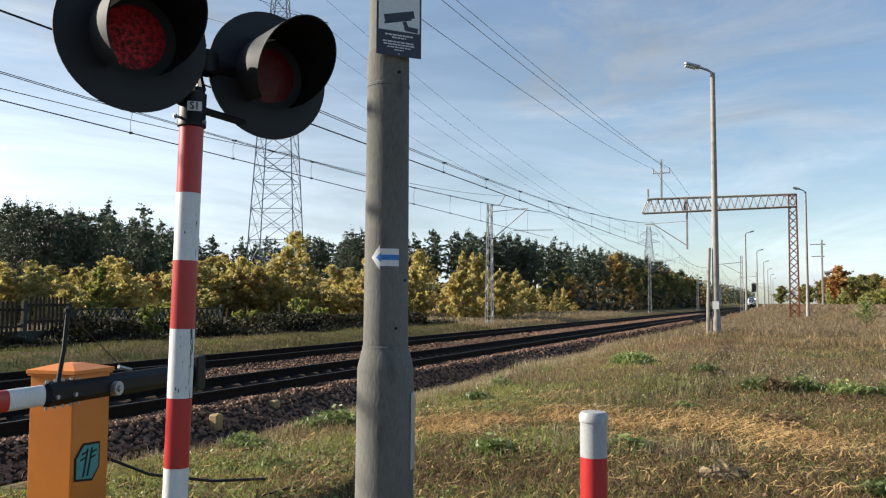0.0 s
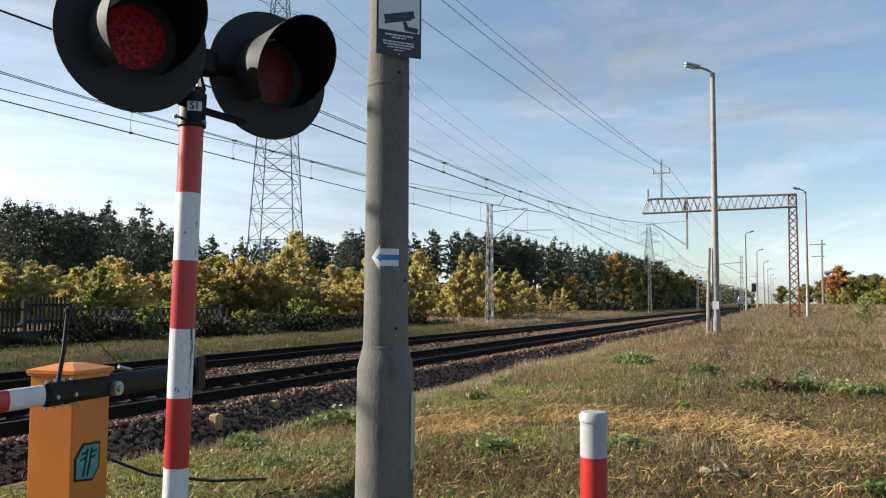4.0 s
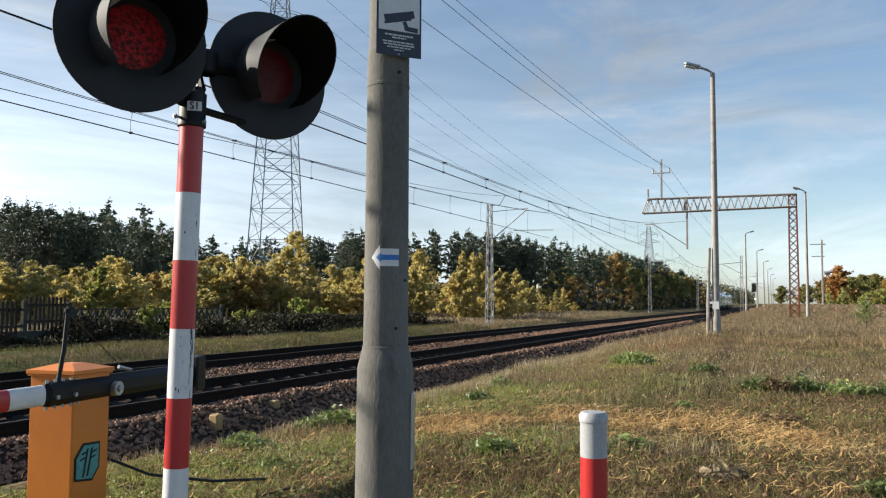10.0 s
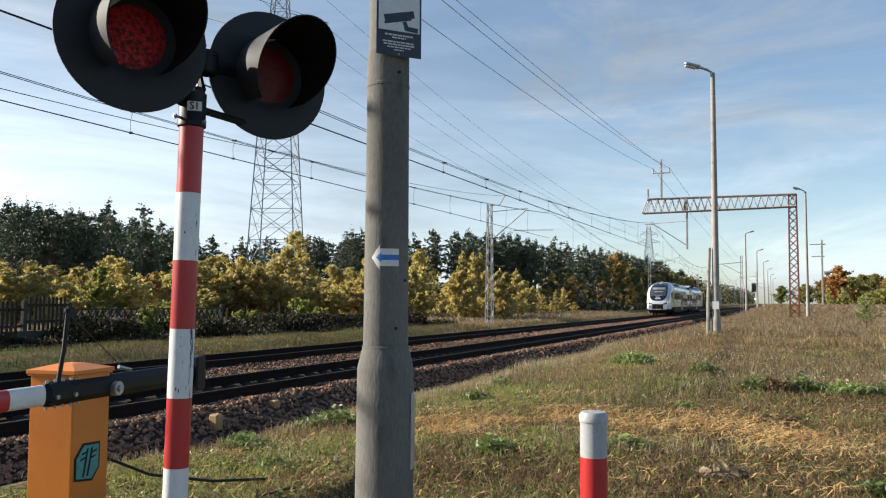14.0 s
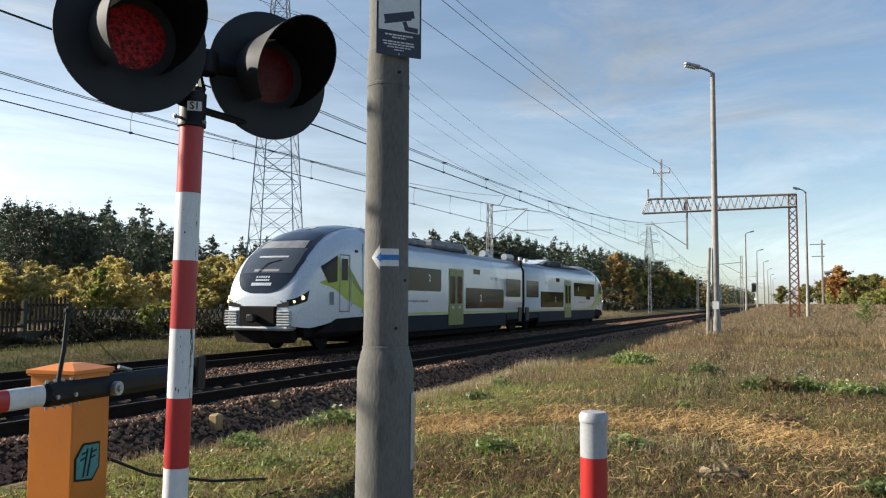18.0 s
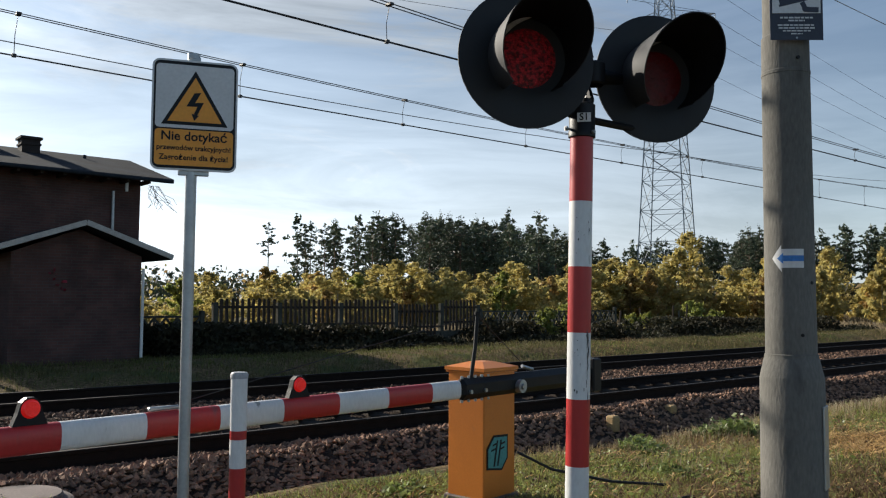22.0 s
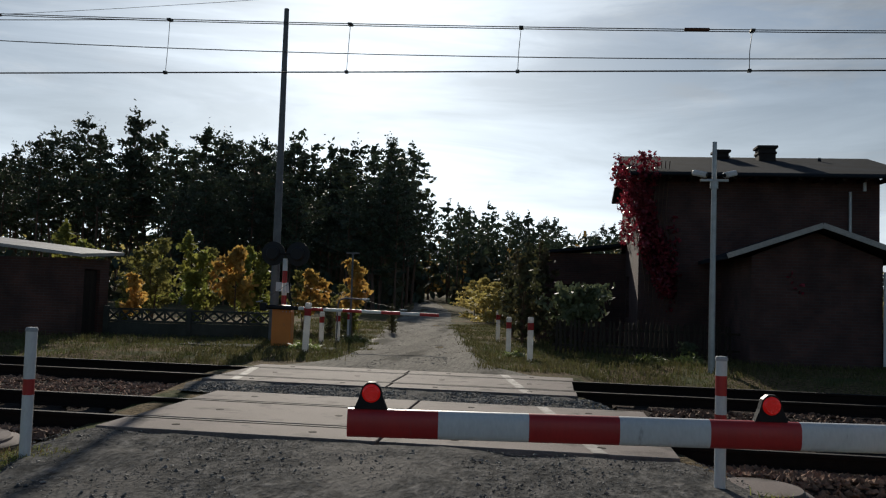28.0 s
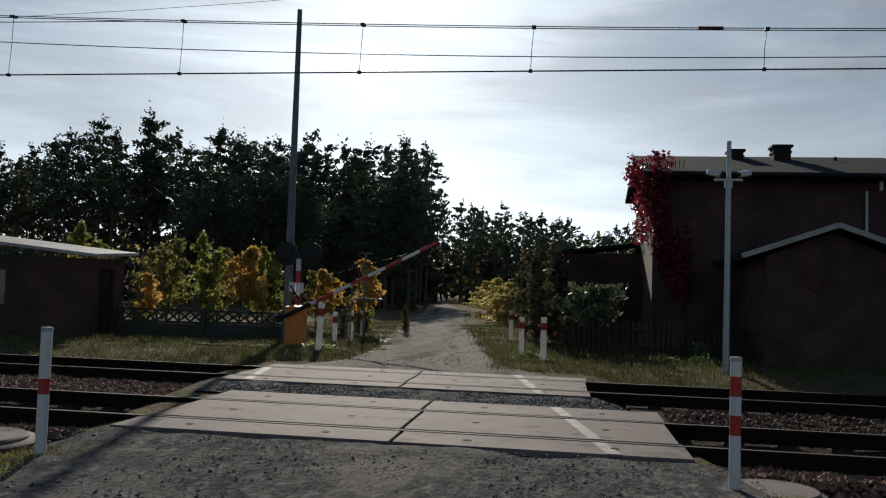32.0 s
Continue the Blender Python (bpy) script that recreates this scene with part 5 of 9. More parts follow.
for cx, cy, w, top in ((5.42, 28.0, 0.42, 6.34), (6.74, 27.6, 0.52, 6.42)):
    ch = part("chimney", Shape().box((cx, cy, (5.4 + top) / 2), (w, 0.55, top - 5.4), 0.01), M_chimney, house, "brick chimney with its shade in the colour")
    part("cap", Shape().box((cx, cy, top + 0.03), (w + 0.12, 0.67, 0.09), 0.015).box((cx, cy, top - 0.16), (w + 0.06, 0.61, 0.07), 0.01), M_chimney, ch)
part("roof_vent", Shape().tube((8.35, 27.4, 5.75), (8.35, 27.4, 6.12), 0.05, n=8), M_roof, house)
part("drainpipe", Shape().tube((8.52, HY0 - 0.06, 3.2), (8.52, HY0 - 0.06, 4.75), 0.045, n=8), M_galv, house, "pale drainpipe on the wall")
part("drainpipe", Shape().tube((8.83, HY0 - 0.3, 4.75), (8.83, HY0 - 0.3, 5.05), 0.05, n=8), M_white, house, "short white downpipe stub")
# gabled annex in front
AX0, AX1, AY0 = 4.95, 8.06, 21.5
s = Shape()
wall_with_holes(s, (AX0, AY0), (AX1, AY0), -0.3, 2.62, 0.3, [])
wall_with_holes(s, (AX1, AY0 + 0.3), (AX1, HY0), -0.3, 2.62, 0.3, [])
wall_with_holes(s, (AX0, HY0), (AX0, AY0 + 0.3), -0.3, 2.62, 0.3, [])
AMX = 6.50
s.convex([(AX0, AY0, 2.62), (AX1, AY0, 2.62), (AMX, AY0, 3.25), (AX0, AY0 + 0.3, 2.62), (AX1, AY0 + 0.3, 2.62), (AMX, AY0 + 0.3, 3.25)], [(0, 1, 2), (3, 4, 5), (0, 1, 4, 3), (1, 2, 5, 4), (0, 2, 5, 3)])
part("annex_wall", weld(s.data("annex_wall", [M_brick])), None, house, "brick gabled annex walls")
s = Shape()
slab_roof(s, [(4.28, AY0 - 0.5, 2.62), (AMX, AY0 - 0.5, 3.42), (AMX, HY0, 3.42), (4.28, HY0, 2.62)], 0.1)
slab_roof(s, [(AMX, AY0 - 0.5, 3.42), (8.68, AY0 - 0.5, 2.64), (8.68, HY0, 2.64), (AMX, HY0, 3.42)], 0.1)
part("annex_roof", s, M_roof, house, "low felt roof of the annex")
s = Shape()
for (xa, za), (xb, zb) in (((4.26, 2.585), (AMX, 3.385)), ((AMX, 3.385), (8.70, 2.605))):
    q = Vector((xb - xa, 0, zb - za))
    ang = math.degrees(math.atan2(zb - za, xb - xa))
    s.box(((xa + xb) / 2, AY0 - 0.52, (za + zb) / 2), (q.length, 0.03, 0.13), 0.004, 0, Matrix.Rotation(radians(-ang), 4, "Y"))
part("bargeboard", s, M_palewood, house, "pale weathered bargeboards")
part("drainpipe", Shape().tube((AX1 + 0.03, AY0 - 0.07, 0.0), (AX1 + 0.03, AY0 - 0.07, 2.3), 0.04, n=8), M_white, house, "white downpipe at the annex corner")
# low wing
WX0, WX1, WY0, WY1 = -0.55, 2.55, 29.6, 34.0
wing = thing("outbuilding", (0, 0, 0), "low dark brick outbuilding beside the house", "shed")
s = Shape()
wall_with_holes(s, (WX0, WY0), (WX1, WY0), -0.3, 3.0, 0.3, [(0.9, 1.7, 0.9, 1.9)])
wall_with_holes(s, (WX1, WY0 + 0.3), (WX1, WY1 - 0.3), -0.3, 3.0, 0.3, [])
wall_with_holes(s, (WX1, WY1), (WX0, WY1), -0.3, 3.0, 0.3, [])
wall_with_holes(s, (WX0, WY1 - 0.3), (WX0, WY0 + 0.3), -0.3, 3.0, 0.3, [])
part("wall", weld(s.data("wall", [M_brick])), None, wing, "brick walls")
s = Shape()
slab_roof(s, [(WX0 - 0.15, WY0 - 0.3, 3.02), (WX1 - 0.02, WY0 - 0.3, 3.38), (WX1 - 0.02, WY1, 3.5), (WX0 - 0.15, WY1, 3.1)], 0.1)
part("roof", s, M_roof, wing, "flat felt roof")
part("window", Shape().box((WX0 + 1.3, WY0 + 0.12, 1.4), (0.8, 0.03, 1.0)), M_oldglass, wing, "small dark window")

# brick hut with a lean-to roof
hut = thing("brick_hut", (0, 0, 0), "small red brick hut with lean-to sheet roof", "shed")
UX0, UX1, UY0, UY1 = -19.5, -13.45, 22.0, 23.7
s = Shape()
wall_with_holes(s, (UX0, UY0), (UX1, UY0), -0.3, 2.1, 0.28, [(2.4, 3.3, 0.7, 1.7)])
wall_with_holes(s, (UX1, UY0 + 0.28), (UX1, UY1 - 0.28), -0.3, 2.1, 0.28, [(0.07, 0.92, -0.3, 1.8)])
wall_with_holes(s, (UX1, UY1), (UX0, UY1), -0.3, 2.1, 0.28, [])
wall_with_holes(s, (UX0, UY1 - 0.28), (UX0, UY0 + 0.28), -0.3, 2.1, 0.28, [])
part("wall", weld(s.data("wall", [M_brick2])), None, hut, "red brick walls")
s = Shape()
slab_roof(s, [(UX0 - 0.3, UY0 - 0.35, 2.85), (UX1 + 0.3, UY0 - 0.35, 2.22), (UX1 + 0.3, UY1 + 0.3, 2.36), (UX0 - 0.3, UY1 + 0.3, 2.99)], 0.09)
part("roof", s, M_sheetroof, hut, "weathered pale lean-to sheet roof")
part("bricked_window", Shape().box((UX0 + 2.85, UY0 + 0.1, 1.2), (0.9, 0.12, 1.0)), M_palebrick, hut, "whitewashed bricked-up window")
part("door", Shape().box((UX1 - 0.12, UY0 + 0.775, 0.75), (0.05, 0.85, 2.05), 0.01), M_oldwood, hut, "dark plank door")


# ---- fences ----
def concrete_fence(points, top, label):
    """Precast fence: posts, a plain lower board and a pierced upper board in each bay."""
    fe = thing("concrete_fence", (0, 0, 0), label, "fence", "precast fences")
    for k in range(len(points) - 1):
        a, b = Vector((*points[k], 0)), Vector((*points[k + 1], 0))
        n = max(1, round((b - a).length / 2.1))
        ang = math.atan2((b - a).y, (b - a).x)
        rt = Matrix.Rotation(ang, 4, "Z")
        for i in range(n):
            p, q = a.lerp(b, i / n), a.lerp(b, (i + 1) / n)
            m, ln = (p + q) / 2, (q - p).length
            g = float(ground_z(m.x, m.y)) - 0.05
            part("post", Shape().box((0, 0, (top + 0.06 + g) / 2), (0.14, 0.14, top + 0.06 - g), 0.012), M_oldconc, fe, at=Matrix.Translation(p) @ rt)
            h = top - g
            low = h * 0.52
            part("lower_board", Shape().box((0, 0, g + low / 2), (ln - 0.12, 0.06, low - 0.01), 0.008), M_oldconc, fe, at=Matrix.Translation(m) @ rt)
            s = Shape()
            hh = h - low
            s.box((0, 0, g + low + 0.035), (ln - 0.12, 0.055, 0.07), 0.006)
            s.box((0, 0, top - 0.03), (ln - 0.12, 0.055, 0.06), 0.006)
            c = max(3, round(ln / 0.36))
            cw = (ln - 0.12) / c
            zc, dz = g + low + hh / 2, hh - 0.13
            for j in range(c):
                xc = -(ln - 0.12) / 2 + cw * (j + 0.5)
                dl = math.hypot(cw, dz)
                for sg in (-1, 1):
                    s.box((xc, 0, zc), (dl, 0.05, 0.055), 0, 0, Matrix.Rotation(sg * math.atan2(dz, cw), 4, "Y"))
                if j % 2:
                    s.box((xc - cw / 2, 0, zc), (0.05, 0.052, dz), 0)
            part("pierced_board", s, M_oldconc, fe, at=Matrix.Translation(m) @ rt)
    part("post", Shape().box((0, 0, top / 2), (0.14, 0.14, top + 0.3), 0.012), M_oldconc, fe, at=Matrix.Translation((*points[-1], 0)))
    return fe


concrete_fence([(8.3, 24.0), (10.9, 24.0)], 1.02, "old dark precast fence next to the house")
concrete_fence([(22.6, 24.0), (31.2, 24.0)], 1.14, "old dark precast fence with pierced panels")
concrete_fence([(-13.3, 23.4), (-8.3, 24.0)], 0.68, "low dark precast fence with pierced panels")

wf = thing("picket_fence", (0, 24.0, 0), "tall weathered wooden picket fence on low base", "fence")
bays = [11.35, 13.6, 16.0, 18.4, 20.6, 22.5]
random.seed(4)
picket_me = Shape().prism([(-0.05, 0), (0.05, 0), (0.05, 1.10), (0.03, 1.16), (-0.03, 1.16), (-0.05, 1.10)], 0.025).data("picket", [M_oldwood])
for i in range(5):
    x0, x1 = bays[i], bays[i + 1]
    top = (1.56, 1.55, 1.55, 1.40, 1.56)[i]
    part("post", Shape().box((x0, 0.06, 0.55), (0.16, 0.16, 1.75), 0.012), M_oldconc, wf, "dark fence post")
    for z in (top - 0.28, top - 0.85):
        part("rail", Shape().box(((x0 + x1) / 2, 0.03, z), (x1 - x0 - 0.12, 0.04, 0.08), 0.004), M_oldwood, wf)
    part("base_board", Shape().box(((x0 + x1) / 2, 0.05, 0.08), (x1 - x0 - 0.1, 0.06, 0.62), 0.01), M_oldconc, wf, "concrete base board")
    n = int((x1 - x0 - 0.2) / 0.182)
    for k in range(n):
        x = x0 + 0.19 + k * 0.182 + random.uniform(-0.012, 0.012)
        part("picket", picket_me, None, wf, at=pose(x, -0.01, top - 1.16 + random.uniform(-0.015, 0.01), 0, random.uniform(-1.2, 1.2), 0))
part("post", Shape().box((bays[-1], 0.06, 0.5), (0.16, 0.16, 1.75), 0.012), M_oldconc, wf, "dark fence post")
# garden fence by the house, in the shade of the bushes
gf = thing("picket_fence", (0, 22.6, 0), "low rough garden fence behind bushes", "fence")
gp_me = Shape().prism([(-0.035, 0), (0.035, 0), (0.035, 0.92), (0.0, 0.98), (-0.035, 0.92)], 0.02).data("picket", [M_oldwood])
for k in range(36):
    part("picket", gp_me, None, gf, at=pose(0.15 + k * 0.13, random.uniform(-0.01, 0.01), -0.15 + random.uniform(-0.03, 0.03), 0, random.uniform(-3, 3), 0))
for z in (0.15, 0.6):
    part("rail", Shape().box((2.5, 0.03, z), (4.9, 0.03, 0.06), 0.004), M_oldwood, gf)
# leaning old posts east of the fence
for x, y, h, tilt in ((33.5, 25.5, 1.3, 6), (36.0, 26.0, 1.4, -3), (38.6, 25.8, 1.5, 2), (37.4, 24.2, 1.6, 3)):
    ob = part("fence_post", Shape().box((0, 0, h / 2), (0.09, 0.09, h), 0.015), M_oldwood, None, at=pose(x, y, float(ground_z(x, y)) - 0.05, 0, tilt, 0))
    tagged(ob, "leaning grey wooden fence post", "post", "old fence posts")

# ---- camera mast, far signal, poles ----
cm = thing("camera_mast", (3.57, 19.13, -0.2), "slim galvanised mast with two surveillance cameras", "camera mast")
part("pole", Shape().lathe([(0.075, 0.0), (0.07, 1.5), (0.055, 4.5), (0.05, 5.26), (0.0, 5.27)], 16), M_galv, cm, "slim tapered steel pole")
part("bracket", Shape().box((0, -0.02, 4.38), (0.62, 0.06, 0.06), 0.01).lathe([(0.09, 4.2), (0.09, 4.36)], 14), M_galv, cm)
for k in (-1, 1):
    c = part("camera_unit", Shape().box((0, 0, 0), (0.16, 0.34, 0.13), 0.03), M_white, cm, "white bullet camera", pose(k * 0.33, -0.08, 4.52, 14, 0, k * -55))
    part("camera_lens", Shape().tube((0, -0.165, 0), (0, -0.185, 0), 0.045, n=14), M_black, c)
part("base_plate", Shape().box((0, 0, 0.02), (0.32, 0.32, 0.04), 0.006), M_galv, cm, "bolted base plate")

fs_at = (-7.45, 22.4, -0.15)
fsig = thing("level_crossing_signal", fs_at, "far crossing signal seen from behind, black discs", "crossing signal")
part("post", Shape().lathe([(0.07, 0.345 * k) for k in range(8)], 16, mis=[(k + 1) % 2 for k in range(7)]), [M_red, M_white], fsig, "red and white banded tubular post")
for k in (-1, 1):
    hd = part("signal_head", Shape().lathe([(0.0, -0.13), (0.16, -0.13), (0.19, -0.10), (0.19, -0.03), (0.34, -0.01), (0.34, 0.01), (0.0, 0.012)], 32), M_dull, fsig, "round black backing plate", Matrix.Translation((k * 0.36, 0, 2.55)) @ Matrix.Rotation(radians(-90), 4, "X"))
part("crossbar", Shape().tube((-0.42, 0, 2.55), (0.42, 0, 2.55), 0.035, n=10), M_black, fsig)
for x, z, w, h in ((-0.13, 1.62, 0.17, 0.26), (0.14, 1.60, 0.13, 0.28)):
    part("notice_plate", Shape().box((x, -0.09, z), (w, 0.01, h)), M_white, fsig, "small white notice plate")
for sx in (-9.1, -8.05, -7.0, -5.95):
    slab = part("foundation_slab", Shape().box((0, 0, 0), (0.92, 0.9, 0.14), 0.02), M_oldconc, None, at=pose(sx, 20.75, -0.15, 0, 0, 4))
    tagged(slab, "concrete foundation slab by the far barrier", "slab", "foundation slabs")
tall = thing("lighting_pole", (-8.0, 23.2, -0.2), "tall tapering dark grey pole beyond the crossing", "pole")
part("pole", Shape().lathe([(0.13, 0.0), (0.115, 3.0), (0.085, 7.5), (0.07, 9.9), (0.0, 9.92)], 20), M_poledark, tall, "tapered pole")
fp = thing("road_sign", (-6.2, 25.2, -0.15), "thin grey road sign seen from behind", "sign")
part("post", Shape().lathe([(0.03, 0.0), (0.03, 2.75)], 10), M_poledark, fp)
part("crosspiece", Shape().box((0, 0, 2.74), (0.42, 0.03, 0.05), 0.004), M_poledark, fp)
lampl = thing("hooked_lamp", (-6.2, 23.6, -0.15), "small hooked lamp arm over the far barrier", "lamp")
part("arm", Shape().path([(0, 0, 0), (0, 0, 1.15), (0.05, 0, 1.28), (0.2, 0, 1.34), (0.75, 0, 1.33)], 0.025, 8), M_poledark, lampl)
part("lamp_head", Shape().box((0.82, 0, 1.33), (0.22, 0.1, 0.06), 0.02), M_galv, lampl)


def lamp_post(x, y, h, z0, arm_turn, label, r=0.13):
    lp = thing("lamp_post", (x, y, z0), label, "lamp post", "platform lamp posts")
    part("pole", Shape().lathe([(r * 1.25, 0), (r * 1.2, 0.9), (r, 1.0), (r * 0.62, h)], 16), M_concrete2, lp, "slim concrete pole")
    t = Matrix.Rotation(radians(arm_turn), 4, "Z")
    part("arm", Shape().path([t @ Vector(p) for p in ((0, 0, h - 0.5), (0, 0, h), (0.2, 0, h + 0.12), (0.5, 0, h + 0.22))], 0.045, 8), M_galv, lp, "curved lamp arm")
    hd = part("lamp_head", Shape().box((0, 0, 0), (0.62, 0.24, 0.13), 0.05), M_galv, lp, "grey lamp head", t @ pose(0.72, 0, h + 0.28, 0, -14, 0))
    part("diffuser", Shape().box((0.05, 0, -0.075), (0.42, 0.19, 0.06), 0.025), M_white, hd, "white lamp bowl")
    return lp


lamp1 = lamp_post(30.9, 2.31, 9.75, 0.05, 110, "tall concrete lamp post with curved arm in the meadow")
part("notice_plate", Shape().box((-0.16, 0, 1.35), (0.01, 0.22, 0.28)), M_white, lamp1, "small pale notice plate")
part("side_pole", Shape().path([(-0.1, 0.28, 0.0), (-0.1, 0.26, 1.6), (-0.06, 0.2, 3.4)], 0.06, 8), M_concrete2, lamp1, "thin prop pole beside the post")
lamp_post(72, -1.58, 10.2, 0.25, 110, "tall concrete lamp post behind the gantry", 0.12)
for x, y in ((104, 4.35), (140, 4.2), (178, 4.1), (218, 4.1), (260, 4.1), (305, 4.1)):
    lamp_post(x, y, 9.6, 0.1, -70, "distant concrete platform lamp post", 0.12)
# ---- overhead line ----
def lattice(s, p0, p1, w0, w1, n, chord=0.05, brace=0.03, up=None):
    """Square lattice from p0 to p1 with widths w0, w1 and n braced bays."""
    p0, p1 = Vector(p0), Vector(p1)
    d = (p1 - p0).normalized()
    a = (up or (Vector((1, 0, 0)) if abs(d.z) > 0.7 else Vector((0, 0, 1))))
    a = (a - d * a.dot(d)).normalized()
    b = d.cross(a)
    rings = []
    for i in range(n + 1):
        t = i / n
        c, w = p0.lerp(p1, t), (w0 + (w1 - w0) * t) / 2
        rings.append([c + a * w + b * w, c - a * w + b * w, c - a * w - b * w, c + a * w - b * w])
    for k in range(4):
        s.tube(rings[0][k], rings[-1][k], chord, n=4, caps=False)
    for i in range(n):
        for k in range(4):
            j = (k + 1) % 4
            if (i + k) % 2:
                s.tube(rings[i][k], rings[i + 1][j], brace, n=3, caps=False)
            else:
                s.tube(rings[i][j], rings[i + 1][k], brace, n=3, caps=False)
    return s


def line_mast(x, y, z0, reach, label, h=8.1):
    m = thing("catenary_mast", (x, y, z0), label, "catenary mast", "catenary masts")
    s = lattice(Shape(), (0, 0, 0), (0, 0, h), 0.42, 0.26, 14, 0.035, 0.018)
    part("mast", s, M_mastgrey, m, "slender grey lattice mast")
    part("foundation", Shape().box((0, 0, 0.0), (0.7, 0.7, 0.3), 0.03), M_concrete2, m)
    c = Shape()
    c.tube((0, -0.15, 5.75), (0.2, reach * 0.62, h - 0.35), 0.035, n=6)
    c.tube((0, -0.15, h - 0.5), (0.2, reach * 0.62, h - 0.35), 0.025, n=6)
    c.path([(0, 0, h - 0.1), (0.1, reach * 0.16, h - 0.05), (0.2, reach * 0.24, h + 0.55), (0.2, reach * 0.29, h + 0.60)], 0.03, 6)
    c.tube((0.15, reach * 0.38, 6.35), (0.3, reach * 1.02, 6.32), 0.025, n=6)
    part("cantilever", c, M_mastgrey, m, "tubular cantilever arm")
    ins = Shape()
    for k in range(4):
        ins.lathe([(0.03, 0), (0.08, 0.02), (0.03, 0.05)], 10, (0.0, -0.25 - 0.09 * k, 5.8 + 0.03 * k))
    part("insulator", ins, M_insul, m, "brown ribbed insulator")
    return m


for x in (50.7, 119.0, 187.5, 256.0, 325.0, -38.0):
    line_mast(x, 17.8, -0.25, -4.1, "grey lattice catenary mast beyond the far track")
for x in (129.0, 197.0, 265.0, 335.0):
    m = thing("catenary_mast", (x, 6.0, -0.1), "plain grey catenary mast beside the near track", "catenary mast", "catenary masts")
    part("mast", lattice(Shape(), (0, 0, 0), (0, 0, 8.6), 0.4, 0.26, 12, 0.04, 0.02), M_mastgrey, m, "grey lattice mast")
    part("cantilever", Shape().tube((0, 0, 7.6), (0, 3.4, 7.3), 0.05, n=6).tube((0, 0, 5.9), (0, 2.6, 7.3), 0.04, n=6), M_mastgrey, m)

# gantry over the near track
gan = thing("gantry", (64, 0, 0), "rusty lattice gantry leg with grey trussed beam", "gantry")
leg = lattice(Shape(), (0, -0.55, 0.1), (0, -0.55, 9.3), 0.62, 0.50, 17, 0.075, 0.042)
part("leg", leg, M_rustmast, gan, "red-oxide lattice leg")
part("foundation", Shape().box((0, -0.55, 0.15), (1.0, 1.0, 0.5), 0.04), M_concrete2, gan)
part("cabinet", Shape().box((0, -0.55, 2.2), (0.55, 0.7, 0.28), 0.02), M_white, gan, "pale plate on the leg")
beam = Shape()
for x in (-0.3, 0.3):
    beam.tube((x, -0.8, 9.30), (x, 9.6, 9.38), 0.055, n=4)
    beam.tube((x, -0.8, 8.42), (x, 10.05, 8.30), 0.055, n=4)
    beam.tube((x, 9.6, 9.38), (x, 10.05, 8.30), 0.045, n=4)
    n = 20
    for i in range(n):
        y0, y1 = -0.8 + 10.5 * i / n, -0.8 + 10.5 * (i + 1) / n
        ymid = (y0 + y1) / 2
        beam.tube((x, y0, 8.40), (x, ymid, 9.34), 0.03, n=3, caps=False)
        beam.tube((x, ymid, 9.34), (x, y1, 8.40), 0.03, n=3, caps=False)
for i in range(11):
    y = -0.8 + 1.05 * i
    beam.tube((-0.3, y, 8.38), (0.3, y, 8.38), 0.03, n=3)
    beam.tube((-0.3, y, 9.32), (0.3, y, 9.32), 0.03, n=3)
part("beam", beam, M_beam, gan, "grey trussed beam")
part("drop_post", Shape().box((0, 6.78, 6.9), (0.14, 0.14, 2.8), 0.01).box((0, 6.85, 8.9), (0.2, 0.3, 1.1), 0.01), M_beam, gan, "drop post below the beam")
part("cantilever", Shape().tube((0, 6.78, 5.75), (0, 9.2, 7.42), 0.04, n=6).tube((0, 9.2, 7.42), (0, 9.85, 7.43), 0.035, n=6).tube((0, 6.78, 7.6), (0, 9.9, 7.46), 0.018, n=5), M_beam, gan, "cantilever arm under the beam")
feeder = Shape().box((0, 8.62, 10.9), (0.12, 0.14, 3.0), 0.01).box((0, 8.62, 11.35), (0.08, 1.3, 0.08), 0.01)
for dy in (-0.6, 0.6):
    feeder.lathe([(0.05, 0), (0.05, 0.32), (0.0, 0.33)], 8, (0, 8.62 + dy, 11.4))
part("feeder_post", feeder, M_mastgrey, gan, "short post with crossarm on the beam")
part("end_post", Shape().box((0, 9.62, 9.7), (0.12, 0.12, 0.9), 0.01), M_beam, gan)

# wires
def sag_wire(a, b, low, r, n=22):
    a, b = Vector(a), Vector(b)
    return [a.lerp(b, i / n) - Vector((0, 0, 4 * low * (i / n) * (1 - i / n))) for i in range(n + 1)]


line_far = thing("overhead_line", (0, 0, 0), "contact and carrier wires over the far track", "overhead line", "overhead lines")
line_near = thing("overhead_line", (0, 0, 0), "contact and carrier wires over the near track", "overhead line", "overhead lines")


def carrier(x, low_x, low_z, k):
    return low_z + k * (x - low_x) ** 2


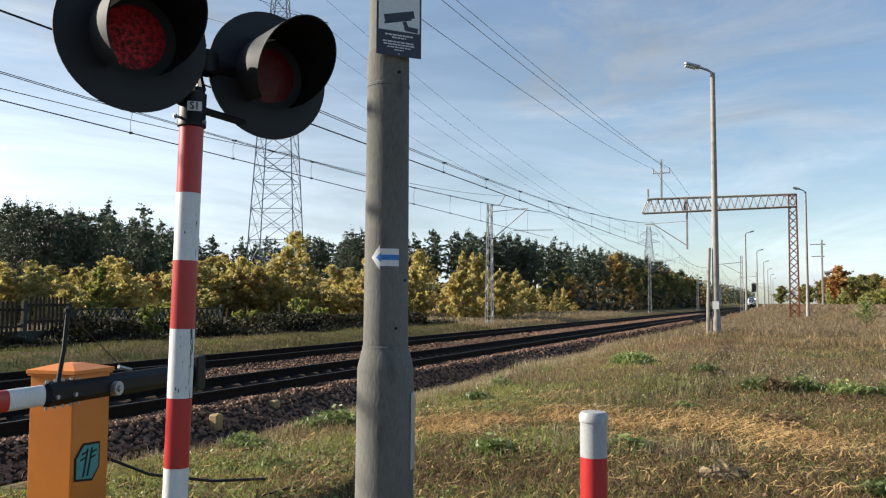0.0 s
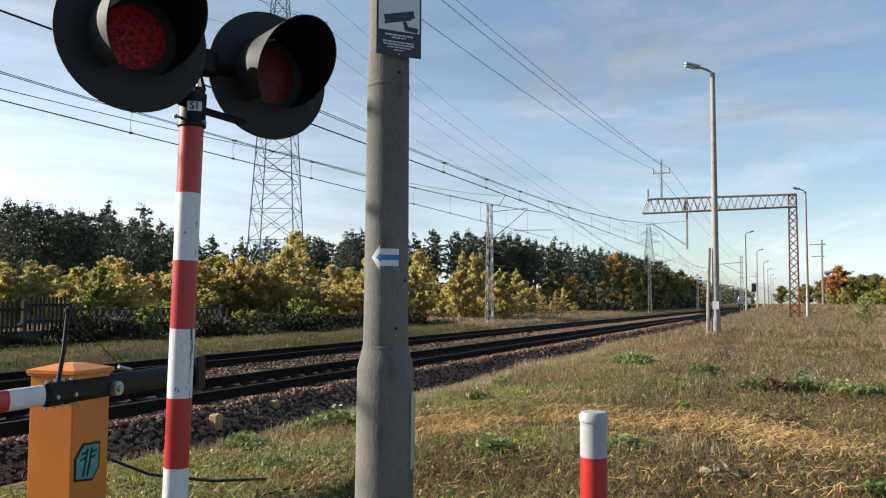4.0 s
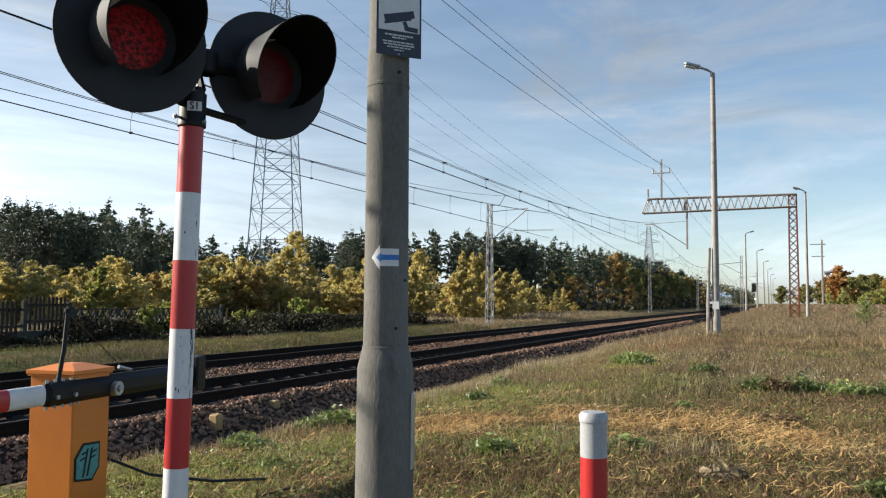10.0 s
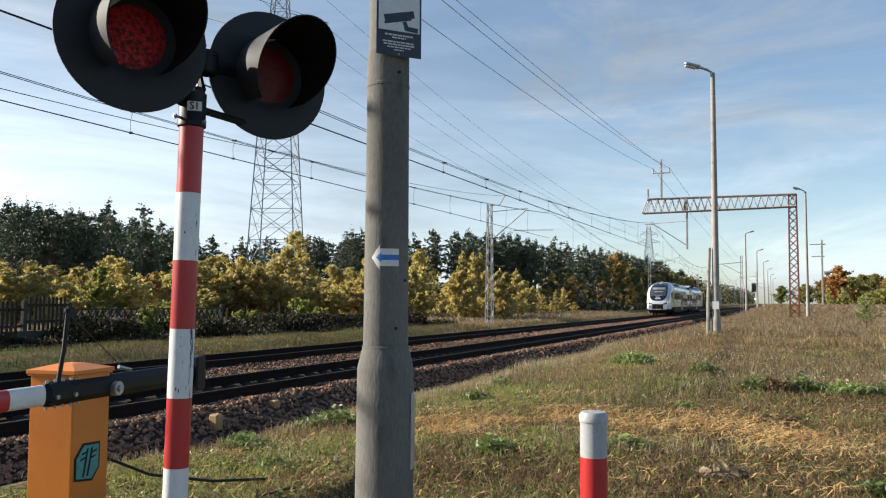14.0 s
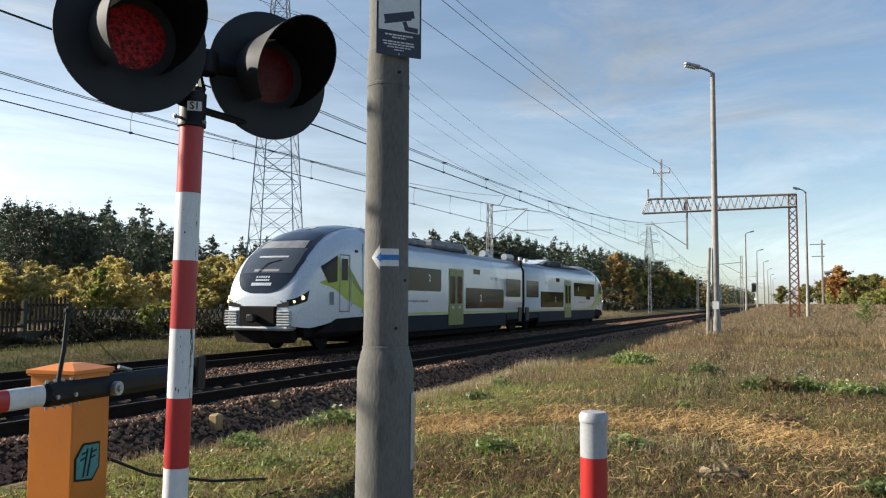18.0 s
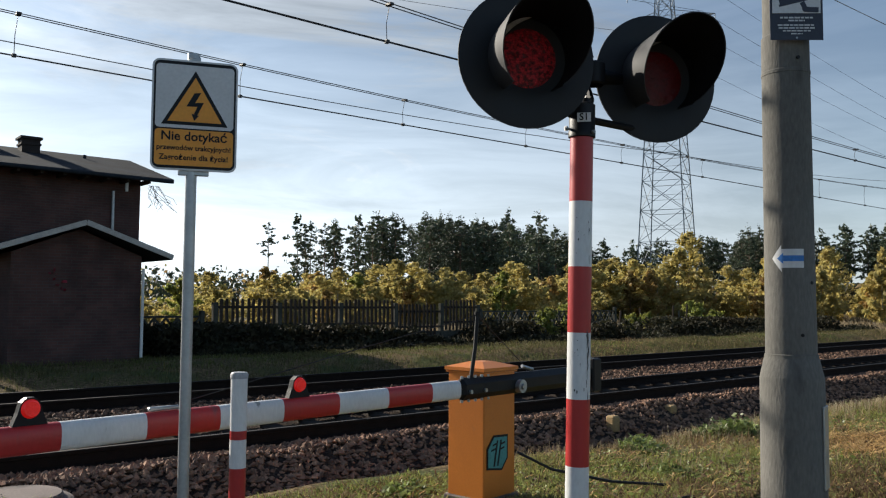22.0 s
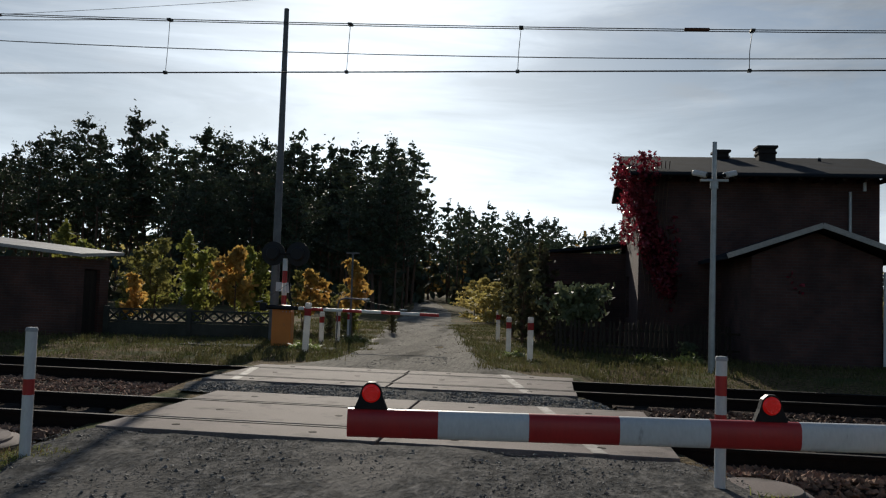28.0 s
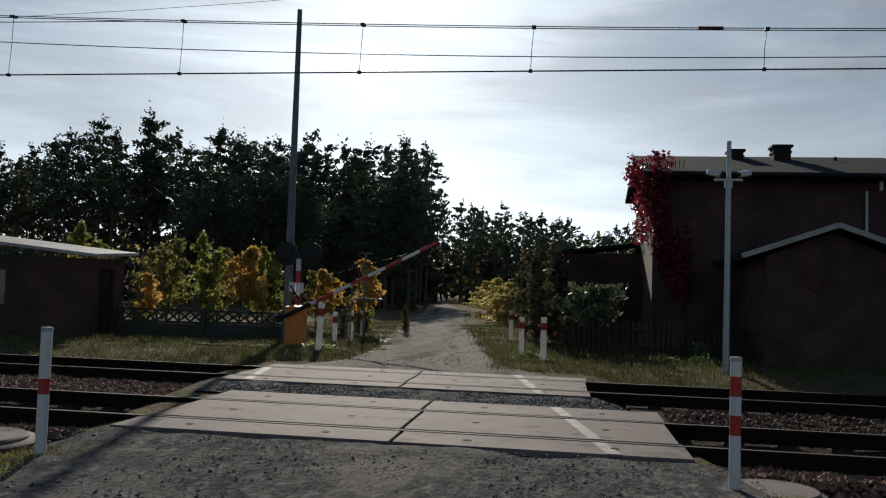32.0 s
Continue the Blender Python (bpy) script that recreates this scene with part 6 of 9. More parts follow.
def run(parent, y, spans, contact_z, k, low, second=True, low_x=6.0):
    for x0, x1, y0, y1 in spans:
        mid = low_x if x0 < 0 < x1 else (x0 + x1) / 2
        xs = np.linspace(x0, x1, 40)
        yy = lambda x: y0 + (y1 - y0) * (x - x0) / (x1 - x0)
        part("contact_wire", Shape().path([(x, yy(x) + d, contact_z) for x in xs for d in (0,)], 0.011, 5), M_wire, parent, "dark contact wire")
        kk = k if x0 < 0 < x1 else (low + 2.0 - low) / ((x1 - x0) / 2) ** 2
        for d in (-0.06, 0.06):
            part("carrier_wire", Shape().path([(x, yy(x) + d, carrier(x, mid, low, kk)) for x in xs], 0.010, 5), M_wire, parent, "sagging carrier wire")
        if second:
            part("auxiliary_wire", Shape().path([(x, yy(x), carrier(x, mid - 1, low - 0.44, kk * 0.95)) for x in xs], 0.009, 5), M_wire, parent)
        nd = int((x1 - x0) / 5.6)
        for i in range(1, nd):
            x = x0 + (x1 - x0) * i / nd + 0.4
            zt = carrier(x, mid, low, kk)
            drop = Shape().tube((x, yy(x), contact_z), (x + 0.05, yy(x), zt), 0.007, n=4)
            drop.box((x, yy(x), contact_z), (0.06, 0.03, 0.03)).box((x + 0.05, yy(x), zt), (0.05, 0.13, 0.025))
            part("dropper", drop, M_wire, parent)


run(line_far, FAR_Y, [(50.7, 119, 13.75, 13.7), (119, 187.5, 13.7, 13.8), (187.5, 256, 13.8, 13.8), (256, 325, 13.8, 13.8), (-120, -38, 13.8, 13.8)], 5.26, 0.00145, 5.90)
run(line_near, NEAR_Y, [(64, 129, 9.4, 9.45), (129, 197, 9.45, 9.4), (197, 265, 9.4, 9.4), (265, 335, 9.4, 9.4), (-120, -38, 9.4, 9.5)], 5.26, 0.0009, 5.66, False, 20.0)


# the two spans over the crossing, with their droppers and stitch wires
def span(parent, y, x0, x1, contact, low_x, low_z, k, drops):
    xs = np.linspace(x0, x1, 56)
    touch = lambda x: contact + 0.0065 * max(0.0, x - 6.0)
    for d in (-0.02, 0.02):
        part("contact_wire", Shape().path([(x, y + d, touch(x)) for x in xs], 0.008, 5), M_wire, parent, "dark contact wire")
    for d in (-0.05, 0.05):
        part("carrier_wire", Shape().path([(x, y + d, carrier(x, low_x, low_z, k)) for x in xs], 0.009, 5), M_wire, parent, "sagging carrier wire")
    for x in drops:
        zt, zc = carrier(x, low_x, low_z, k), touch(x)
        drop = Shape().path([(x, y, zc), (x + 0.01, y + 0.03, (zc + zt) / 2), (x + 0.04, y, zt)], 0.006, 4)
        drop.box((x, y, zc), (0.06, 0.06, 0.05)).box((x + 0.04, y, zt), (0.07, 0.13, 0.035))
        part("dropper", drop, M_wire, parent)


span(line_far, 13.8, -38.0, 50.7, 5.24, 13.5, 5.80, 0.00095, (-21.2, -17.4, -13.8, -10.35, -6.97, -3.64, -0.67, 3.1, 6.9, 10.7, 14.5, 18.3, 22.3, 26.2, 30.1, 34.0, 38.0, 42.0, 46.0))
span(line_near, 9.43, -38.0, 64.0, 5.24, 20.0, 5.64, 0.00098, (-22.0, -17.0, -12.0, -8.2, -4.4, -0.6, 3.2, 7.0, 10.9, 14.8, 18.7, 22.7, 26.5, 30.4, 34.6, 38.1, 43.2, 48.0, 53.0, 58.0))
part("auxiliary_wire", Shape().path([(x, 13.8, carrier(x, 5.0, 5.43, 0.0018)) for x in np.linspace(-20, 21.6, 30)], 0.009, 5), M_wire, line_far, "low stitch wire under the carrier")
for a, b in (((21.4, 13.8, 5.88), (50.9, 16.6, 8.35)), ((-7.6, 13.8, 6.21), (-37.8, 16.6, 8.35))):
    part("anchor_wire", Shape().path(sag_wire(a, b, 0.25, 0.009, 14), 0.009, 5), M_wire, line_far, "slanting wire up to the mast head")
ins = Shape().tube((2.05, 13.75, 5.925), (2.45, 13.75, 5.917), 0.026, n=8)
part("strain_insulator", ins, M_insul, line_far, "small dark insulator in the carrier wire")
fd = thing("feeder_line", (0, 0, 0), "grey feeder wires running from the gantry post", "overhead line")
for dy, far_y, far_z, sag in ((9.22, 10.0, 11.5, 2.1), (8.02, 10.0, 12.5, 2.1), (8.30, 12.0, 13.0, 1.0)):
    part("feeder_wire", Shape().path(sag_wire((64, dy, 11.7), (-40, far_y, far_z), sag, 0.01, 48), 0.011, 5), M_grey, fd)
for dy in (8.02, 9.22):
    part("feeder_wire", Shape().path(sag_wire((64, dy, 11.7), (265, dy - 1.5, 9.5), 1.6, 0.01, 24), 0.014, 5), M_grey, fd)

# lattice pylons of the high-voltage line
def pylon(x, y, z0, h, w, label, turn=0.0):
    p = thing("pylon", pose(x, y, z0, 0, 0, turn), label, "pylon", "pylons")
    s = Shape()
    levels = [0, 0.10, 0.19, 0.275, 0.355, 0.43, 0.50, 0.565, 0.625, 0.68, 0.73, 0.78, 0.83, 0.88, 0.94, 1.0]
    wid = lambda t: 0.5 * w * float(np.interp(t, [0, 0.48, 0.86, 1.0], [1.0, 0.655, 0.29, 0.22]))
    for i in range(len(levels) - 1):
        t0, t1 = levels[i], levels[i + 1]
        a0, a1 = wid(t0), wid(t1)
        c0 = [Vector((sx * a0, sy * a0, h * t0)) for sx, sy in ((1, 1), (-1, 1), (-1, -1), (1, -1))]
        c1 = [Vector((sx * a1, sy * a1, h * t1)) for sx, sy in ((1, 1), (-1, 1), (-1, -1), (1, -1))]
        for k in range(4):
            j = (k + 1) % 4
            s.tube(c0[k], c1[k], 0.10, n=4, caps=False)
            s.tube(c1[k], c1[j], 0.05, n=3, caps=False)
            s.tube(c0[k], c1[j], 0.05, n=3, caps=False)
            s.tube(c0[j], c1[k], 0.05, n=3, caps=False)
            m0, m1 = (c0[k] + c0[j]) / 2, (c0[k] + c1[k]) / 2
            cx = (c0[k] + c0[j] + c1[k] + c1[j]) / 4
            s.tube(m1, cx, 0.03, n=3, caps=False)
            s.tube((c0[j] + c1[j]) / 2, cx, 0.03, n=3, caps=False)
    part("tower", s, M_mastgrey2, p, "grey lattice tower body")
    for t, ln in ((0.80, 7.0), (0.90, 5.5)):
        for sg in (-1, 1):
            arms = Shape()
            tip = Vector((0, sg * ln * h / 52, h * t + 0.3))
            for k in (-1, 1):
                arms.tube((k * wid(t), sg * wid(t), h * t - 0.2), tip, 0.06, n=3, caps=False)
                arms.tube((k * wid(t), sg * wid(t), h * t + 1.5), tip, 0.06, n=3, caps=False)
                for q in (0.25, 0.5, 0.75):
                    lo = Vector((k * wid(t), sg * wid(t), h * t - 0.2)).lerp(tip, q)
                    hi = Vector((k * wid(t), sg * wid(t), h * t + 1.5)).lerp(tip, q)
                    arms.tube(lo, hi, 0.035, n=3, caps=False)
            arms.tube(tip, tip - Vector((0, 0, 1.6)), 0.07, n=5)
            part("crossarm", arms, M_mastgrey2, p, "lattice crossarm with insulator")
    return p


pylon(107.7, 72.8, 0, 56, 7.95, "tall grey lattice power pylon rising behind the birches", 20)
pylon(360, 54, 0, 34, 7, "distant grey power pylon", 0)
pw = thing("power_line", (0, 0, 0), "long sagging high-voltage conductors between pylons", "overhead line")
for dy, z0, z1 in ((6.5, 45.0, 27), (-6.5, 45.0, 27), (5.2, 50.5, 30), (-5.2, 50.5, 30)):
    part("conductor", Shape().path(sag_wire((107.7, 72.8 + dy, z0), (360, 54 + dy * 0.6, z1), 6.0, 0.03, 30), 0.03, 4), M_wire, pw)
    part("conductor", Shape().path(sag_wire((107.7, 72.8 + dy, z0), (-220, 110 + dy, 46), 9.0, 0.03, 24), 0.03, 4), M_wire, pw)
# dark block signal by the far track, with its lit lamp
sg = thing("railway_signal", (372, 12.2, -0.2), "distant dark railway signal with a white light", "signal", )
part("mast", Shape().tube((0, 0, 0), (0, 0, 8), 0.12, n=8), M_black, sg)
part("screen", Shape().box((0, 0, 8.3), (0.3, 2.4, 3.6), 0.4), M_black, sg, "dark signal screen")
part("lamp", Shape().tube((-0.2, -0.2, 3.4), (-0.4, -0.2, 3.4), 0.22, n=12), M_headlamp, sg, "lit white lamp")
# poles at the edge of the meadow
up = thing("utility_pole", (150, -5.6, 0.3), "concrete utility pole with crossarms in the meadow", "pole")
part("pole", Shape().box((0, 0, 5.5), (0.3, 0.3, 12.5), 0.04), M_concrete2, up)
part("crossarm", Shape().box((0, 0.6, 11.0), (0.15, 2.4, 0.15), 0.02).box((0, 0.6, 9.0), (0.15, 2.0, 0.15), 0.02).tube((0, -0.3, 6.2), (0, -1.6, 6.5), 0.3, 0.2, n=8), M_mastgrey, up)
# ---- trees ----
def pine(seed, h, crown_from, width, label, n=30, pads=3, per=19, size=0.19):
    """Pine: bare tapering trunk, uneven whorled limbs, each carrying flat pads of needle tufts."""
    rg = np.random.default_rng(seed)
    t = thing("pine_tree", (0, 0, -50), label, "tree", "pine wood")
    bend = rg.normal(0, 0.3, 2)
    axis_at = lambda u: np.array([bend[0] * math.sin(2 * u), bend[1] * math.sin(2.5 * u), h * u])
    trunk = Shape().path([tuple(axis_at(u)) for u in np.linspace(0, 0.98, 9)], lambda u: 0.17 * (1 - 0.85 * u) * h / 17, 6)
    limbs = Shape()
    cen, core = [], []
    lop = rg.uniform(0, 6.28)
    for k in range(n):
        v = (k + rg.uniform(0, 1)) / n
        u = crown_from + (0.97 - crown_from) * v
        prof = min(1.0, 0.5 + 2.0 * v) * (1 - v ** 2.6) ** 0.6 + 0.12
        a = k * 2.4 + rg.normal(0, 0.5)
        reach = width * prof * rg.uniform(0.45, 1.25) * (1 + 0.25 * math.cos(a - lop))
        p0 = axis_at(u)
        p1 = p0 + np.array([reach * math.cos(a), reach * math.sin(a), reach * rg.uniform(0.05, 0.45)])
        limbs.tube(tuple(p0), tuple(p1), 0.05, 0.015, n=4, caps=False)
        m = max(2, int(round(pads * (0.55 + 0.75 * prof))))
        for q in range(m):
            c = p0 + (p1 - p0) * (0.30 + 0.75 * (q + rg.uniform(0, 1)) / m) + rg.normal(0, 0.16, 3) * reach * 0.6
            r = rg.uniform(0.36, 0.66) * (0.75 + 0.25 * prof) * width / 2.9
            cen.append(c + rg.normal(0, 1, (per, 3)) * np.array([r, r, r * 0.42]) * 0.60)
        core.append(p0 + (p1 - p0) * rg.uniform(0.1, 0.6, 2)[:, None] + rg.normal(0, 0.15, (2, 3)))
    tip = axis_at(0.99)
    cen.append(tip + rg.normal(0, 1, (2 * per, 3)) * np.array([0.26, 0.26, 0.42]) * width / 2.9)
    v, f = leaf_quads(rg, np.concatenate(cen), size, 0.25, 0.55)
    v2, f2 = leaf_quads(rg, np.concatenate(core), 0.42, 0.0, 0.8)
    v, f = np.concatenate([v, v2]), np.concatenate([f, f2 + len(v)])
    part("trunk", trunk, M_bark, t, "reddish scaly trunk")
    part("branchwork", limbs, M_bark, t, "thin dark branches")
    part("crown", array_mesh("crown", v, f, [M_needle]), None, t, "ragged dark green needle crown")
    return t


def leafy(seed, h, width, leaf_m, trunk_m, name, label, group, count=1500, size=0.16, low=0.12, stems=1, top=0.35, bark="slim pale trunk", crown="airy crown of small leaves", lean=0.0):
    """Small leafy tree or bush: stems, twigs and a loose crown of single leaves in clumps."""
    rg = np.random.default_rng(seed)
    t = thing(name, (0, 0, -50), label, "tree" if h > 2.2 else "bush", group)
    st = Shape()
    cen = []
    for sidx in range(stems):
        a0 = rg.uniform(0, 6.28)
        dx, dy = (0.28 * width * math.cos(a0), 0.28 * width * math.sin(a0)) if stems > 1 else (lean, 0)
        hh = h * rg.uniform(0.8, 1.0)
        ax = [(dx * u, dy * u, hh * u) for u in np.linspace(0, 0.97, 6)]
        st.path(ax, lambda u: max(0.012, 0.011 * h * (1 - 0.9 * u)), 5)
        nb = int(26 * max(1, h / 4))
        for k in range(nb):
            u = low + (1 - low) * (k + rg.uniform(0, 1)) / nb
            v = (u - low) / (1 - low)
            prof = math.sin(math.pi * min(0.98, 0.18 + 0.80 * v ** 0.8)) ** 0.75 * (1 - top * v)
            reach = width * prof * rg.uniform(0.25, 1.1)
            a = rg.uniform(0, 6.283)
            p0 = np.array([dx * u, dy * u, hh * u * 0.95])
            p1 = p0 + np.array([reach * math.cos(a), reach * math.sin(a), reach * rg.uniform(0.15, 0.7)])
            if k % 2 == 0:
                st.tube(tuple(p0), tuple(p1), 0.012 * h / 4, 0.004, n=3, caps=False)
            m = max(4, int(count / nb / stems))
            along = rg.uniform(0.25, 1.08, m)[:, None]
            cen.append(p0 + (p1 - p0) * along + rg.normal(0, 0.10 * width * 0.55, (m, 3)))
    part("trunk", st, trunk_m, t, bark)
    v, f = leaf_quads(rg, np.concatenate(cen), size, 0.0, 0.7)
    part("crown", array_mesh("crown", v, f, [leaf_m]), None, t, crown)
    return t


def plant(proto, x, y, s=1.0, turn=None, z=None, squash=1.0):
    zz = float(ground_z(x, y)) - 0.05 if z is None else z
    return copy_thing(proto, Matrix.Translation((x, y, zz)) @ Matrix.Rotation(random.uniform(0, 6.28) if turn is None else turn, 4, "Z") @ Matrix.Diagonal((s * squash, s * squash, s, 1)))


def retire(protos):
    """Removes the patterns once their copies stand."""
    for p in protos:
        for o in (*p.children_recursive, p):
            bpy.data.objects.remove(o)


def joined(name, spots, label, category):
    """Many copies of tree patterns as one mass."""
    vs, fs, ms, k = [], [], [], 0
    mats = []
    for proto, x, y, s in spots:
        a = random.uniform(0, 6.28)
        rt = np.array([[math.cos(a), -math.sin(a), 0], [math.sin(a), math.cos(a), 0], [0, 0, 1]])
        for ob in proto.children:
            if ob.name.startswith("branchwork"):
                continue
            me = ob.data
            co = np.empty(len(me.vertices) * 3, dtype=np.float32)
            me.vertices.foreach_get("co", co)
            co = co.reshape(-1, 3) @ rt.T * s + np.array([x, y, -0.15])
            if me.materials[0] not in mats:
                mats.append(me.materials[0])
            q = np.array([p.vertices[:] for p in me.polygons if len(p.vertices) == 4], dtype=np.int32)
            vs.append(co)
            fs.append(q + k)
            ms.append(np.full(len(q), mats.index(me.materials[0])))
            k += len(co)
    ob = part(name, array_mesh(name, np.concatenate(vs), np.concatenate(fs), mats, np.concatenate(ms)), None)
    return tagged(ob, label, category, kind="stuff")


def undergrowth(rg, pts, n, hgt, mats, label, size=0.5):
    """Low leafy growth under the forest edge, between plan points."""
    cen = []
    for (x0, y0), (x1, y1) in zip(pts[:-1], pts[1:]):
        u = rg.uniform(0, 1, n)
        d = rg.uniform(0, 1, n) ** 1.5 * (9 if hgt > 1 else -2.6)
        bx, by = x0 + (x1 - x0) * u, y0 + (y1 - y0) * u
        ln = math.hypot(x1 - x0, y1 - y0)
        nx, ny = -(y1 - y0) / ln, (x1 - x0) / ln
        base_z = ground_z(bx + nx * d, by + ny * d)
        top = hgt * (0.6 + 0.4 * np.sin(u * ln * 0.7 + np.sin(u * ln * 0.31) * 2))
        cen.append(np.stack([bx + nx * d, by + ny * d, base_z + top * rg.uniform(0, 1, n)], 1))
    v, f = leaf_quads(rg, np.concatenate(cen), size, 0.1, 0.7)
    ob = part("undergrowth", array_mesh("undergrowth", v, f, mats, rg.integers(0, len(mats), len(f))), None)
    return tagged(ob, label, "undergrowth", kind="stuff")


random.seed(11)
PINE_KINDS = ((17, 0.34, 2.9), (18.5, 0.44, 2.7), (16, 0.26, 3.1), (17.5, 0.50, 3.0), (15, 0.28, 2.6), (18, 0.38, 2.4), (16.5, 0.46, 3.4))
pines = [pine(20 + k, h, c, w, "tall dark green pine in the forest edge") for k, (h, c, w) in enumerate(PINE_KINDS)]
far_pines = [pine(40 + k, h, c, w, "tall dark green pine in the forest", 22, 2, 9, 0.33) for k, (h, c, w) in enumerate(PINE_KINDS)]
near_trees, far_trees = [], []
def stand(to, x, y, height):
    k = random.randrange(len(pines))
    to.append(((pines if to is near_trees else far_pines)[k], x, y, height / PINE_KINDS[k][0]))


# forest left of the sandy track
for row in range(6):
    for k in range(30):
        x = -112 + k * 3.35 + random.uniform(-1.5, 1.5)
        y = 72 + row * 5.5 + random.uniform(-2.4, 2.4)
        if x > -12.6 - 0.15 * (y - 72):
            continue
        top = random.uniform(14.0, 17.4) * min(1.05, math.hypot(x, y) / 82) * (0.9 if x < -46 else 1)
        stand(near_trees if row < 2 and x > -62 else far_trees, x, y, top)
for k in range(34):      # lower fringe next to the track
    x, y = random.uniform(-33, -12), random.uniform(58, 76)
    if x < -11.0 - 0.14 * (y - 58):
        stand(near_trees, x, y, random.uniform(8, 12))
# forest right of the track, further away and lower toward the house
for k in range(150):
    x = random.uniform(-44, 26)
    y = 103 + random.uniform(0, 1) ** 1.3 * 40
    if abs(x - far_mid(y)) < 2.6 and y < 122:
        continue
    stand(far_trees, x, y, random.uniform(0.84, 1.05) * (12.4 - 0.11 * (x + 12)) * math.hypot(x, y) / 108)
# forest edge along the clearing and the railway
EDGE = ((46.5, 61, 10.0), (53, 64, 10.6), (62, 76, 12.4), (86, 86, 13.6), (124, 106, 14.6), (152, 119, 15.5), (148, 86, 14.5), (122, 70, 13.6), (125, 41, 12.8), (175, 39, 13.8), (240, 37, 14.8), (330, 36, 14.5))


def forest_edge(x):
    """Where the forest begins beside the railway."""
    return float(np.interp(x, [66, 86, 120, 125, 240, 330], [79, 86, 68, 41, 37, 36]))


for (xa, ya, ha), (xb, yb, hb) in zip(EDGE[:-1], EDGE[1:]):
    ln = math.hypot(xb - xa, yb - ya)
    nx, ny = -(yb - ya) / ln, (xb - xa) / ln
    if nx * (xa + 0.0) + ny * ya < 0:
        nx, ny = -nx, -ny
    for k in range(int(ln * 1.2)):
        u, d = random.random(), random.random() ** 1.3 * 15
        x, y = xa + (xb - xa) * u + nx * d, ya + (yb - ya) * u + ny * d
        stand(near_trees if d < 5 and x < 150 else far_trees, x, y, (ha + (hb - ha) * u) * random.uniform(0.82, 1.04))
for p, x, y, s_ in near_trees:
    plant(p, x, y, s_)
joined("forest", far_trees, "deep dark pine forest behind the first trees", "forest")
rgu = np.random.default_rng(3)
undergrowth(rgu, [(-13.5, 74), (-36, 70), (-110, 72)], 2600, 4.2, [M_needle, M_darkleaf], "dark undergrowth below the pines", 0.55)
undergrowth(rgu, [(30, 112), (-12.5, 110)], 8000, 7.0, [M_needle, M_darkleaf], "dark undergrowth below the far pines", 0.8)
undergrowth(rgu, [(152, 121), (86, 88), (57, 76)], 2600, 4.5, [M_needle, M_darkleaf], "shaded undergrowth along the clearing", 0.6)
undergrowth(rgu, [(-18, 114), (-44, 110)], 5000, 6.5, [M_needle, M_darkleaf], "dark undergrowth below the far pines", 0.8)
undergrowth(rgu, [(330, 37), (240, 38), (126, 42), (123, 71), (150, 88)], 2600, 5.0, [M_needle, M_darkleaf, M_brownleaf], "shaded undergrowth along the forest edge", 0.7)
undergrowth(rgu, [(288, -56), (292, -12)], 3000, 5.5, [M_olive, M_olive, M_greenleaf], "mixed bushes below the autumn oaks", 0.6)
# lone thin pines on the clearing
lone = [pine(60, 14, 0.62, 1.3, "thin lone pine with a high sparse crown", 11, 2, 22, 0.15), pine(61, 14, 0.55, 1.5, "thin lone pine with a high sparse crown", 14, 2, 22, 0.15)]
for k, x, y, s in ((0, 34.9, 64.1, 0.60), (1, 37.9, 62.4, 0.57), (0, 39.3, 61.4, 0.60), (0, 40.6, 62.4, 0.61), (1, 41.9, 60.6, 0.58), (0, 43.3, 60.2, 0.62), (1, 44.3, 61.5, 0.66)):
    plant(lone[k], x, y, s)
# distant woods, seen as one mass
def far_wood(name, segs, label, mats, depth=40, size=1.5, top=15):
    rg = np.random.default_rng(9)
    cen, mi = [], []
    for x0, y0, x1, y1, n, hh in segs:
        u = rg.uniform(0, 1, n)
        dep = rg.uniform(0, 1, n) ** 2 * depth
        d = np.array([x1 - x0, y1 - y0]) / math.hypot(x1 - x0, y1 - y0)
        nr = np.array([-d[1], d[0]])
        crown = hh * (0.72 + 0.28 * np.sin(u * n * 0.02 + np.sin(u * 57) * 2)) * rg.uniform(0.75, 1.05, n)
        z = crown * rg.uniform(0.05, 1, n) ** 0.6
        cen.append(np.stack([x0 + (x1 - x0) * u + nr[0] * dep, y0 + (y1 - y0) * u + nr[1] * dep, z], axis=1))
    c = np.concatenate(cen)
    v, f = leaf_quads(rg, c, size, 0.1, 0.7)
    # patches of leaf colour follow the place along the wood
    band = np.sin(c[:, 0] * 0.045 + c[:, 1] * 0.06) + rg.normal(0, 0.55, len(c))
    mi = np.where(band > 1.15, 1, np.where(band < -1.3, 2, 0)) % len(mats)
    return tagged(part(name, array_mesh(name, v, f, mats, mi), None), label, "woods", kind="stuff")


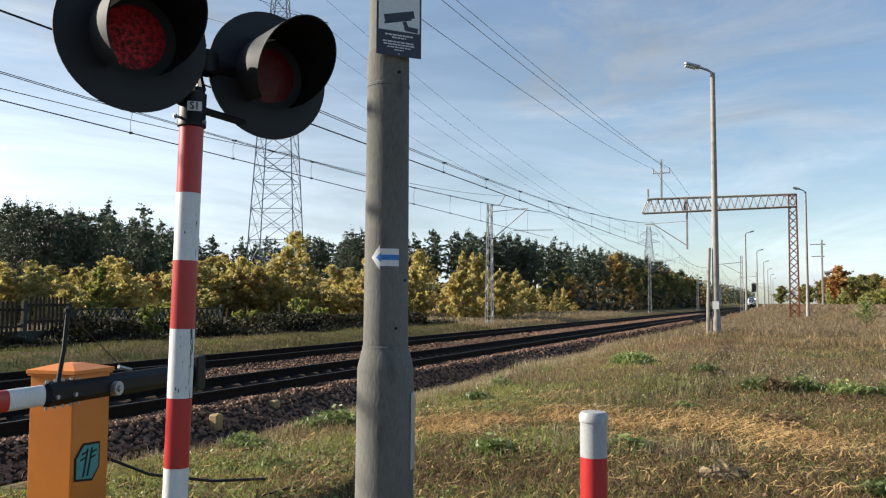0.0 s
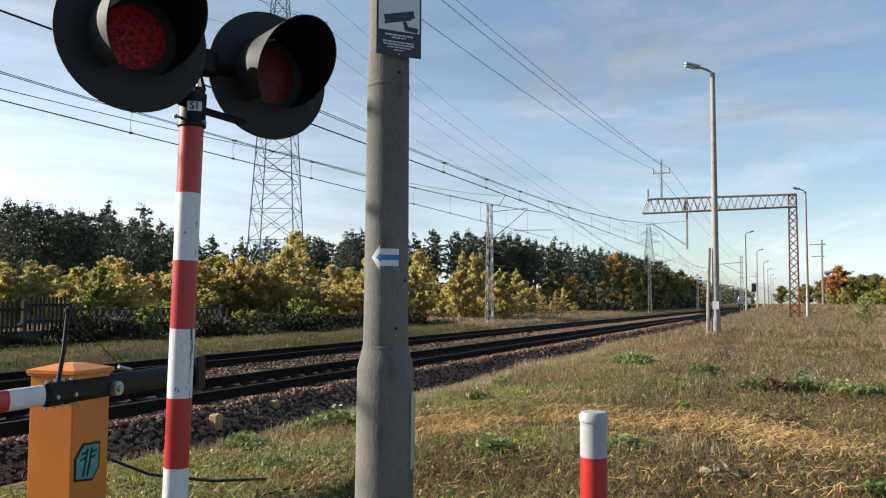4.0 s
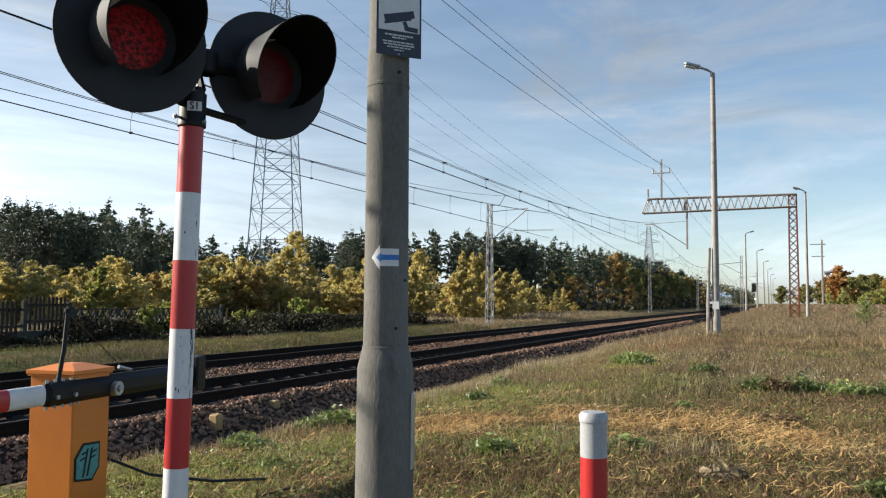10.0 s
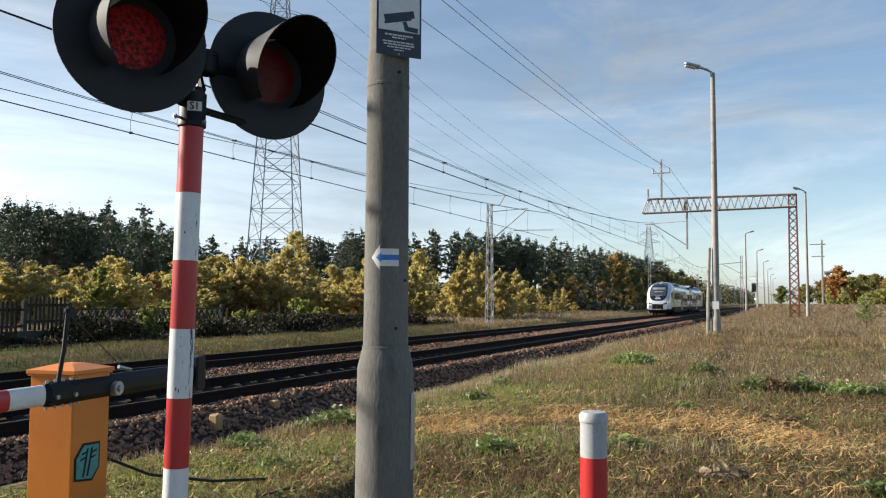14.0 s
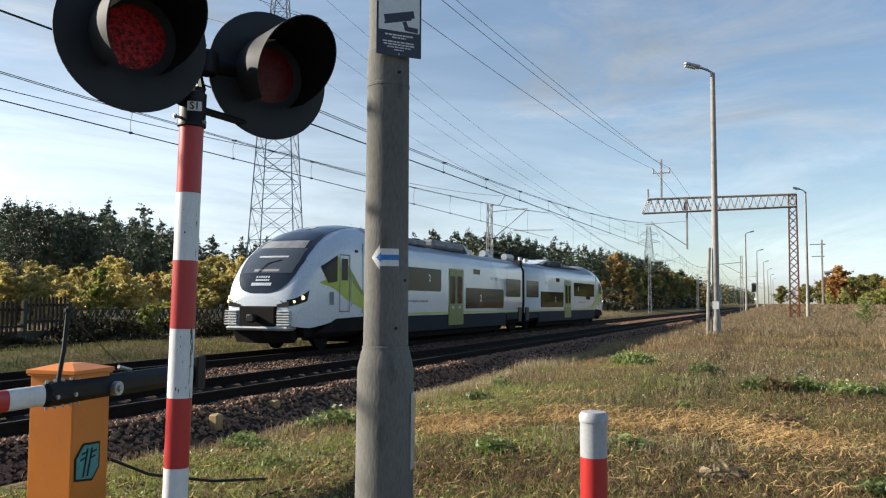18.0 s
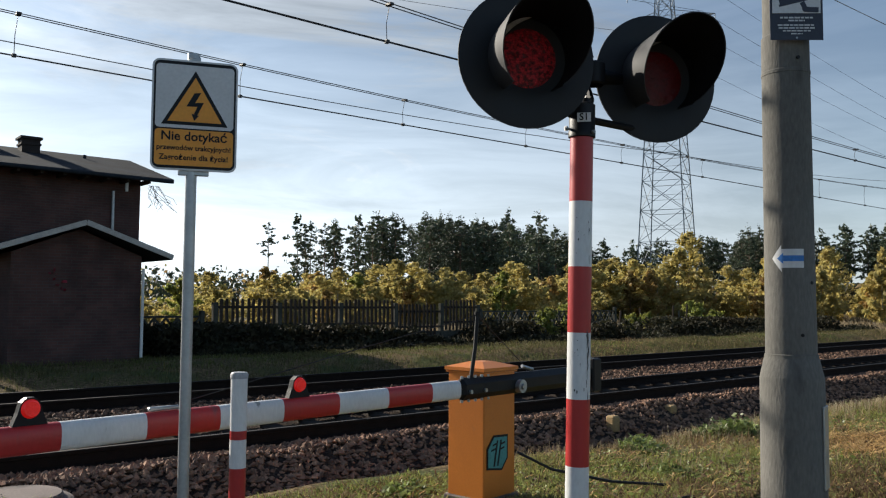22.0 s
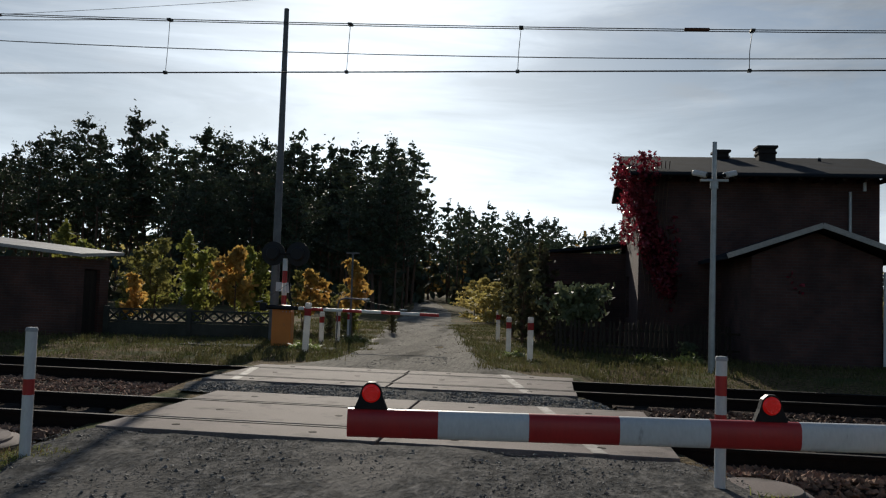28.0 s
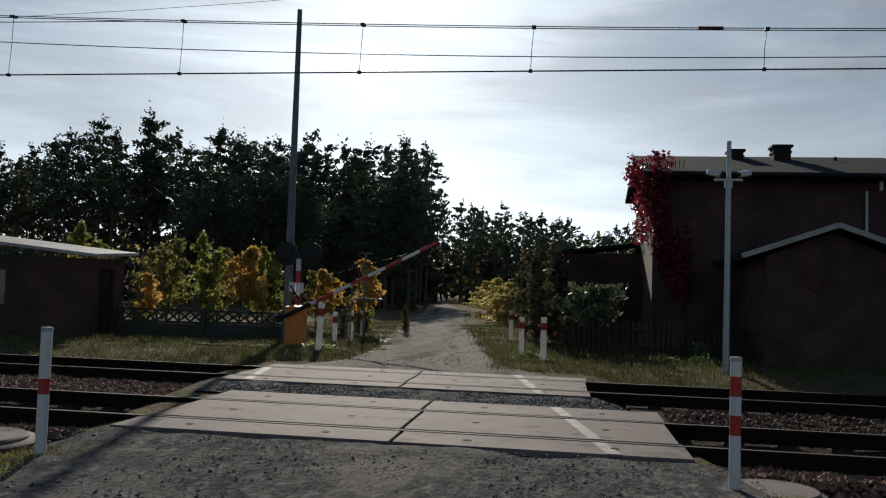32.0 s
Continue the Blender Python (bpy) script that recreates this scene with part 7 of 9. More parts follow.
far_wood("distant_woods", [(330, 37, 900, 30, 22000, 14), (30, 160, -130, 160, 14000, 11), (1400, -160, 360, -70, 16000, 12), (420, 230, 30, 260, 26000, 11.5), (30, 215, -260, 225, 24000, 15), (-110, 118, -420, 150, 9000, 17)],
         "distant mixed autumn woods along the railway", [M_needle, M_brownleaf, M_birch], 45, 0.75)
oaks = [leafy(70 + k, 12.5, w, m, M_bark, "oak_tree", lab, "autumn oaks", 2000, 0.46, 0.10, 1, 0.12, "dark rough trunk", "rounded autumn crown") for k, (w, m, lab) in enumerate(
    ((4.2, M_brownleaf, "rusty brown oak at the forest edge"), (4.4, M_oakorange, "bright orange oak beside the meadow"), (4.0, M_olive, "olive green broad-leaved tree at the forest edge")))]
for k in range(34):
    x = random.uniform(196, 335)
    kind_ = random.choices((0, 1, 2), (3, 0, 8))[0]
    plant(oaks[kind_], x, forest_edge(x) - random.uniform(-3, 4), random.uniform(0.9, 1.2))
for x, y, s, k in ((124, 58, 0.68, 0), (158, 40, 0.85, 2), (262, 36, 0.95, 1)):
    plant(oaks[k], x, y, s)
for x, y, s, k in ((300, -16, 1.15, 1), (308, -20, 0.95, 2), (316, -24, 1.05, 2), (298, -26, 0.9, 2), (292, -30, 0.8, 0), (312, -33, 1.05, 2), (320, -38, 1.1, 2), (302, -38, 0.95, 2), (296, -44, 1.05, 2), (330, -12, 0.85, 2), (340, -46, 1.1, 2), (306, -50, 1.05, 2), (320, -55, 1.15, 0), (345, -8, 0.75, 2), (420, 2, 0.9, 2), (440, -8, 1.0, 2), (360, -16, 1.0, 2), (380, -26, 1.1, 2)):
    plant(oaks[k], x, y, s * 1.02, squash=1.25)
for k in range(40):
    x = random.uniform(300, 400)
    plant(oaks[random.choices((0, 1, 2), (2, 1, 7))[0]], x, -14 - random.uniform(0, 1) * 0.16 * x, random.uniform(0.78, 1.1), squash=1.3)

birches = [leafy(80 + k, h, w, M_birch, M_birchbark, "birch_tree", "young birch with yellow autumn leaves", "young birches", 2100, 0.125, 0.03, 1, 0.12) for k, (h, w) in enumerate(((5.0, 1.9), (4.2, 1.9), (5.6, 1.85), (3.4, 1.7)))]
far_birches = [leafy(85 + k, h, w, M_birch, M_birchbark, "birch_tree", "young birch with yellow autumn leaves", "young birches", 1000, 0.20, 0.03, 1, 0.15) for k, (h, w) in enumerate(((5.0, 1.7), (3.6, 1.6), (6.2, 1.7)))]
greens = [leafy(90, 4.2, 1.5, M_greenleaf, M_bark, "young_tree", "young tree with green turning leaves", "young trees", 1700, 0.14), leafy(91, 4.6, 1.6, M_brownleaf, M_bark, "young_tree", "young tree with rusty brown leaves", "young trees", 1700, 0.15)]
# belt of young birches behind the fence
for k in range(235):
    x = 12 + 66 * random.random() ** 0.9
    y = 40 + random.uniform(0, 1) ** 1.3 * 20 + 0.02 * x
    s = random.uniform(0.62, 1.0) * (0.72 if x < 30 else 1.0) * (1.15 if x > 55 else 1)
    plant(random.choice(birches) if random.random() < 0.86 else random.choice(greens), x, y, s, squash=random.uniform(1.05, 1.4))
for k in range(84):
    x = random.uniform(64, 112)
    y = 0.24 * x + 6 + random.uniform(0, 1) ** 1.3 * (34 - 0.1 * x)
    plant(random.choice(far_birches) if random.random() < 0.85 else greens[1], x, y, random.uniform(0.7, 1.05))
for k in range(20):      # low fringe before the tall pines
    x = random.uniform(98, 124)
    plant(random.choice(far_birches), x, 26 + random.uniform(0, 12) + 0.1 * (x - 98), random.uniform(0.5, 0.72))
for x, y, s in ((63.0, 41.5, 1.62), (67.0, 43.0, 1.55), (59.5, 44, 1.35), (96, 43.0, 1.5), (100, 45, 1.6), (88, 44, 1.25)):
    plant(birches[0 if x < 66 else 2], x, y, s)
for k in range(22):
    x = random.uniform(130, 300)
    plant(random.choice((far_birches[2], far_birches[0], greens[1])), x, forest_edge(x) - random.uniform(1, 6), random.uniform(0.7, 1.5))
# shrubs of the yard
maple = leafy(101, 3.0, 0.95, M_orangeleaf, M_bark, "maple_sapling", "small maple with glowing orange leaves", "maples by the far barrier", 620, 0.12, 0.28, top=0.2)
bush = leafy(102, 2.6, 1.15, M_greenleaf, M_bark, "bush", "dense green bush in the yard", "yard bushes", 2600, 0.10, 0.04, 3, 0.1)
ghost = leafy(103, 1.9, 0.85, M_paleleaf, M_bark, "bush", "grey-green bush by the house", "yard bushes", 2000, 0.075, 0.42, 4, -0.2)
for x, y, s in ((-6.9, 28.2, 1.02), (-8.3, 27.8, 0.88), (-13.1, 24.6, 0.74), (-10.7, 27.0, 1.14)):
    plant(maple, x, y, s)
yard_tree = leafy(105, 4.0, 1.15, M_greenleaf, M_bark, "young_tree", "airy young tree with green and yellow leaves", "yard trees", 1500, 0.11, 0.22, 2, 0.25)
yard_olive = leafy(106, 4.2, 1.3, M_olive, M_bark, "young_tree", "thin olive green young tree in the yard", "yard trees", 1300, 0.11, 0.18, 2, 0.25)
for x, y, s in ((-12.3, 27.4, 0.88), (-11.1, 28.9, 0.8), (-10.4, 28.6, 0.72), (-18.2, 29.5, 1.0), (-16.9, 33, 0.85)):
    plant(yard_tree, x, y, s)
for x, y, s in ((-14.9, 29.4, 0.92), (-13.7, 31.5, 0.85), (-9.2, 30.0, 0.62), (-16.0, 30.5, 0.8), (-19.8, 31, 0.9), (-8.0, 31.5, 0.5)):
    plant(yard_olive, x, y, s)
for x, y, s in ((-11.9, 26.4, 0.42), (-9.6, 26.2, 0.35), (-14.6, 27, 0.45), (-7.4, 30, 0.4)):
    plant(bush, x, y, s)
plant(ghost, 0.85, 23.6, 1.16)
plant(ghost, 3.5, 21.9, 0.32)
thicket = leafy(104, 3.6, 0.8, M_darkleaf, M_bark, "bush", "bare-stemmed dark thicket by the track", "track thicket", 900, 0.11, 0.08, 5, 0.2)
for x, y, s in ((-0.9, 26.5, 0.95), (-0.4, 28.2, 1.0), (-1.4, 30.5, 0.85), (0.2, 25.4, 0.6), (-7.3, 26.9, 0.3), (-6.9, 25.4, 0.28), (-5.7, 29.5, 0.33)):
    plant(thicket, x, y, s)
# bramble hedge, then two low dark beds that imitate the fence's cast shadow
undergrowth(rgu, [(48, 21.0), (24, 21.6), (8.8, 21.9)], 15000, 0.95, [M_bramble], "brambles on the bank below the fences, shade in their colour", 0.09)
undergrowth(rgu, [(50, 20.2), (24, 20.9), (10, 21.4)], 9000, 0.4, [M_bramble], "low near-black growth standing in for fence shade on the bank", 0.08)
undergrowth(rgu, [(50, 19.7), (24, 20.3), (9.5, 20.9)], 7000, 0.26, [M_bramble], "creeping near-black growth standing in for the shadow's edge", 0.07)
for x, y, s in ((-3.6, 46, 0.62), (-3.0, 43.5, 0.55), (-2.2, 42, 0.5), (-4.8, 52, 0.6), (-1.2, 40, 0.5), (0.3, 39, 0.55)):
    plant(birches[0], x, y, s, squash=1.5)
for x, y, s in ((25.5, 23.2, 0.62), (27.4, 23.3, 0.5), (29.6, 25.2, 0.75), (33.5, 24.6, 0.5), (38.2, 24.2, 0.75), (40.5, 24.4, 0.55), (36.0, 25.5, 0.5)):
    plant(bush, x, y, s)
for k in range(26):      # brambles under the fences and along the bank
    x = random.uniform(9, 46)
    plant(thicket, x, 22.9 + random.uniform(-0.6, 0.5), random.uniform(0.16, 0.30), squash=2.0)
retire(pines + far_pines + lone + oaks + far_birches + birches + greens + [maple, bush, ghost, thicket, yard_tree, yard_olive])

# creeper on the house corner
rg = np.random.default_rng(31)
cen = []
for k in range(900):
    u = rg.uniform(0, 1) ** 0.85
    z = 5.72 - 4.1 * u
    half = 0.60 * (1 - 0.66 * u) * (0.75 + 0.25 * math.sin(9 * u + 1)) + 0.05
    x = 2.25 + 1.15 * u ** 1.2 + half * float(np.clip(rg.normal(0, 0.55), -1, 1))
    y = HY0 - 0.12 - abs(rg.normal(0, 0.16)) - (0.6 if z > 5.0 else 0.0)
    if x < HX0 - 0.05:
        y = HY0 + rg.uniform(-0.5, 0.9)
    if rg.uniform() < 0.12:
        x, y, z = HX0 - 0.06 - abs(rg.normal(0, 0.1)), HY0 + rg.uniform(0, 4.3), rg.uniform(3.2, 5.3)
    if rg.uniform() < 0.025:      # a thin strand beside the tail
        x, y, z = 3.55 + rg.normal(0, 0.06), HY0 - 0.12, rg.uniform(0.9, 3.9)
    cen.append(np.array([max(1.85, x), y, z]) + rg.normal(0, 0.06, (8, 3)))
v, f = leaf_quads(rg, np.concatenate(cen), 0.060, 0.0, 0.8)
iv = thing("creeper", (0, 0, 0), "crimson autumn creeper hanging over the house corner", "climbing plant")
part("leaves", array_mesh("leaves", v, f, [M_redleaf]), None, iv, "crimson leaves")
sh = Shape()
for k in range(9):
    x = HX0 + 0.1 + 0.12 * k
    sh.path([(x, HY0 - 0.05, 0), (x + 0.1, HY0 - 0.06, 2.0), (x - 0.3, HY0 - 0.05, 4.0), (x - 0.2, HY0 - 0.06, 5.6)], 0.014, 4)
tagged(part("stemwork", sh, M_bark, iv), "dark climbing stems", kind="stuff")
cen = []
for k in range(170):
    x, z = rg.uniform(AX0, AX1), rg.uniform(0.2, 3.0)
    if wave(x, z, 2.3) > 0.80:
        cen.append(np.array([x, AY0 - 0.05, z]) + rg.normal(0, 0.08, (5, 3)) * np.array([1, 0.3, 1]))
v, f = leaf_quads(rg, np.concatenate(cen), 0.06, 0.0, 0.8)
iv2 = thing("creeper", (0, 0, 0), "thin dark red creeper on the annex brickwork", "climbing plant")
part("leaves", array_mesh("leaves", v, f, [M_redleaf]), None, iv2, "dark red leaves")
tw = Shape()
for k in range(14):
    a = rg.uniform(0, 1)
    p = [(9.55 + 0.1 * rg.normal(), 24.6, 4.95)]
    for q in range(4):
        p.append((p[-1][0] + rg.normal(0.05, 0.12), p[-1][1] + rg.normal(0, 0.1), p[-1][2] - rg.uniform(0.08, 0.25)))
    tw.path(p, 0.008, 3)
tagged(part("stemwork", tw, M_bark, iv2), "bare hanging twigs at the eaves", kind="stuff")
# ---- grass and weeds ----
def blades(rg, pos, height, k, spread, lean, width=0.006):
    """Tufts of k bent blades at each place."""
    n = len(pos)
    h = np.repeat(height, k) * rg.uniform(0.45, 1.1, n * k)
    p = np.repeat(pos, k, axis=0) + np.concatenate([rg.normal(0, spread, (n * k, 2)), np.zeros((n * k, 1))], axis=1)
    a = rg.uniform(0, 6.283, n * k)
    out = np.stack([np.cos(a), np.sin(a), np.zeros(n * k)], axis=1)
    sd = np.stack([-np.sin(a), np.cos(a), np.zeros(n * k)], axis=1)
    b = a + rg.normal(0, 0.8, n * k)
    sd = np.stack([-np.sin(b), np.cos(b), np.zeros(n * k)], axis=1)
    ln = (lean * rg.uniform(0.2, 1.5, n * k))[:, None]
    up = np.array([0, 0, 1.0])
    w = (width * (0.5 + h / 0.3) * rg.uniform(0.7, 1.3, n * k))[:, None]
    hh = h[:, None]
    v0, v1 = p - sd * w, p + sd * w
    m = p + up * hh * 0.6 + out * hh * ln * 0.35
    v2, v3 = m + sd * w * 0.75, m - sd * w * 0.75
    t = p + up * hh * (1 - 0.25 * np.minimum(ln, 1)) + out * hh * ln
    v = np.stack([v0, v1, v2, v3, t], axis=1).reshape(-1, 3)
    i = np.arange(n * k) * 5
    f = np.concatenate([np.stack([i, i + 1, i + 2, i + 3], axis=1)])
    tri = np.stack([i + 3, i + 2, i + 4, i + 4], axis=1)
    return v, np.concatenate([f, tri[:, :4]])


def grass_mesh(name, v, quads, m):
    n = len(v) // 5
    i = np.arange(n) * 5
    f = np.concatenate([np.stack([i, i + 1, i + 2], 1), np.stack([i, i + 2, i + 3], 1), np.stack([i + 3, i + 2, i + 4], 1)])
    return array_mesh(name, v, f, [m])


rg = np.random.default_rng(77)


def off_road(x, y):
    return ((y > 15.5) | (np.abs(x - road_mid(y)) > 3.1 + 0.25 * wave(x, y, 1.3))) & ((y < 6.75 + 0.15 * wave(x, y, 0.9)) | (y > 16.3)) & ((y < 15) | (np.abs(x - (-2.95 - 0.145 * (y - 17.6))) > 1.55 + 0.2 * wave(x, y, 1.1)))


def patch(n, r0, r1, a0, a1, power=1.0):
    r = r0 + (r1 - r0) * rg.uniform(0, 1, n) ** power
    a = np.radians(rg.uniform(a0, a1, n))
    x, y = r * np.cos(a), r * np.sin(a)
    k = off_road(x, y)
    x, y = x[k], y[k]
    return x, y


def sow(n, r0, r1, a0, a1, h, k, spread, lean, m, label, chance=None, width=0.006, power=1.0):
    x, y = patch(n, r0, r1, a0, a1, power)
    if chance is not None:
        keep = rg.uniform(0, 1, len(x)) < chance(x, y)
        x, y = x[keep], y[keep]
    pos = np.stack([x, y, ground_z(x, y) - 0.01], axis=1)
    hh = h * (1 + 0.45 * wave(x, y, 0.8)) * (1 - 0.35 * straw_m(x, y))
    v, f = blades(rg, pos, hh, k, spread, lean, width)
    tagged(part("grass", grass_mesh("grass", v, f, m), None), label, "grass", kind="stuff")


def gauss(x, y, cx, cy, rx, ry):
    return np.exp(-((x - cx) / rx) ** 2 - ((y - cy) / ry) ** 2)


def straw_m(x, y):
    band = gauss(x - 0.2 * (y - 1.6), y, 10.9, 1.4, 1.15, 3.2) + 0.6 * gauss(x, y, 10.2, 4.2, 1.0, 0.6) + 0.5 * gauss(x, y, 9.2, 5.4, 0.45, 0.4)
    return np.clip(band * (0.72 + 0.75 * wave(x, y, 2.3, 1.0) + 0.35 * wave(x, y, 5.1, 2.0)) + 0.16 * smooth_step(0.35, 0.8, wave(x, y, 1.5, 4.0)), 0, 1)


def green_m(x, y):
    g = smooth_step(3.2, 5.2, y) * (1 - smooth_step(14, 22, x)) * 0.75 + 0.8 * gauss(x, y, 9.4, 2.4, 0.9, 0.9) + 0.6 * gauss(x, y, 14.5, 2.5, 2.0, 2.5) + 0.7 * gauss(x, y, 20.1, 3.4, 1.6, 0.8)
    return np.clip(g * (1 + 0.6 * wave(x, y, 1.9, 2.5)) + 0.5 * smooth_step(0.2, 0.7, wave(x, y, 1.1, 7.0)) * (1 - 0.7 * smooth_step(13, 20, x)), 0, 1) * (1 - 0.8 * straw_m(x, y))


dry_at = lambda x, y: 0.25 + 0.75 * smooth_step(-0.2, 0.5, wave(x, y, 0.55, 1.0))
green_at = lambda x, y: 0.06 + 0.94 * green_m(x, y)
tall_at = lambda x, y: (smooth_step(8, 17, x) * 0.8 + 0.06) * (0.5 + 0.5 * smooth_step(-0.5, 0.5, wave(x, y, 0.7, 3.0)))
straw_at = lambda x, y: smooth_step(0.0, 0.55, wave(x, y, 0.9, 4.0)) * 0.9 + 0.12


def turf(n, r0, r1, a0, a1, h0, h1, width):
    """Short dense turf of single blades; its colour follows the green, straw and withered patches."""
    x, y = patch(n, r0, r1, a0, a1, 1.15)
    sm, gm = straw_m(x, y), green_m(x, y)
    u = rg.uniform(0, 1, len(x))
    kind_ = np.where(u < 0.12 + 0.80 * sm, 0, np.where(u < 0.12 + 0.80 * sm + (0.88 - 0.80 * sm) * (0.16 + 0.80 * gm), 1, 2))
    for j, (m, lab, ln) in enumerate(((M_straw, "flattened dry straw-coloured grass", 2.6), (M_greenblade, "short green turf in the verge", 0.9), (M_duskblade, "short withered brown turf", 1.2))):
        k = kind_ == j
        xx, yy = x[k], y[k]
        c = len(xx)
        p = np.stack([xx, yy, ground_z(xx, yy) - 0.008], 1)
        hh = rg.uniform(h0, h1, c) * (1 + 0.5 * wave(xx, yy, 3.1, 5.0)) * (0.6 if j == 0 else 1.0)
        al, be = rg.uniform(0, 6.283, c), rg.uniform(0, 6.283, c)
        lean_ = hh * ln * rg.uniform(0.2, 1.4, c)
        w = width * rg.uniform(0.6, 1.5, c)
        sd = np.stack([np.cos(be) * w, np.sin(be) * w, np.zeros(c)], 1)
        tip = p + np.stack([np.cos(al) * lean_, np.sin(al) * lean_, hh], 1)
        v = np.stack([p - sd, p + sd, tip], 1).reshape(-1, 3)
        tagged(part("turf", array_mesh("turf", v, np.arange(c * 3).reshape(-1, 3), [m]), None), lab, "grass", kind="stuff")


def strands(n, area, lo, hi, m, label):
    """Long dry stalks lying crisscross on the turf."""
    x, y = area(n)
    c = len(x)
    a = rg.uniform(0, 6.283, c)
    ln = rg.uniform(lo, hi, c)
    d = np.stack([np.cos(a), np.sin(a), np.zeros(c)], 1)
    sd = np.stack([-np.sin(a), np.cos(a), np.zeros(c)], 1) * rg.uniform(0.0025, 0.0065, c)[:, None]
    p = np.stack([x, y, ground_z(x, y) + rg.uniform(0.01, 0.06, c)], 1)
    q = p + d * ln[:, None] * 0.5 + np.array([0, 0, 1]) * rg.uniform(0.0, 0.05, c)[:, None]
    e = p + d * ln[:, None] + np.array([0, 0, 1]) * rg.uniform(-0.04, 0.05, c)[:, None]
    up = np.array([0, 0, 0.002])
    v = np.stack([p - sd, p + sd + up, q - sd, q + sd + up, e], 1).reshape(-1, 3)
    i = np.arange(c) * 5
    f = np.concatenate([np.stack([i, i + 1, i + 3], 1), np.stack([i, i + 3, i + 2], 1), np.stack([i + 2, i + 3, i + 4], 1)])
    tagged(part("straw", array_mesh("straw", v, f, [m]), None), label, "grass", kind="stuff")


def in_straw(n):
    x, y = rg.uniform(7.5, 14.5, n), rg.uniform(-3.0, 6.3, n)
    k = rg.uniform(0, 1, n) < straw_m(x, y) ** 1.2
    return x[k], y[k]


strands(46000, in_straw, 0.10, 0.34, M_strand, "pale straw lying flat over the turf")
strands(4000, lambda n: patch(n, 5, 16, -9, 60, 1.2), 0.06, 0.2, M_strand, "loose dry stalks scattered over the turf")
strands(10000, lambda n: patch(n, 5, 16, -9, 60, 1.2), 0.08, 0.22, M_redbrown, "brown withered stalks scattered over the turf")
def leaf_litter(n, size, m, label, chance, lift):
    """Small flat leaves of herbs and clover in the turf."""
    x, y = patch(n, 5, 17, -9, 62, 1.15)
    k = rg.uniform(0, 1, len(x)) < chance(x, y)
    x, y = x[k], y[k]
    v, f = leaf_quads(rg, np.stack([x, y, ground_z(x, y) + rg.uniform(0.0, lift, len(x))], 1), size, 0.75, 0.6)
    tagged(part("herb_leaves", array_mesh("herb_leaves", v, f, [m]), None), label, "plant", kind="stuff")


leaf_litter(34000, 0.026, M_weed, "small dark herb leaves in the turf", lambda x, y: 0.10 + 0.75 * green_m(x, y), 0.06)
leaf_litter(16000, 0.022, M_bankgreen, "dark clover leaves in the turf", lambda x, y: 0.25 + 0.5 * smooth_step(-0.1, 0.5, wave(x, y, 2.7, 3.0)), 0.05)
leaf_litter(9000, 0.024, M_bark, "brown dead leaves in the turf", lambda x, y: 0.2 + 0.6 * smooth_step(0.0, 0.6, wave(x, y, 1.9, 6.0)), 0.05)
turf(250000, 4.6, 17, -9, 66, 0.02, 0.085, 0.0062)
turf(80000, 15, 34, -9, 40, 0.03, 0.11, 0.009)
sow(9000, 5, 15, -9, 60, 0.09, 6, 0.04, 0.8, M_greenblade, "green grass tufts in the verge", green_at, 0.006, 1.3)
sow(6000, 5, 15, -9, 60, 0.10, 6, 0.06, 2.2, M_straw, "bent dry straw", lambda x, y: 0.03 + straw_m(x, y), 0.003, 1.3)
sow(5000, 5, 16, -9, 60, 0.11, 6, 0.05, 1.0, M_duskblade, "dark withered grass tufts", straw_at, 0.0055, 1.3)
sow(13000, 9, 36, -8, 44, 0.15, 6, 0.09, 0.6, M_dryblade, "dry brown meadow grass with seed stalks", tall_at, 0.0045, 1.3)
sow(9000, 11, 36, -8, 38, 0.15, 6, 0.09, 0.6, M_duskblade, "dark withered meadow grass", straw_at, 0.0055, 1.3)
sow(9000, 13, 34, -8, 32, 0.16, 5, 0.10, 0.5, M_redbrown, "reddish seeding meadow grass", lambda x, y: np.clip(0.9 * gauss(x, y, 20.5, 5.0, 3.5, 1.0) + 0.5 * smooth_step(0.25, 0.7, wave(x, y, 0.45, 2.0)), 0, 1), 0.0045, 1.2)
sow(8000, 30, 110, -9, 22, 0.20, 6, 0.3, 0.5, M_dryblade, "dry brown meadow grass", None, 0.012, 1.3)
sow(5000, 26, 90, -9, 22, 0.19, 6, 0.3, 0.5, M_duskblade, "dark withered meadow grass", None, 0.012, 1.3)
sow(5000, 90, 260, -10, 4, 0.28, 6, 0.6, 0.5, M_dryblade, "dry brown meadow grass far off", None, 0.03, 1.4)
sow(3000, 90, 260, -10, 4, 0.26, 6, 0.6, 0.5, M_redbrown, "reddish seeding meadow grass far off", None, 0.03, 1.4)
sow(6000, 10, 44, -8, 30, 0.13, 7, 0.12, 0.5, M_greenblade, "green grass patches", green_at, 0.007, 1.2)
sow(3600, 9, 42, -9, 36, 0.20, 5, 0.14, 0.55, M_palestalk, "pale thin seed stalks standing in the meadow", lambda x, y: 0.2 + 0.8 * smooth_step(-0.3, 0.5, wave(x, y, 0.9, 6.0)), 0.0022, 1.2)
sow(3200, 9, 34, -9, 34, 0.10, 7, 0.10, 0.9, M_bankblade, "dark low tufts between the stalks", lambda x, y: smooth_step(0.0, 0.6, wave(x, y, 1.6, 2.0)), 0.006, 1.2)
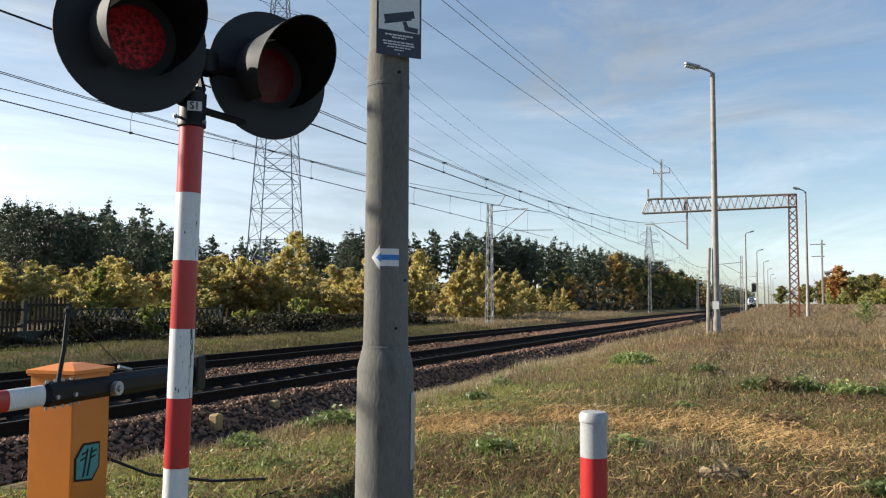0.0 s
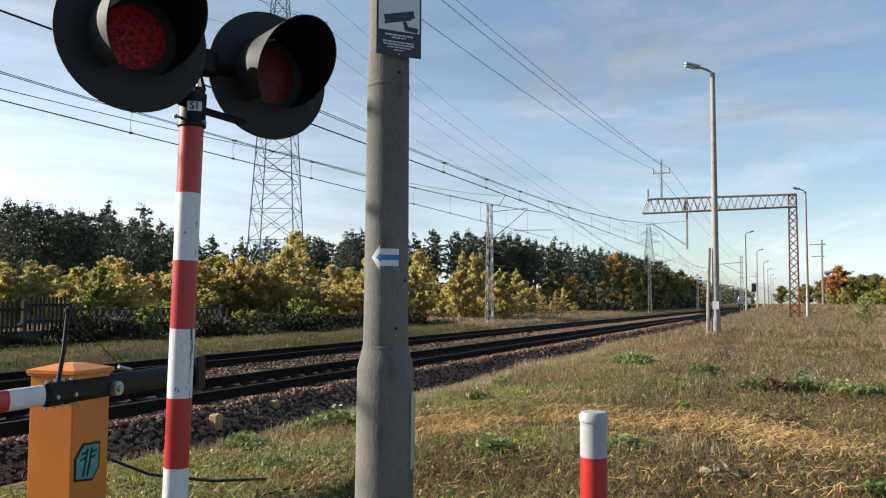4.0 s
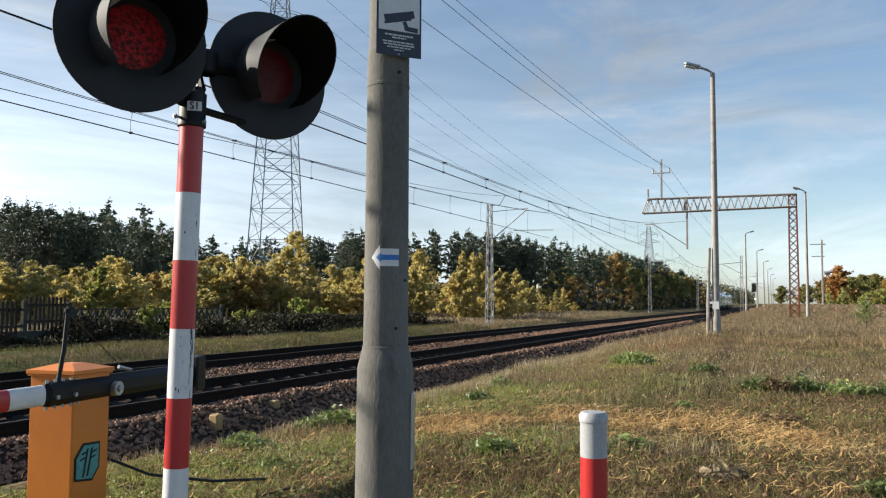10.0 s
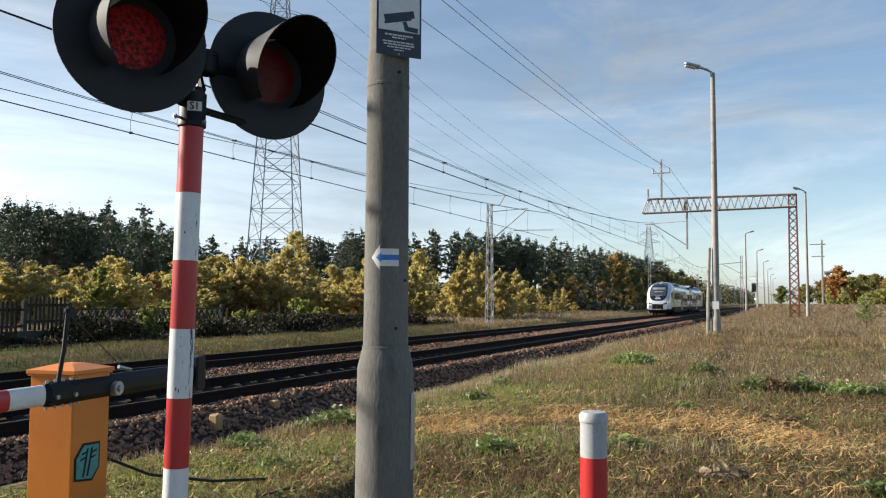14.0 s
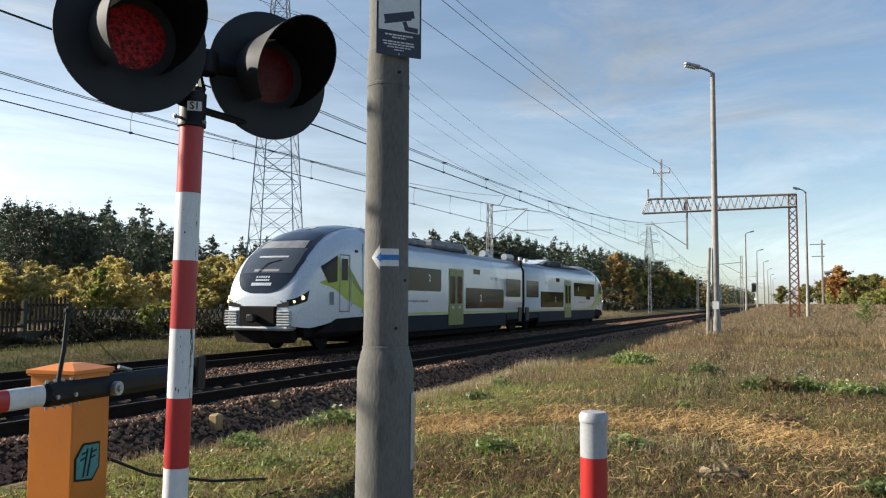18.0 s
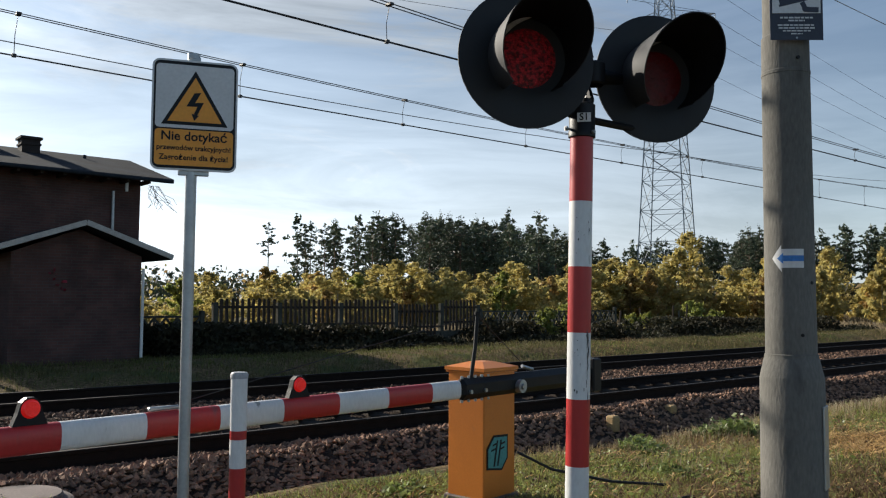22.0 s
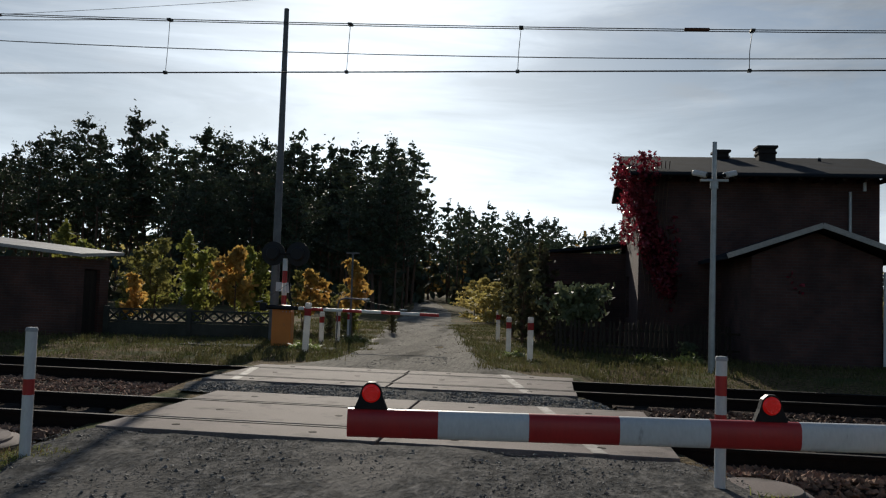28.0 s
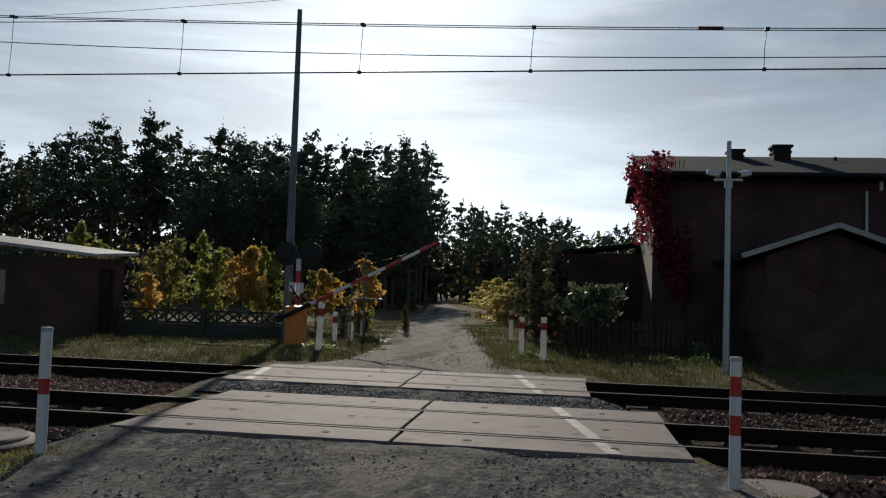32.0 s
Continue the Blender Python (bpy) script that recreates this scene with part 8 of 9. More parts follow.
# stalky seam along the ballast edge
x = 6 + 34 * rg.uniform(0, 1, 700) ** 1.2
y = 6.7 - 0.012 * (x - 6) + rg.normal(0, 0.25, 700)
v, f = blades(rg, np.stack([x, y, ground_z(x, y)], 1), np.full(700, 0.17), 5, 0.08, 0.45, 0.003)
tagged(part("grass", grass_mesh("grass", v, f, M_dryblade), None), "dry weed stalks along the ballast edge", "grass", kind="stuff")
for n_, h_, w_, m_, lab in ((900, 0.42, 0.0024, M_palestalk, "tall pale seed stalks along the ballast edge"), (800, 0.30, 0.0035, M_duskblade, "tall brown withered stalks along the ballast edge"), (700, 0.26, 0.005, M_greenblade, "tall green grass along the ballast edge")):
    x = 9.7 + 21 * rg.uniform(0, 1, n_) ** 1.2
    y = 6.55 - 0.012 * (x - 6) - np.abs(rg.normal(0, 0.45, n_)) + 0.2 * wave(x, x, 1.1)
    v, f = blades(rg, np.stack([x, y, ground_z(x, y)], 1), h_ * (0.55 + 0.6 * np.maximum(0, wave(x, y, 1.2, 2.0))) * (0.55 + 0.45 * smooth_step(9.7, 12.5, x)), 6, 0.09, 0.35, w_)
    tagged(part("grass", grass_mesh("grass", v, f, m_), None), lab, "grass", kind="stuff")
# verge by the road and the far bank
def bed(n, x0, x1, y0, y1, h, m, label, keep=None, k=5, width=0.006):
    x, y = rg.uniform(x0, x1, n), rg.uniform(y0, y1, n)
    if keep is not None:
        q = keep(x, y)
        x, y = x[q], y[q]
    v, f = blades(rg, np.stack([x, y, ground_z(x, y) + 0.01], 1), h * (1 + 0.5 * wave(x, y, 1.3)), k, 0.06, 0.8, width)
    tagged(part("grass", grass_mesh("grass", v, f, m), None), label, "grass", kind="stuff")


bed(2600, -7.2, -3.9, 4.6, 6.9, 0.08, M_greenblade, "green grass at the road edge", lambda x, y: x < -4.15 + 0.35 * wave(x, y, 2.1) - 0.5 * (6.9 - y))
bed(900, -7.2, -3.9, 4.6, 6.9, 0.10, M_duskblade, "withered grass at the road edge", lambda x, y: x < -4.3 + 0.35 * wave(x, y, 2.1) - 0.5 * (6.9 - y))
bed(3200, 1.2, 5.5, 4.6, 6.85, 0.075, M_greenblade, "green grass between the road and the barrier", lambda x, y: x > 1.75 + 0.3 * wave(x, y, 1.9))
bed(1200, 1.2, 5.5, 4.6, 6.85, 0.09, M_duskblade, "withered grass between the road and the barrier", lambda x, y: x > 1.9 + 0.3 * wave(x, y, 1.9))
fm = lambda y: -2.95 - 0.145 * (y - 17.6) + 0.9 * np.sin(np.maximum(0, y - 45) / 38) - 0.03 * np.maximum(0, y - 60)
side = lambda x, y: (np.abs(x - fm(y)) > 1.25 + 1.25 * np.exp(-(y - 15.6) / 1.6) + 0.22 * wave(x, y, 1.7)) & (np.abs(x - fm(y)) < 5.5)
# far verge and bank use the blades with shade in their colour
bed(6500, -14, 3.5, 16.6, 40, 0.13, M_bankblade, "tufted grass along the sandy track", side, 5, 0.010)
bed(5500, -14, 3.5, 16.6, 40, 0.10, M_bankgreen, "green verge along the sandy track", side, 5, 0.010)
sow(5000, 5.5, 9.5, 66, 150, 0.07, 6, 0.05, 0.9, M_greenblade, "short grass at the road edge", None, 0.005)
x, y = rg.uniform(-24, 50, 13000), 16.4 + 7.5 * rg.uniform(0, 1, 13000) ** 1.3
k = off_road(x, y) & ~((x > 4.9) & (x < 8.1) & (y > 21.4))
x, y = x[k], y[k]
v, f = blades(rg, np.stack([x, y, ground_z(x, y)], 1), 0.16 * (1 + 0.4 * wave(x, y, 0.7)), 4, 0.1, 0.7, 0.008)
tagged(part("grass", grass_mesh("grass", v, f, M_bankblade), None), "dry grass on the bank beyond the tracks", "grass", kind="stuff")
x, y = rg.uniform(-14, 40, 8000), rg.uniform(16.6, 26, 8000)
k = off_road(x, y)
x, y = x[k], y[k]
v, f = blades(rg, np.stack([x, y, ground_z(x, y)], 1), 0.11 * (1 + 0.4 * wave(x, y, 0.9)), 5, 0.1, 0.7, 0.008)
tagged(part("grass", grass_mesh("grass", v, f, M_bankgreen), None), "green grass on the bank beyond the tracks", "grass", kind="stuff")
x, y = rg.uniform(10, 130, 9000), rg.uniform(22, 46, 9000)
v, f = blades(rg, np.stack([x, y, ground_z(x, y)], 1), np.full(len(x), 0.45), 4, 0.3, 0.5, 0.02)
tagged(part("grass", grass_mesh("grass", v, f, M_dryblade), None), "tall dry grass before the birches", "grass", kind="stuff")


def weed(x, y, r, n, label, h=0.16, m=None):
    """Rosette of broad upright leaves."""
    w = thing("weed_clump", (x, y, float(ground_z(x, y))), label, "plant", "weed clumps")
    rgw = np.random.default_rng(int(abs(x) * 100 + abs(y) * 10))
    a = rgw.uniform(0, 6.283, n)
    d = r * np.sqrt(rgw.uniform(0, 1, n))
    pos = np.stack([d * np.cos(a), d * np.sin(a), np.zeros(n)], axis=1)
    v, f = blades(rgw, pos, h * (1.2 - 0.6 * d / r), 3, 0.03, 1.1, 0.018)
    part("leaves", grass_mesh("leaves", v, f, m or M_weed), None, w, "broad green leaves")
    c = np.stack([d * np.cos(a), d * np.sin(a), 0.03 + rgw.uniform(0.0, h, n) * (1.2 - d / r)], axis=1)
    v, f = leaf_quads(rgw, c, 0.05, 0.5, 0.5)
    part("lower_leaves", array_mesh("lower_leaves", v, f, [m or M_weed]), None, w, "small crowded leaves")
    return w


for x, y, r, n, h in ((10.5, 6.0, 0.40, 120, 0.24), (10.1, 6.15, 0.25, 60, 0.2), (8.45, 2.94, 0.20, 60, 0.15), (9.35, 1.65, 0.28, 80, 0.13), (15.2, 0.45, 0.30, 90, 0.26), (15.6, -0.2, 0.40, 110, 0.22), (15.5, -0.9, 0.40, 100, 0.2), (15.7, -1.5, 0.30, 70, 0.17),
                      (8.77, 6.4, 0.25, 60, 0.17), (8.4, 5.9, 0.22, 50, 0.13), (9.2, 6.6, 0.2, 45, 0.14), (20.1, 3.43, 0.55, 90, 0.3), (16, 5.4, 0.3, 60, 0.2), (13.9, 5.1, 0.22, 50, 0.2), (7.4, 5.0, 0.2, 45, 0.1), (6.6, 0.2, 0.2, 50, 0.12),
                      (7.9, -0.7, 0.2, 50, 0.12), (12.8, 1.4, 0.2, 45, 0.12), (18, 1.6, 0.3, 50, 0.2), (4.9, 6.2, 0.25, 60, 0.12), (2.6, 6.5, 0.25, 60, 0.12), (2.4, 21.0, 0.4, 80, 0.25), (3.4, 21.2, 0.4, 80, 0.25), (-6.0, 19.8, 0.4, 60, 0.25), (-5.6, 23.5, 0.4, 60, 0.3), (-0.9, 20.5, 0.3, 50, 0.2)):
    weed(x, y, r, int(n * 1.2), "low clump of broad green weed leaves", h * 1.15)
for x, y, r, n, h in ((11.9, 0.15, 0.35, 150, 0.12), (7.9, 0.55, 0.22, 90, 0.16), (15.2, 0.25, 0.3, 90, 0.3)):
    weed(x, y, r, n, "withered brown weed tuft", h, M_duskblade if x > 10 else M_dryblade)
# white-flowered weeds in the meadow
cx = np.concatenate([rg.normal(19.3, 1.4, 420), rg.normal(16.0, 0.8, 260), rg.uniform(12, 32, 260)])
cy = np.concatenate([rg.normal(1.3, 0.9, 420), rg.normal(-0.6, 1.2, 260), rg.uniform(-5, 5, 260)])
v, f = leaf_quads(rg, np.stack([cx, cy, ground_z(cx, cy) + rg.uniform(0.12, 0.3, len(cx))], 1), 0.011, 0.3, 0.8)
tagged(part("flowers", array_mesh("flowers", v, f, [M_petal]), None), "scattered small white flower heads in the meadow", "flowers", kind="stuff")
# little spruce-like shrub in the meadow
sp = thing("conifer_shrub", (38.5, -3.05, float(ground_z(38.5, -3.05))), "small spiky pine seedling in the meadow", "bush")
br = Shape().tube((0, 0, 0), (0, 0, 1.25), 0.03, 0.01, n=6)
cen = []
for k in range(22):
    a, u = k * 2.4, 0.25 + 0.75 * k / 22
    r = 0.75 * (1.15 - u)
    tip = (r * math.cos(a), r * math.sin(a), u * 1.1 + 0.45 * r + 0.1)
    br.tube((0, 0, u), tip, 0.014, 0.006, n=4)
    q = rg.uniform(0.15, 1.05, 34)[:, None]
    cen.append(np.array([0, 0, u]) * (1 - q) + np.array(tip) * q + rg.normal(0, 0.028, (34, 3)))
cen.append(np.stack([rg.normal(0, 0.03, 40), rg.normal(0, 0.03, 40), rg.uniform(0.8, 1.4, 40)], 1))
v, f = leaf_quads(rg, np.concatenate(cen), 0.085, 0.0, 0.16)
part("crown", array_mesh("crown", v, f, [M_weed]), None, sp, "spiky green needles")
part("stem", br, M_bark, sp)
# cable loops lying by the barrier machine
cb = part("cable", Shape().path([(5.5, 5.35, 0.12), (5.8, 5.2, -0.05), (6.3, 4.9, -0.18), (6.7, 4.5, -0.2)], 0.014, 6).path([(5.6, 4.2, -0.24), (5.9, 4.1, -0.16), (6.3, 4.05, -0.16), (6.6, 3.9, -0.25)], 0.012, 6), M_rubber, None)
tagged(cb, "black cable running from the barrier machine into the grass", "cable")
# ---- two-car diesel railcar ----
HALF = 20.80                   # from the joint to the tip of the nose
M_tw = mat("white_train_lacquer", (0.56, 0.60, 0.64), 0.25, color2=(0.52, 0.56, 0.60), scale=0.7, fine=30, bump=0.02, coat=0.4, spots=(0.47, 0.48, 0.49), spot_scale=1.3, spot_edge=(0.6, 0.75))
M_troof = mat("grey_train_roof", (0.24, 0.28, 0.33), 0.45, color2=(0.20, 0.235, 0.28), scale=0.8, fine=20, bump=0.05)
M_tskirt = mat("dark_slate_train_skirt", (0.010, 0.014, 0.022), 0.7, color2=(0.016, 0.018, 0.022), scale=0.8, fine=20, bump=0.08, spec=0.15)
M_tlime = mat("lime_green_train_paint", (0.36, 0.42, 0.02), 0.35, color2=(0.31, 0.37, 0.02), scale=1.5, fine=40, bump=0.03)
M_tolive = mat("olive_train_paint", (0.20, 0.235, 0.015), 0.4, color2=(0.17, 0.20, 0.015), scale=1.5, fine=40, bump=0.03)
M_tglass = glass_mat("tinted_train_glass", (0.010, 0.010, 0.011), 0.06, 1.16, 0.0)
M_tfront = glass_mat("black_windscreen", (0.008, 0.009, 0.011), 0.06)
# lighter grey than the mask, so the colour carries the reflected sky
M_tpane = glass_mat("sky_toned_windscreen_glass", (0.045, 0.052, 0.06), 0.10)
M_tgear = mat("grey_roof_gear", (0.25, 0.26, 0.27), 0.6, 0.2, color2=(0.14, 0.14, 0.145), scale=3, fine=30)
M_tunder = mat("grimy_underframe", (0.010, 0.009, 0.009), 0.9, color2=(0.018, 0.015, 0.014), scale=3, fine=30, bump=0.3, spec=0.1)
M_tgrille = mat("silver_grille", (0.55, 0.56, 0.57), 0.45, 0.3, bump=0.05)
M_tlamp = mat("lit_headlight", (0.9, 0.85, 0.7), 0.3, bump=0, emit=(1.0, 0.70, 0.28, 1.1))


def nose_roof(d):
    """Roof height at d metres behind the nose tip."""
    return float(np.interp(d, [0.0, 0.10, 0.28, 0.55, 0.95, 1.5, 2.2, 3.0, 3.8, 4.6, 5.6, 6.8, 8.0], [1.58, 1.88, 2.22, 2.58, 2.97, 3.32, 3.62, 3.83, 3.95, 3.98, 3.90, 3.75, 3.65]))


def nose_half(d):
    return float(np.interp(d, [0.0, 0.15, 0.4, 0.8, 1.4, 2.2, 3.2], [1.00, 1.15, 1.265, 1.345, 1.40, 1.43, 1.44]))


def section(d, n=26):
    """Right half of the body outline (y, z) from the sill up to the roof's middle."""
    top, w = nose_roof(d), nose_half(d)
    zs = 1.02 + min(1.0, (top - 1.58) / 2.07) * 1.88
    bot = float(np.interp(d, [0.0, 0.6, 1.1, 2.2], [0.76, 0.70, 0.76, 0.92]))
    out = [(w * 0.985, bot), (w, bot + 0.25 * (zs - bot)), (w, zs - 0.35 * (zs - bot)), (w * 0.995, zs)]
    for k in range(1, n + 1):
        a = math.pi / 2 * k / n
        out.append((w * 0.995 * max(0.0, math.cos(a)) ** 0.82, zs + (top - zs) * math.sin(a) ** 0.9))
    return out


def depth_at(y, z):
    """How far behind the tip the body's skin lies at (y, z)."""
    lo, hi = 0.0, 6.0
    def inside(d):
        top, w = nose_roof(d), nose_half(d)
        zs = 1.02 + min(1.0, (top - 1.58) / 2.07) * 1.88
        if z >= top or abs(y) > w:
            return False
        if z <= zs:
            return True
        sa = ((z - zs) / (top - zs)) ** (1 / 0.9)
        return abs(y) <= w * 0.995 * (1 - sa * sa) ** 0.41
    if inside(0.0):
        return 0.0
    for _ in range(30):
        m = (lo + hi) / 2
        if inside(m):
            hi = m
        else:
            lo = m
    return hi


def half_width(d, z):
    top, w = nose_roof(d), nose_half(d)
    zs = 1.02 + min(1.0, (top - 1.58) / 2.07) * 1.88
    if z <= zs:
        return w
    sa = min(1.0, max(0.0, (z - zs) / (top - zs)) ** (1 / 0.9))
    return w * 0.995 * (1 - sa * sa) ** 0.41


def body_shell():
    s = Shape()
    ds = [0.0, 0.03, 0.07, 0.12, 0.18, 0.25, 0.33, 0.42, 0.52, 0.64, 0.78, 0.94, 1.12, 1.32, 1.55, 1.8, 2.1, 2.45, 2.85, 3.3, 3.75, 4.2, 4.7, 5.2, 5.8, 6.4, 7.1, 8, 12, 16, HALF - 0.20]
    rings = []
    for d in ds:
        r = section(d)
        rings.append([(HALF - d, -y, z) for y, z in r] + [(HALF - d, y, z) for y, z in reversed(r[:-1])])
    n = len(rings[0])
    for i in range(len(ds) - 1):
        for k in range(n - 1):
            q = [rings[i][k], rings[i][k + 1], rings[i + 1][k + 1], rings[i + 1][k]]
            zmid = sum(p[2] for p in q) / 4
            mi = 1 if (zmid > 3.30 and ds[i] >= 4.2) else 0
            s.add(q, [(0, 1, 2, 3)], mi, True)
    # weld the seams by a shared build: front and end caps
    s.add(rings[0], [tuple(range(n))], 0)
    s.add(rings[-1], [tuple(reversed(range(n)))], 2)
    return s


def side_panel(x0, x1, z0, z1, depth, rad=0.06, side=-1, y=1.44):
    """A rounded plate on the flat body side, standing proud by depth."""
    pts = rounded(x1 - x0, z1 - z0, rad, 4)
    s = Shape()
    n = len(pts)
    a = [((x0 + x1) / 2 + px_, side * (y - 0.02), (z0 + z1) / 2 + pz_) for px_, pz_ in pts]
    b = [(p[0], side * (y + depth), p[2]) for p in a]
    s.add(b, [tuple(range(n))] if side < 0 else [tuple(reversed(range(n)))])
    return s.add(a + b, [(i, (i + 1) % n, n + (i + 1) % n, n + i) for i in range(n)])


def skin_patch(outline, lift, side=-1, nu=10, nv=8):
    """A patch on the curved cab side: a quad outline of (s, z) corners, wrapped on the skin."""
    (a, b, c, d) = outline
    s = Shape()
    v = []
    for i in range(nu + 1):
        for j in range(nv + 1):
            u, w = i / nu, j / nv
            sx = (a[0] * (1 - u) + b[0] * u) * (1 - w) + (d[0] * (1 - u) + c[0] * u) * w
            sz = (a[1] * (1 - u) + b[1] * u) * (1 - w) + (d[1] * (1 - u) + c[1] * u) * w
            v.append((sx, side * (half_width(HALF - sx, sz) + lift), sz))
    s.add(v, [(i * (nv + 1) + j, (i + 1) * (nv + 1) + j, (i + 1) * (nv + 1) + j + 1, i * (nv + 1) + j + 1) for i in range(nu) for j in range(nv)], 0, True)
    return s


def sweep_patch(ss, tops, bots, lift, side=-1, nu=36, nv=4):
    """A curved band of paint on the body side between two lines."""
    s = Shape()
    v = []
    for i in range(nu + 1):
        sx = ss[0] + (ss[-1] - ss[0]) * i / nu
        t, b = np.interp(-sx, [-q for q in ss], tops), np.interp(-sx, [-q for q in ss], bots)
        for j in range(nv + 1):
            z = float(b + (t - b) * j / nv)
            v.append((sx, side * (half_width(HALF - sx, z) + lift), z))
    return s.add(v, [(i * (nv + 1) + j, (i + 1) * (nv + 1) + j, (i + 1) * (nv + 1) + j + 1, i * (nv + 1) + j + 1) for i in range(nu) for j in range(nv)], 0, True)


def front_patch(inside_z, half_at, lift, ny=16, nz=22):
    s = Shape()
    z0, z1 = inside_z
    v = []
    for j in range(nz + 1):
        z = z0 + (z1 - z0) * (0.5 - 0.5 * math.cos(math.pi * j / nz))
        h = half_at(z)
        for i in range(ny + 1):
            y = h * (-1 + 2 * i / ny)
            v.append((HALF - depth_at(y, z) + lift, y, z + lift * 0.6))
    s.add(v, [(j * (ny + 1) + i, j * (ny + 1) + i + 1, (j + 1) * (ny + 1) + i + 1, (j + 1) * (ny + 1) + i) for j in range(nz) for i in range(ny)], 0, True)
    return s


def half_train(tag):
    """One car, its nose toward +x, the joint at x = 0."""
    car = bpy.data.objects.new("car", None)
    scene.collection.objects.link(car)
    car["label"] = tag
    shell = weld(body_shell().data("body", [M_tw, M_troof, M_tunder]))
    body = part("body", shell, None, car, "white lacquered car body with grey roof")
    P = lambda name, shape, m, label="": part(name, shape, m, car, label)
    # windscreen
    def screen_half(z):
        return float(np.interp(z, [1.68, 1.71, 1.78, 1.92, 2.2, 2.6, 3.0, 3.4, 3.7, 3.93], [0.25, 0.46, 0.64, 0.80, 0.95, 1.02, 1.00, 0.92, 0.82, 0.72]))
    P("windscreen", front_patch((1.68, 3.92), screen_half, 0.012, 18, 34), M_tfront, "large black windscreen sweeping up to the roof")
    P("windscreen_glass", front_patch((2.26, 3.02), lambda z: screen_half(z) - 0.13, 0.016, 16, 16), M_tpane, "windscreen glass with the sky's reflection in its grey")
    P("dash_shelf", front_patch((2.30, 2.37), lambda z: 0.42, 0.02, 8, 3), M_tgear)
    # bright level reflection in the windscreen, laid on as a pale strip
    P("mirror_strip", front_patch((2.72, 2.77), lambda z: 0.50, 0.02, 8, 3), M_tgrille, "pale strip painted as a reflection on the glass")
    blind = front_patch((3.02, 3.26), lambda z: screen_half(z) - 0.22, 0.02, 8, 4)
    P("sun_blind", blind, M_tgear, "pale blind behind the glass")
    for k, (w, h, z, m) in enumerate(((0.24, 0.055, 2.14, 6), (0.24, 0.05, 2.05, 7), (0.34, 0.085, 1.93, 9))):
        bars = Shape()
        for q in range(m):
            ya = -w + 2 * w * q / m
            yb = ya + 2 * w / m * (0.55 + 0.25 * ((q * 3 + k) % 3) / 2)
            rows_ = [(HALF - depth_at(y_, z_) + 0.022, y_, z_ + 0.012) for z_ in (z - h / 2, z + h / 2) for y_ in (ya, yb)]
            bars.add(rows_, [(0, 1, 3, 2)])
        P("number_bars", bars, M_tw, "white bars of the vehicle number")
    P("wiper", Shape().path([(HALF - depth_at(-0.25, 2.28) + 0.05, -0.25, 2.28), (HALF - depth_at(-0.05, 2.55) + 0.05, -0.05, 2.55), (HALF - depth_at(0.35, 2.66) + 0.05, 0.35, 2.66)], 0.012, 5), M_black)
    P("top_lamp", front_patch((3.72, 3.82), lambda z: 0.16, 0.02, 6, 3), M_tgrille, "small top lamp")
    # headlights
    for sd in (-1, 1):
        v = []
        hl = skin_patch([(HALF - 0.50, 1.47), (HALF + 0.0, 1.31), (HALF + 0.0, 1.47), (HALF - 0.58, 1.78)], 0.012, sd)
        lamp = P("headlight", hl, M_black, "black slanted headlight cluster")
        ya, yb = sd * 1.012, sd * 0.60
        face = [(HALF + 0.012, ya, 1.31), (HALF + 0.012, yb, 1.28), (HALF + 0.012, yb, 1.36), (HALF + 0.012, ya, 1.47)]
        part("inner_glass", Shape().add(face, [(0, 1, 2, 3) if sd > 0 else (3, 2, 1, 0)]), M_black, lamp)
        dpt = 0.34
        yy = sd * (half_width(dpt, 1.56))
        part("lamp", Shape().tube((HALF - dpt - 0.06, yy * 0.97, 1.56), (HALF - dpt + 0.03, yy * 1.012, 1.56), 0.07, 0.06, n=14), M_tlamp, lamp, "lit warm headlamp")
        part("lamp", Shape().tube((HALF - 0.17, sd * (half_width(0.13, 1.45) - 0.03), 1.45), (HALF - 0.08, sd * (half_width(0.13, 1.45) + 0.014), 1.45), 0.038, n=12), M_tlamp, lamp)
        # grille and bumper
        g = Shape()
        for k in range(6):
            g.box((HALF + 0.03, sd * 0.88, 0.80 + 0.075 * k), (0.16, 0.42, 0.045), 0.012)
        P("grille", g, M_tgrille, "silver slatted grille")
        # cab side
        P("cab_window", skin_patch([(18.86, 2.06), (19.35, 2.00), (19.72, 2.48), (18.86, 2.84)], 0.010, sd), M_tglass, "cab side window")
        P("lime_sweep", sweep_patch([19.75, 19.3, 18.92, 18.3, 17.5, 16.5, 15.5, 14.2], [2.02, 2.15, 2.62, 2.30, 1.78, 1.38, 1.19, 1.10], [1.99, 1.90, 1.80, 1.52, 1.28, 1.13, 1.085, 1.07], 0.004, sd), M_tlime, "lime green sweep")
        P("olive_sweep", sweep_patch([18.30, 17.9, 17.4, 16.8, 16.0], [2.62, 2.30, 1.86, 1.52, 1.25], [2.28, 2.02, 1.70, 1.42, 1.22], 0.005, sd), M_tolive, "olive green edge of the sweep")
        P("lime_pillar", skin_patch([(18.745, 1.85), (18.85, 1.85), (18.85, 2.80), (18.745, 2.80)], 0.0055, sd), M_tlime, "lime green pillar by the door")
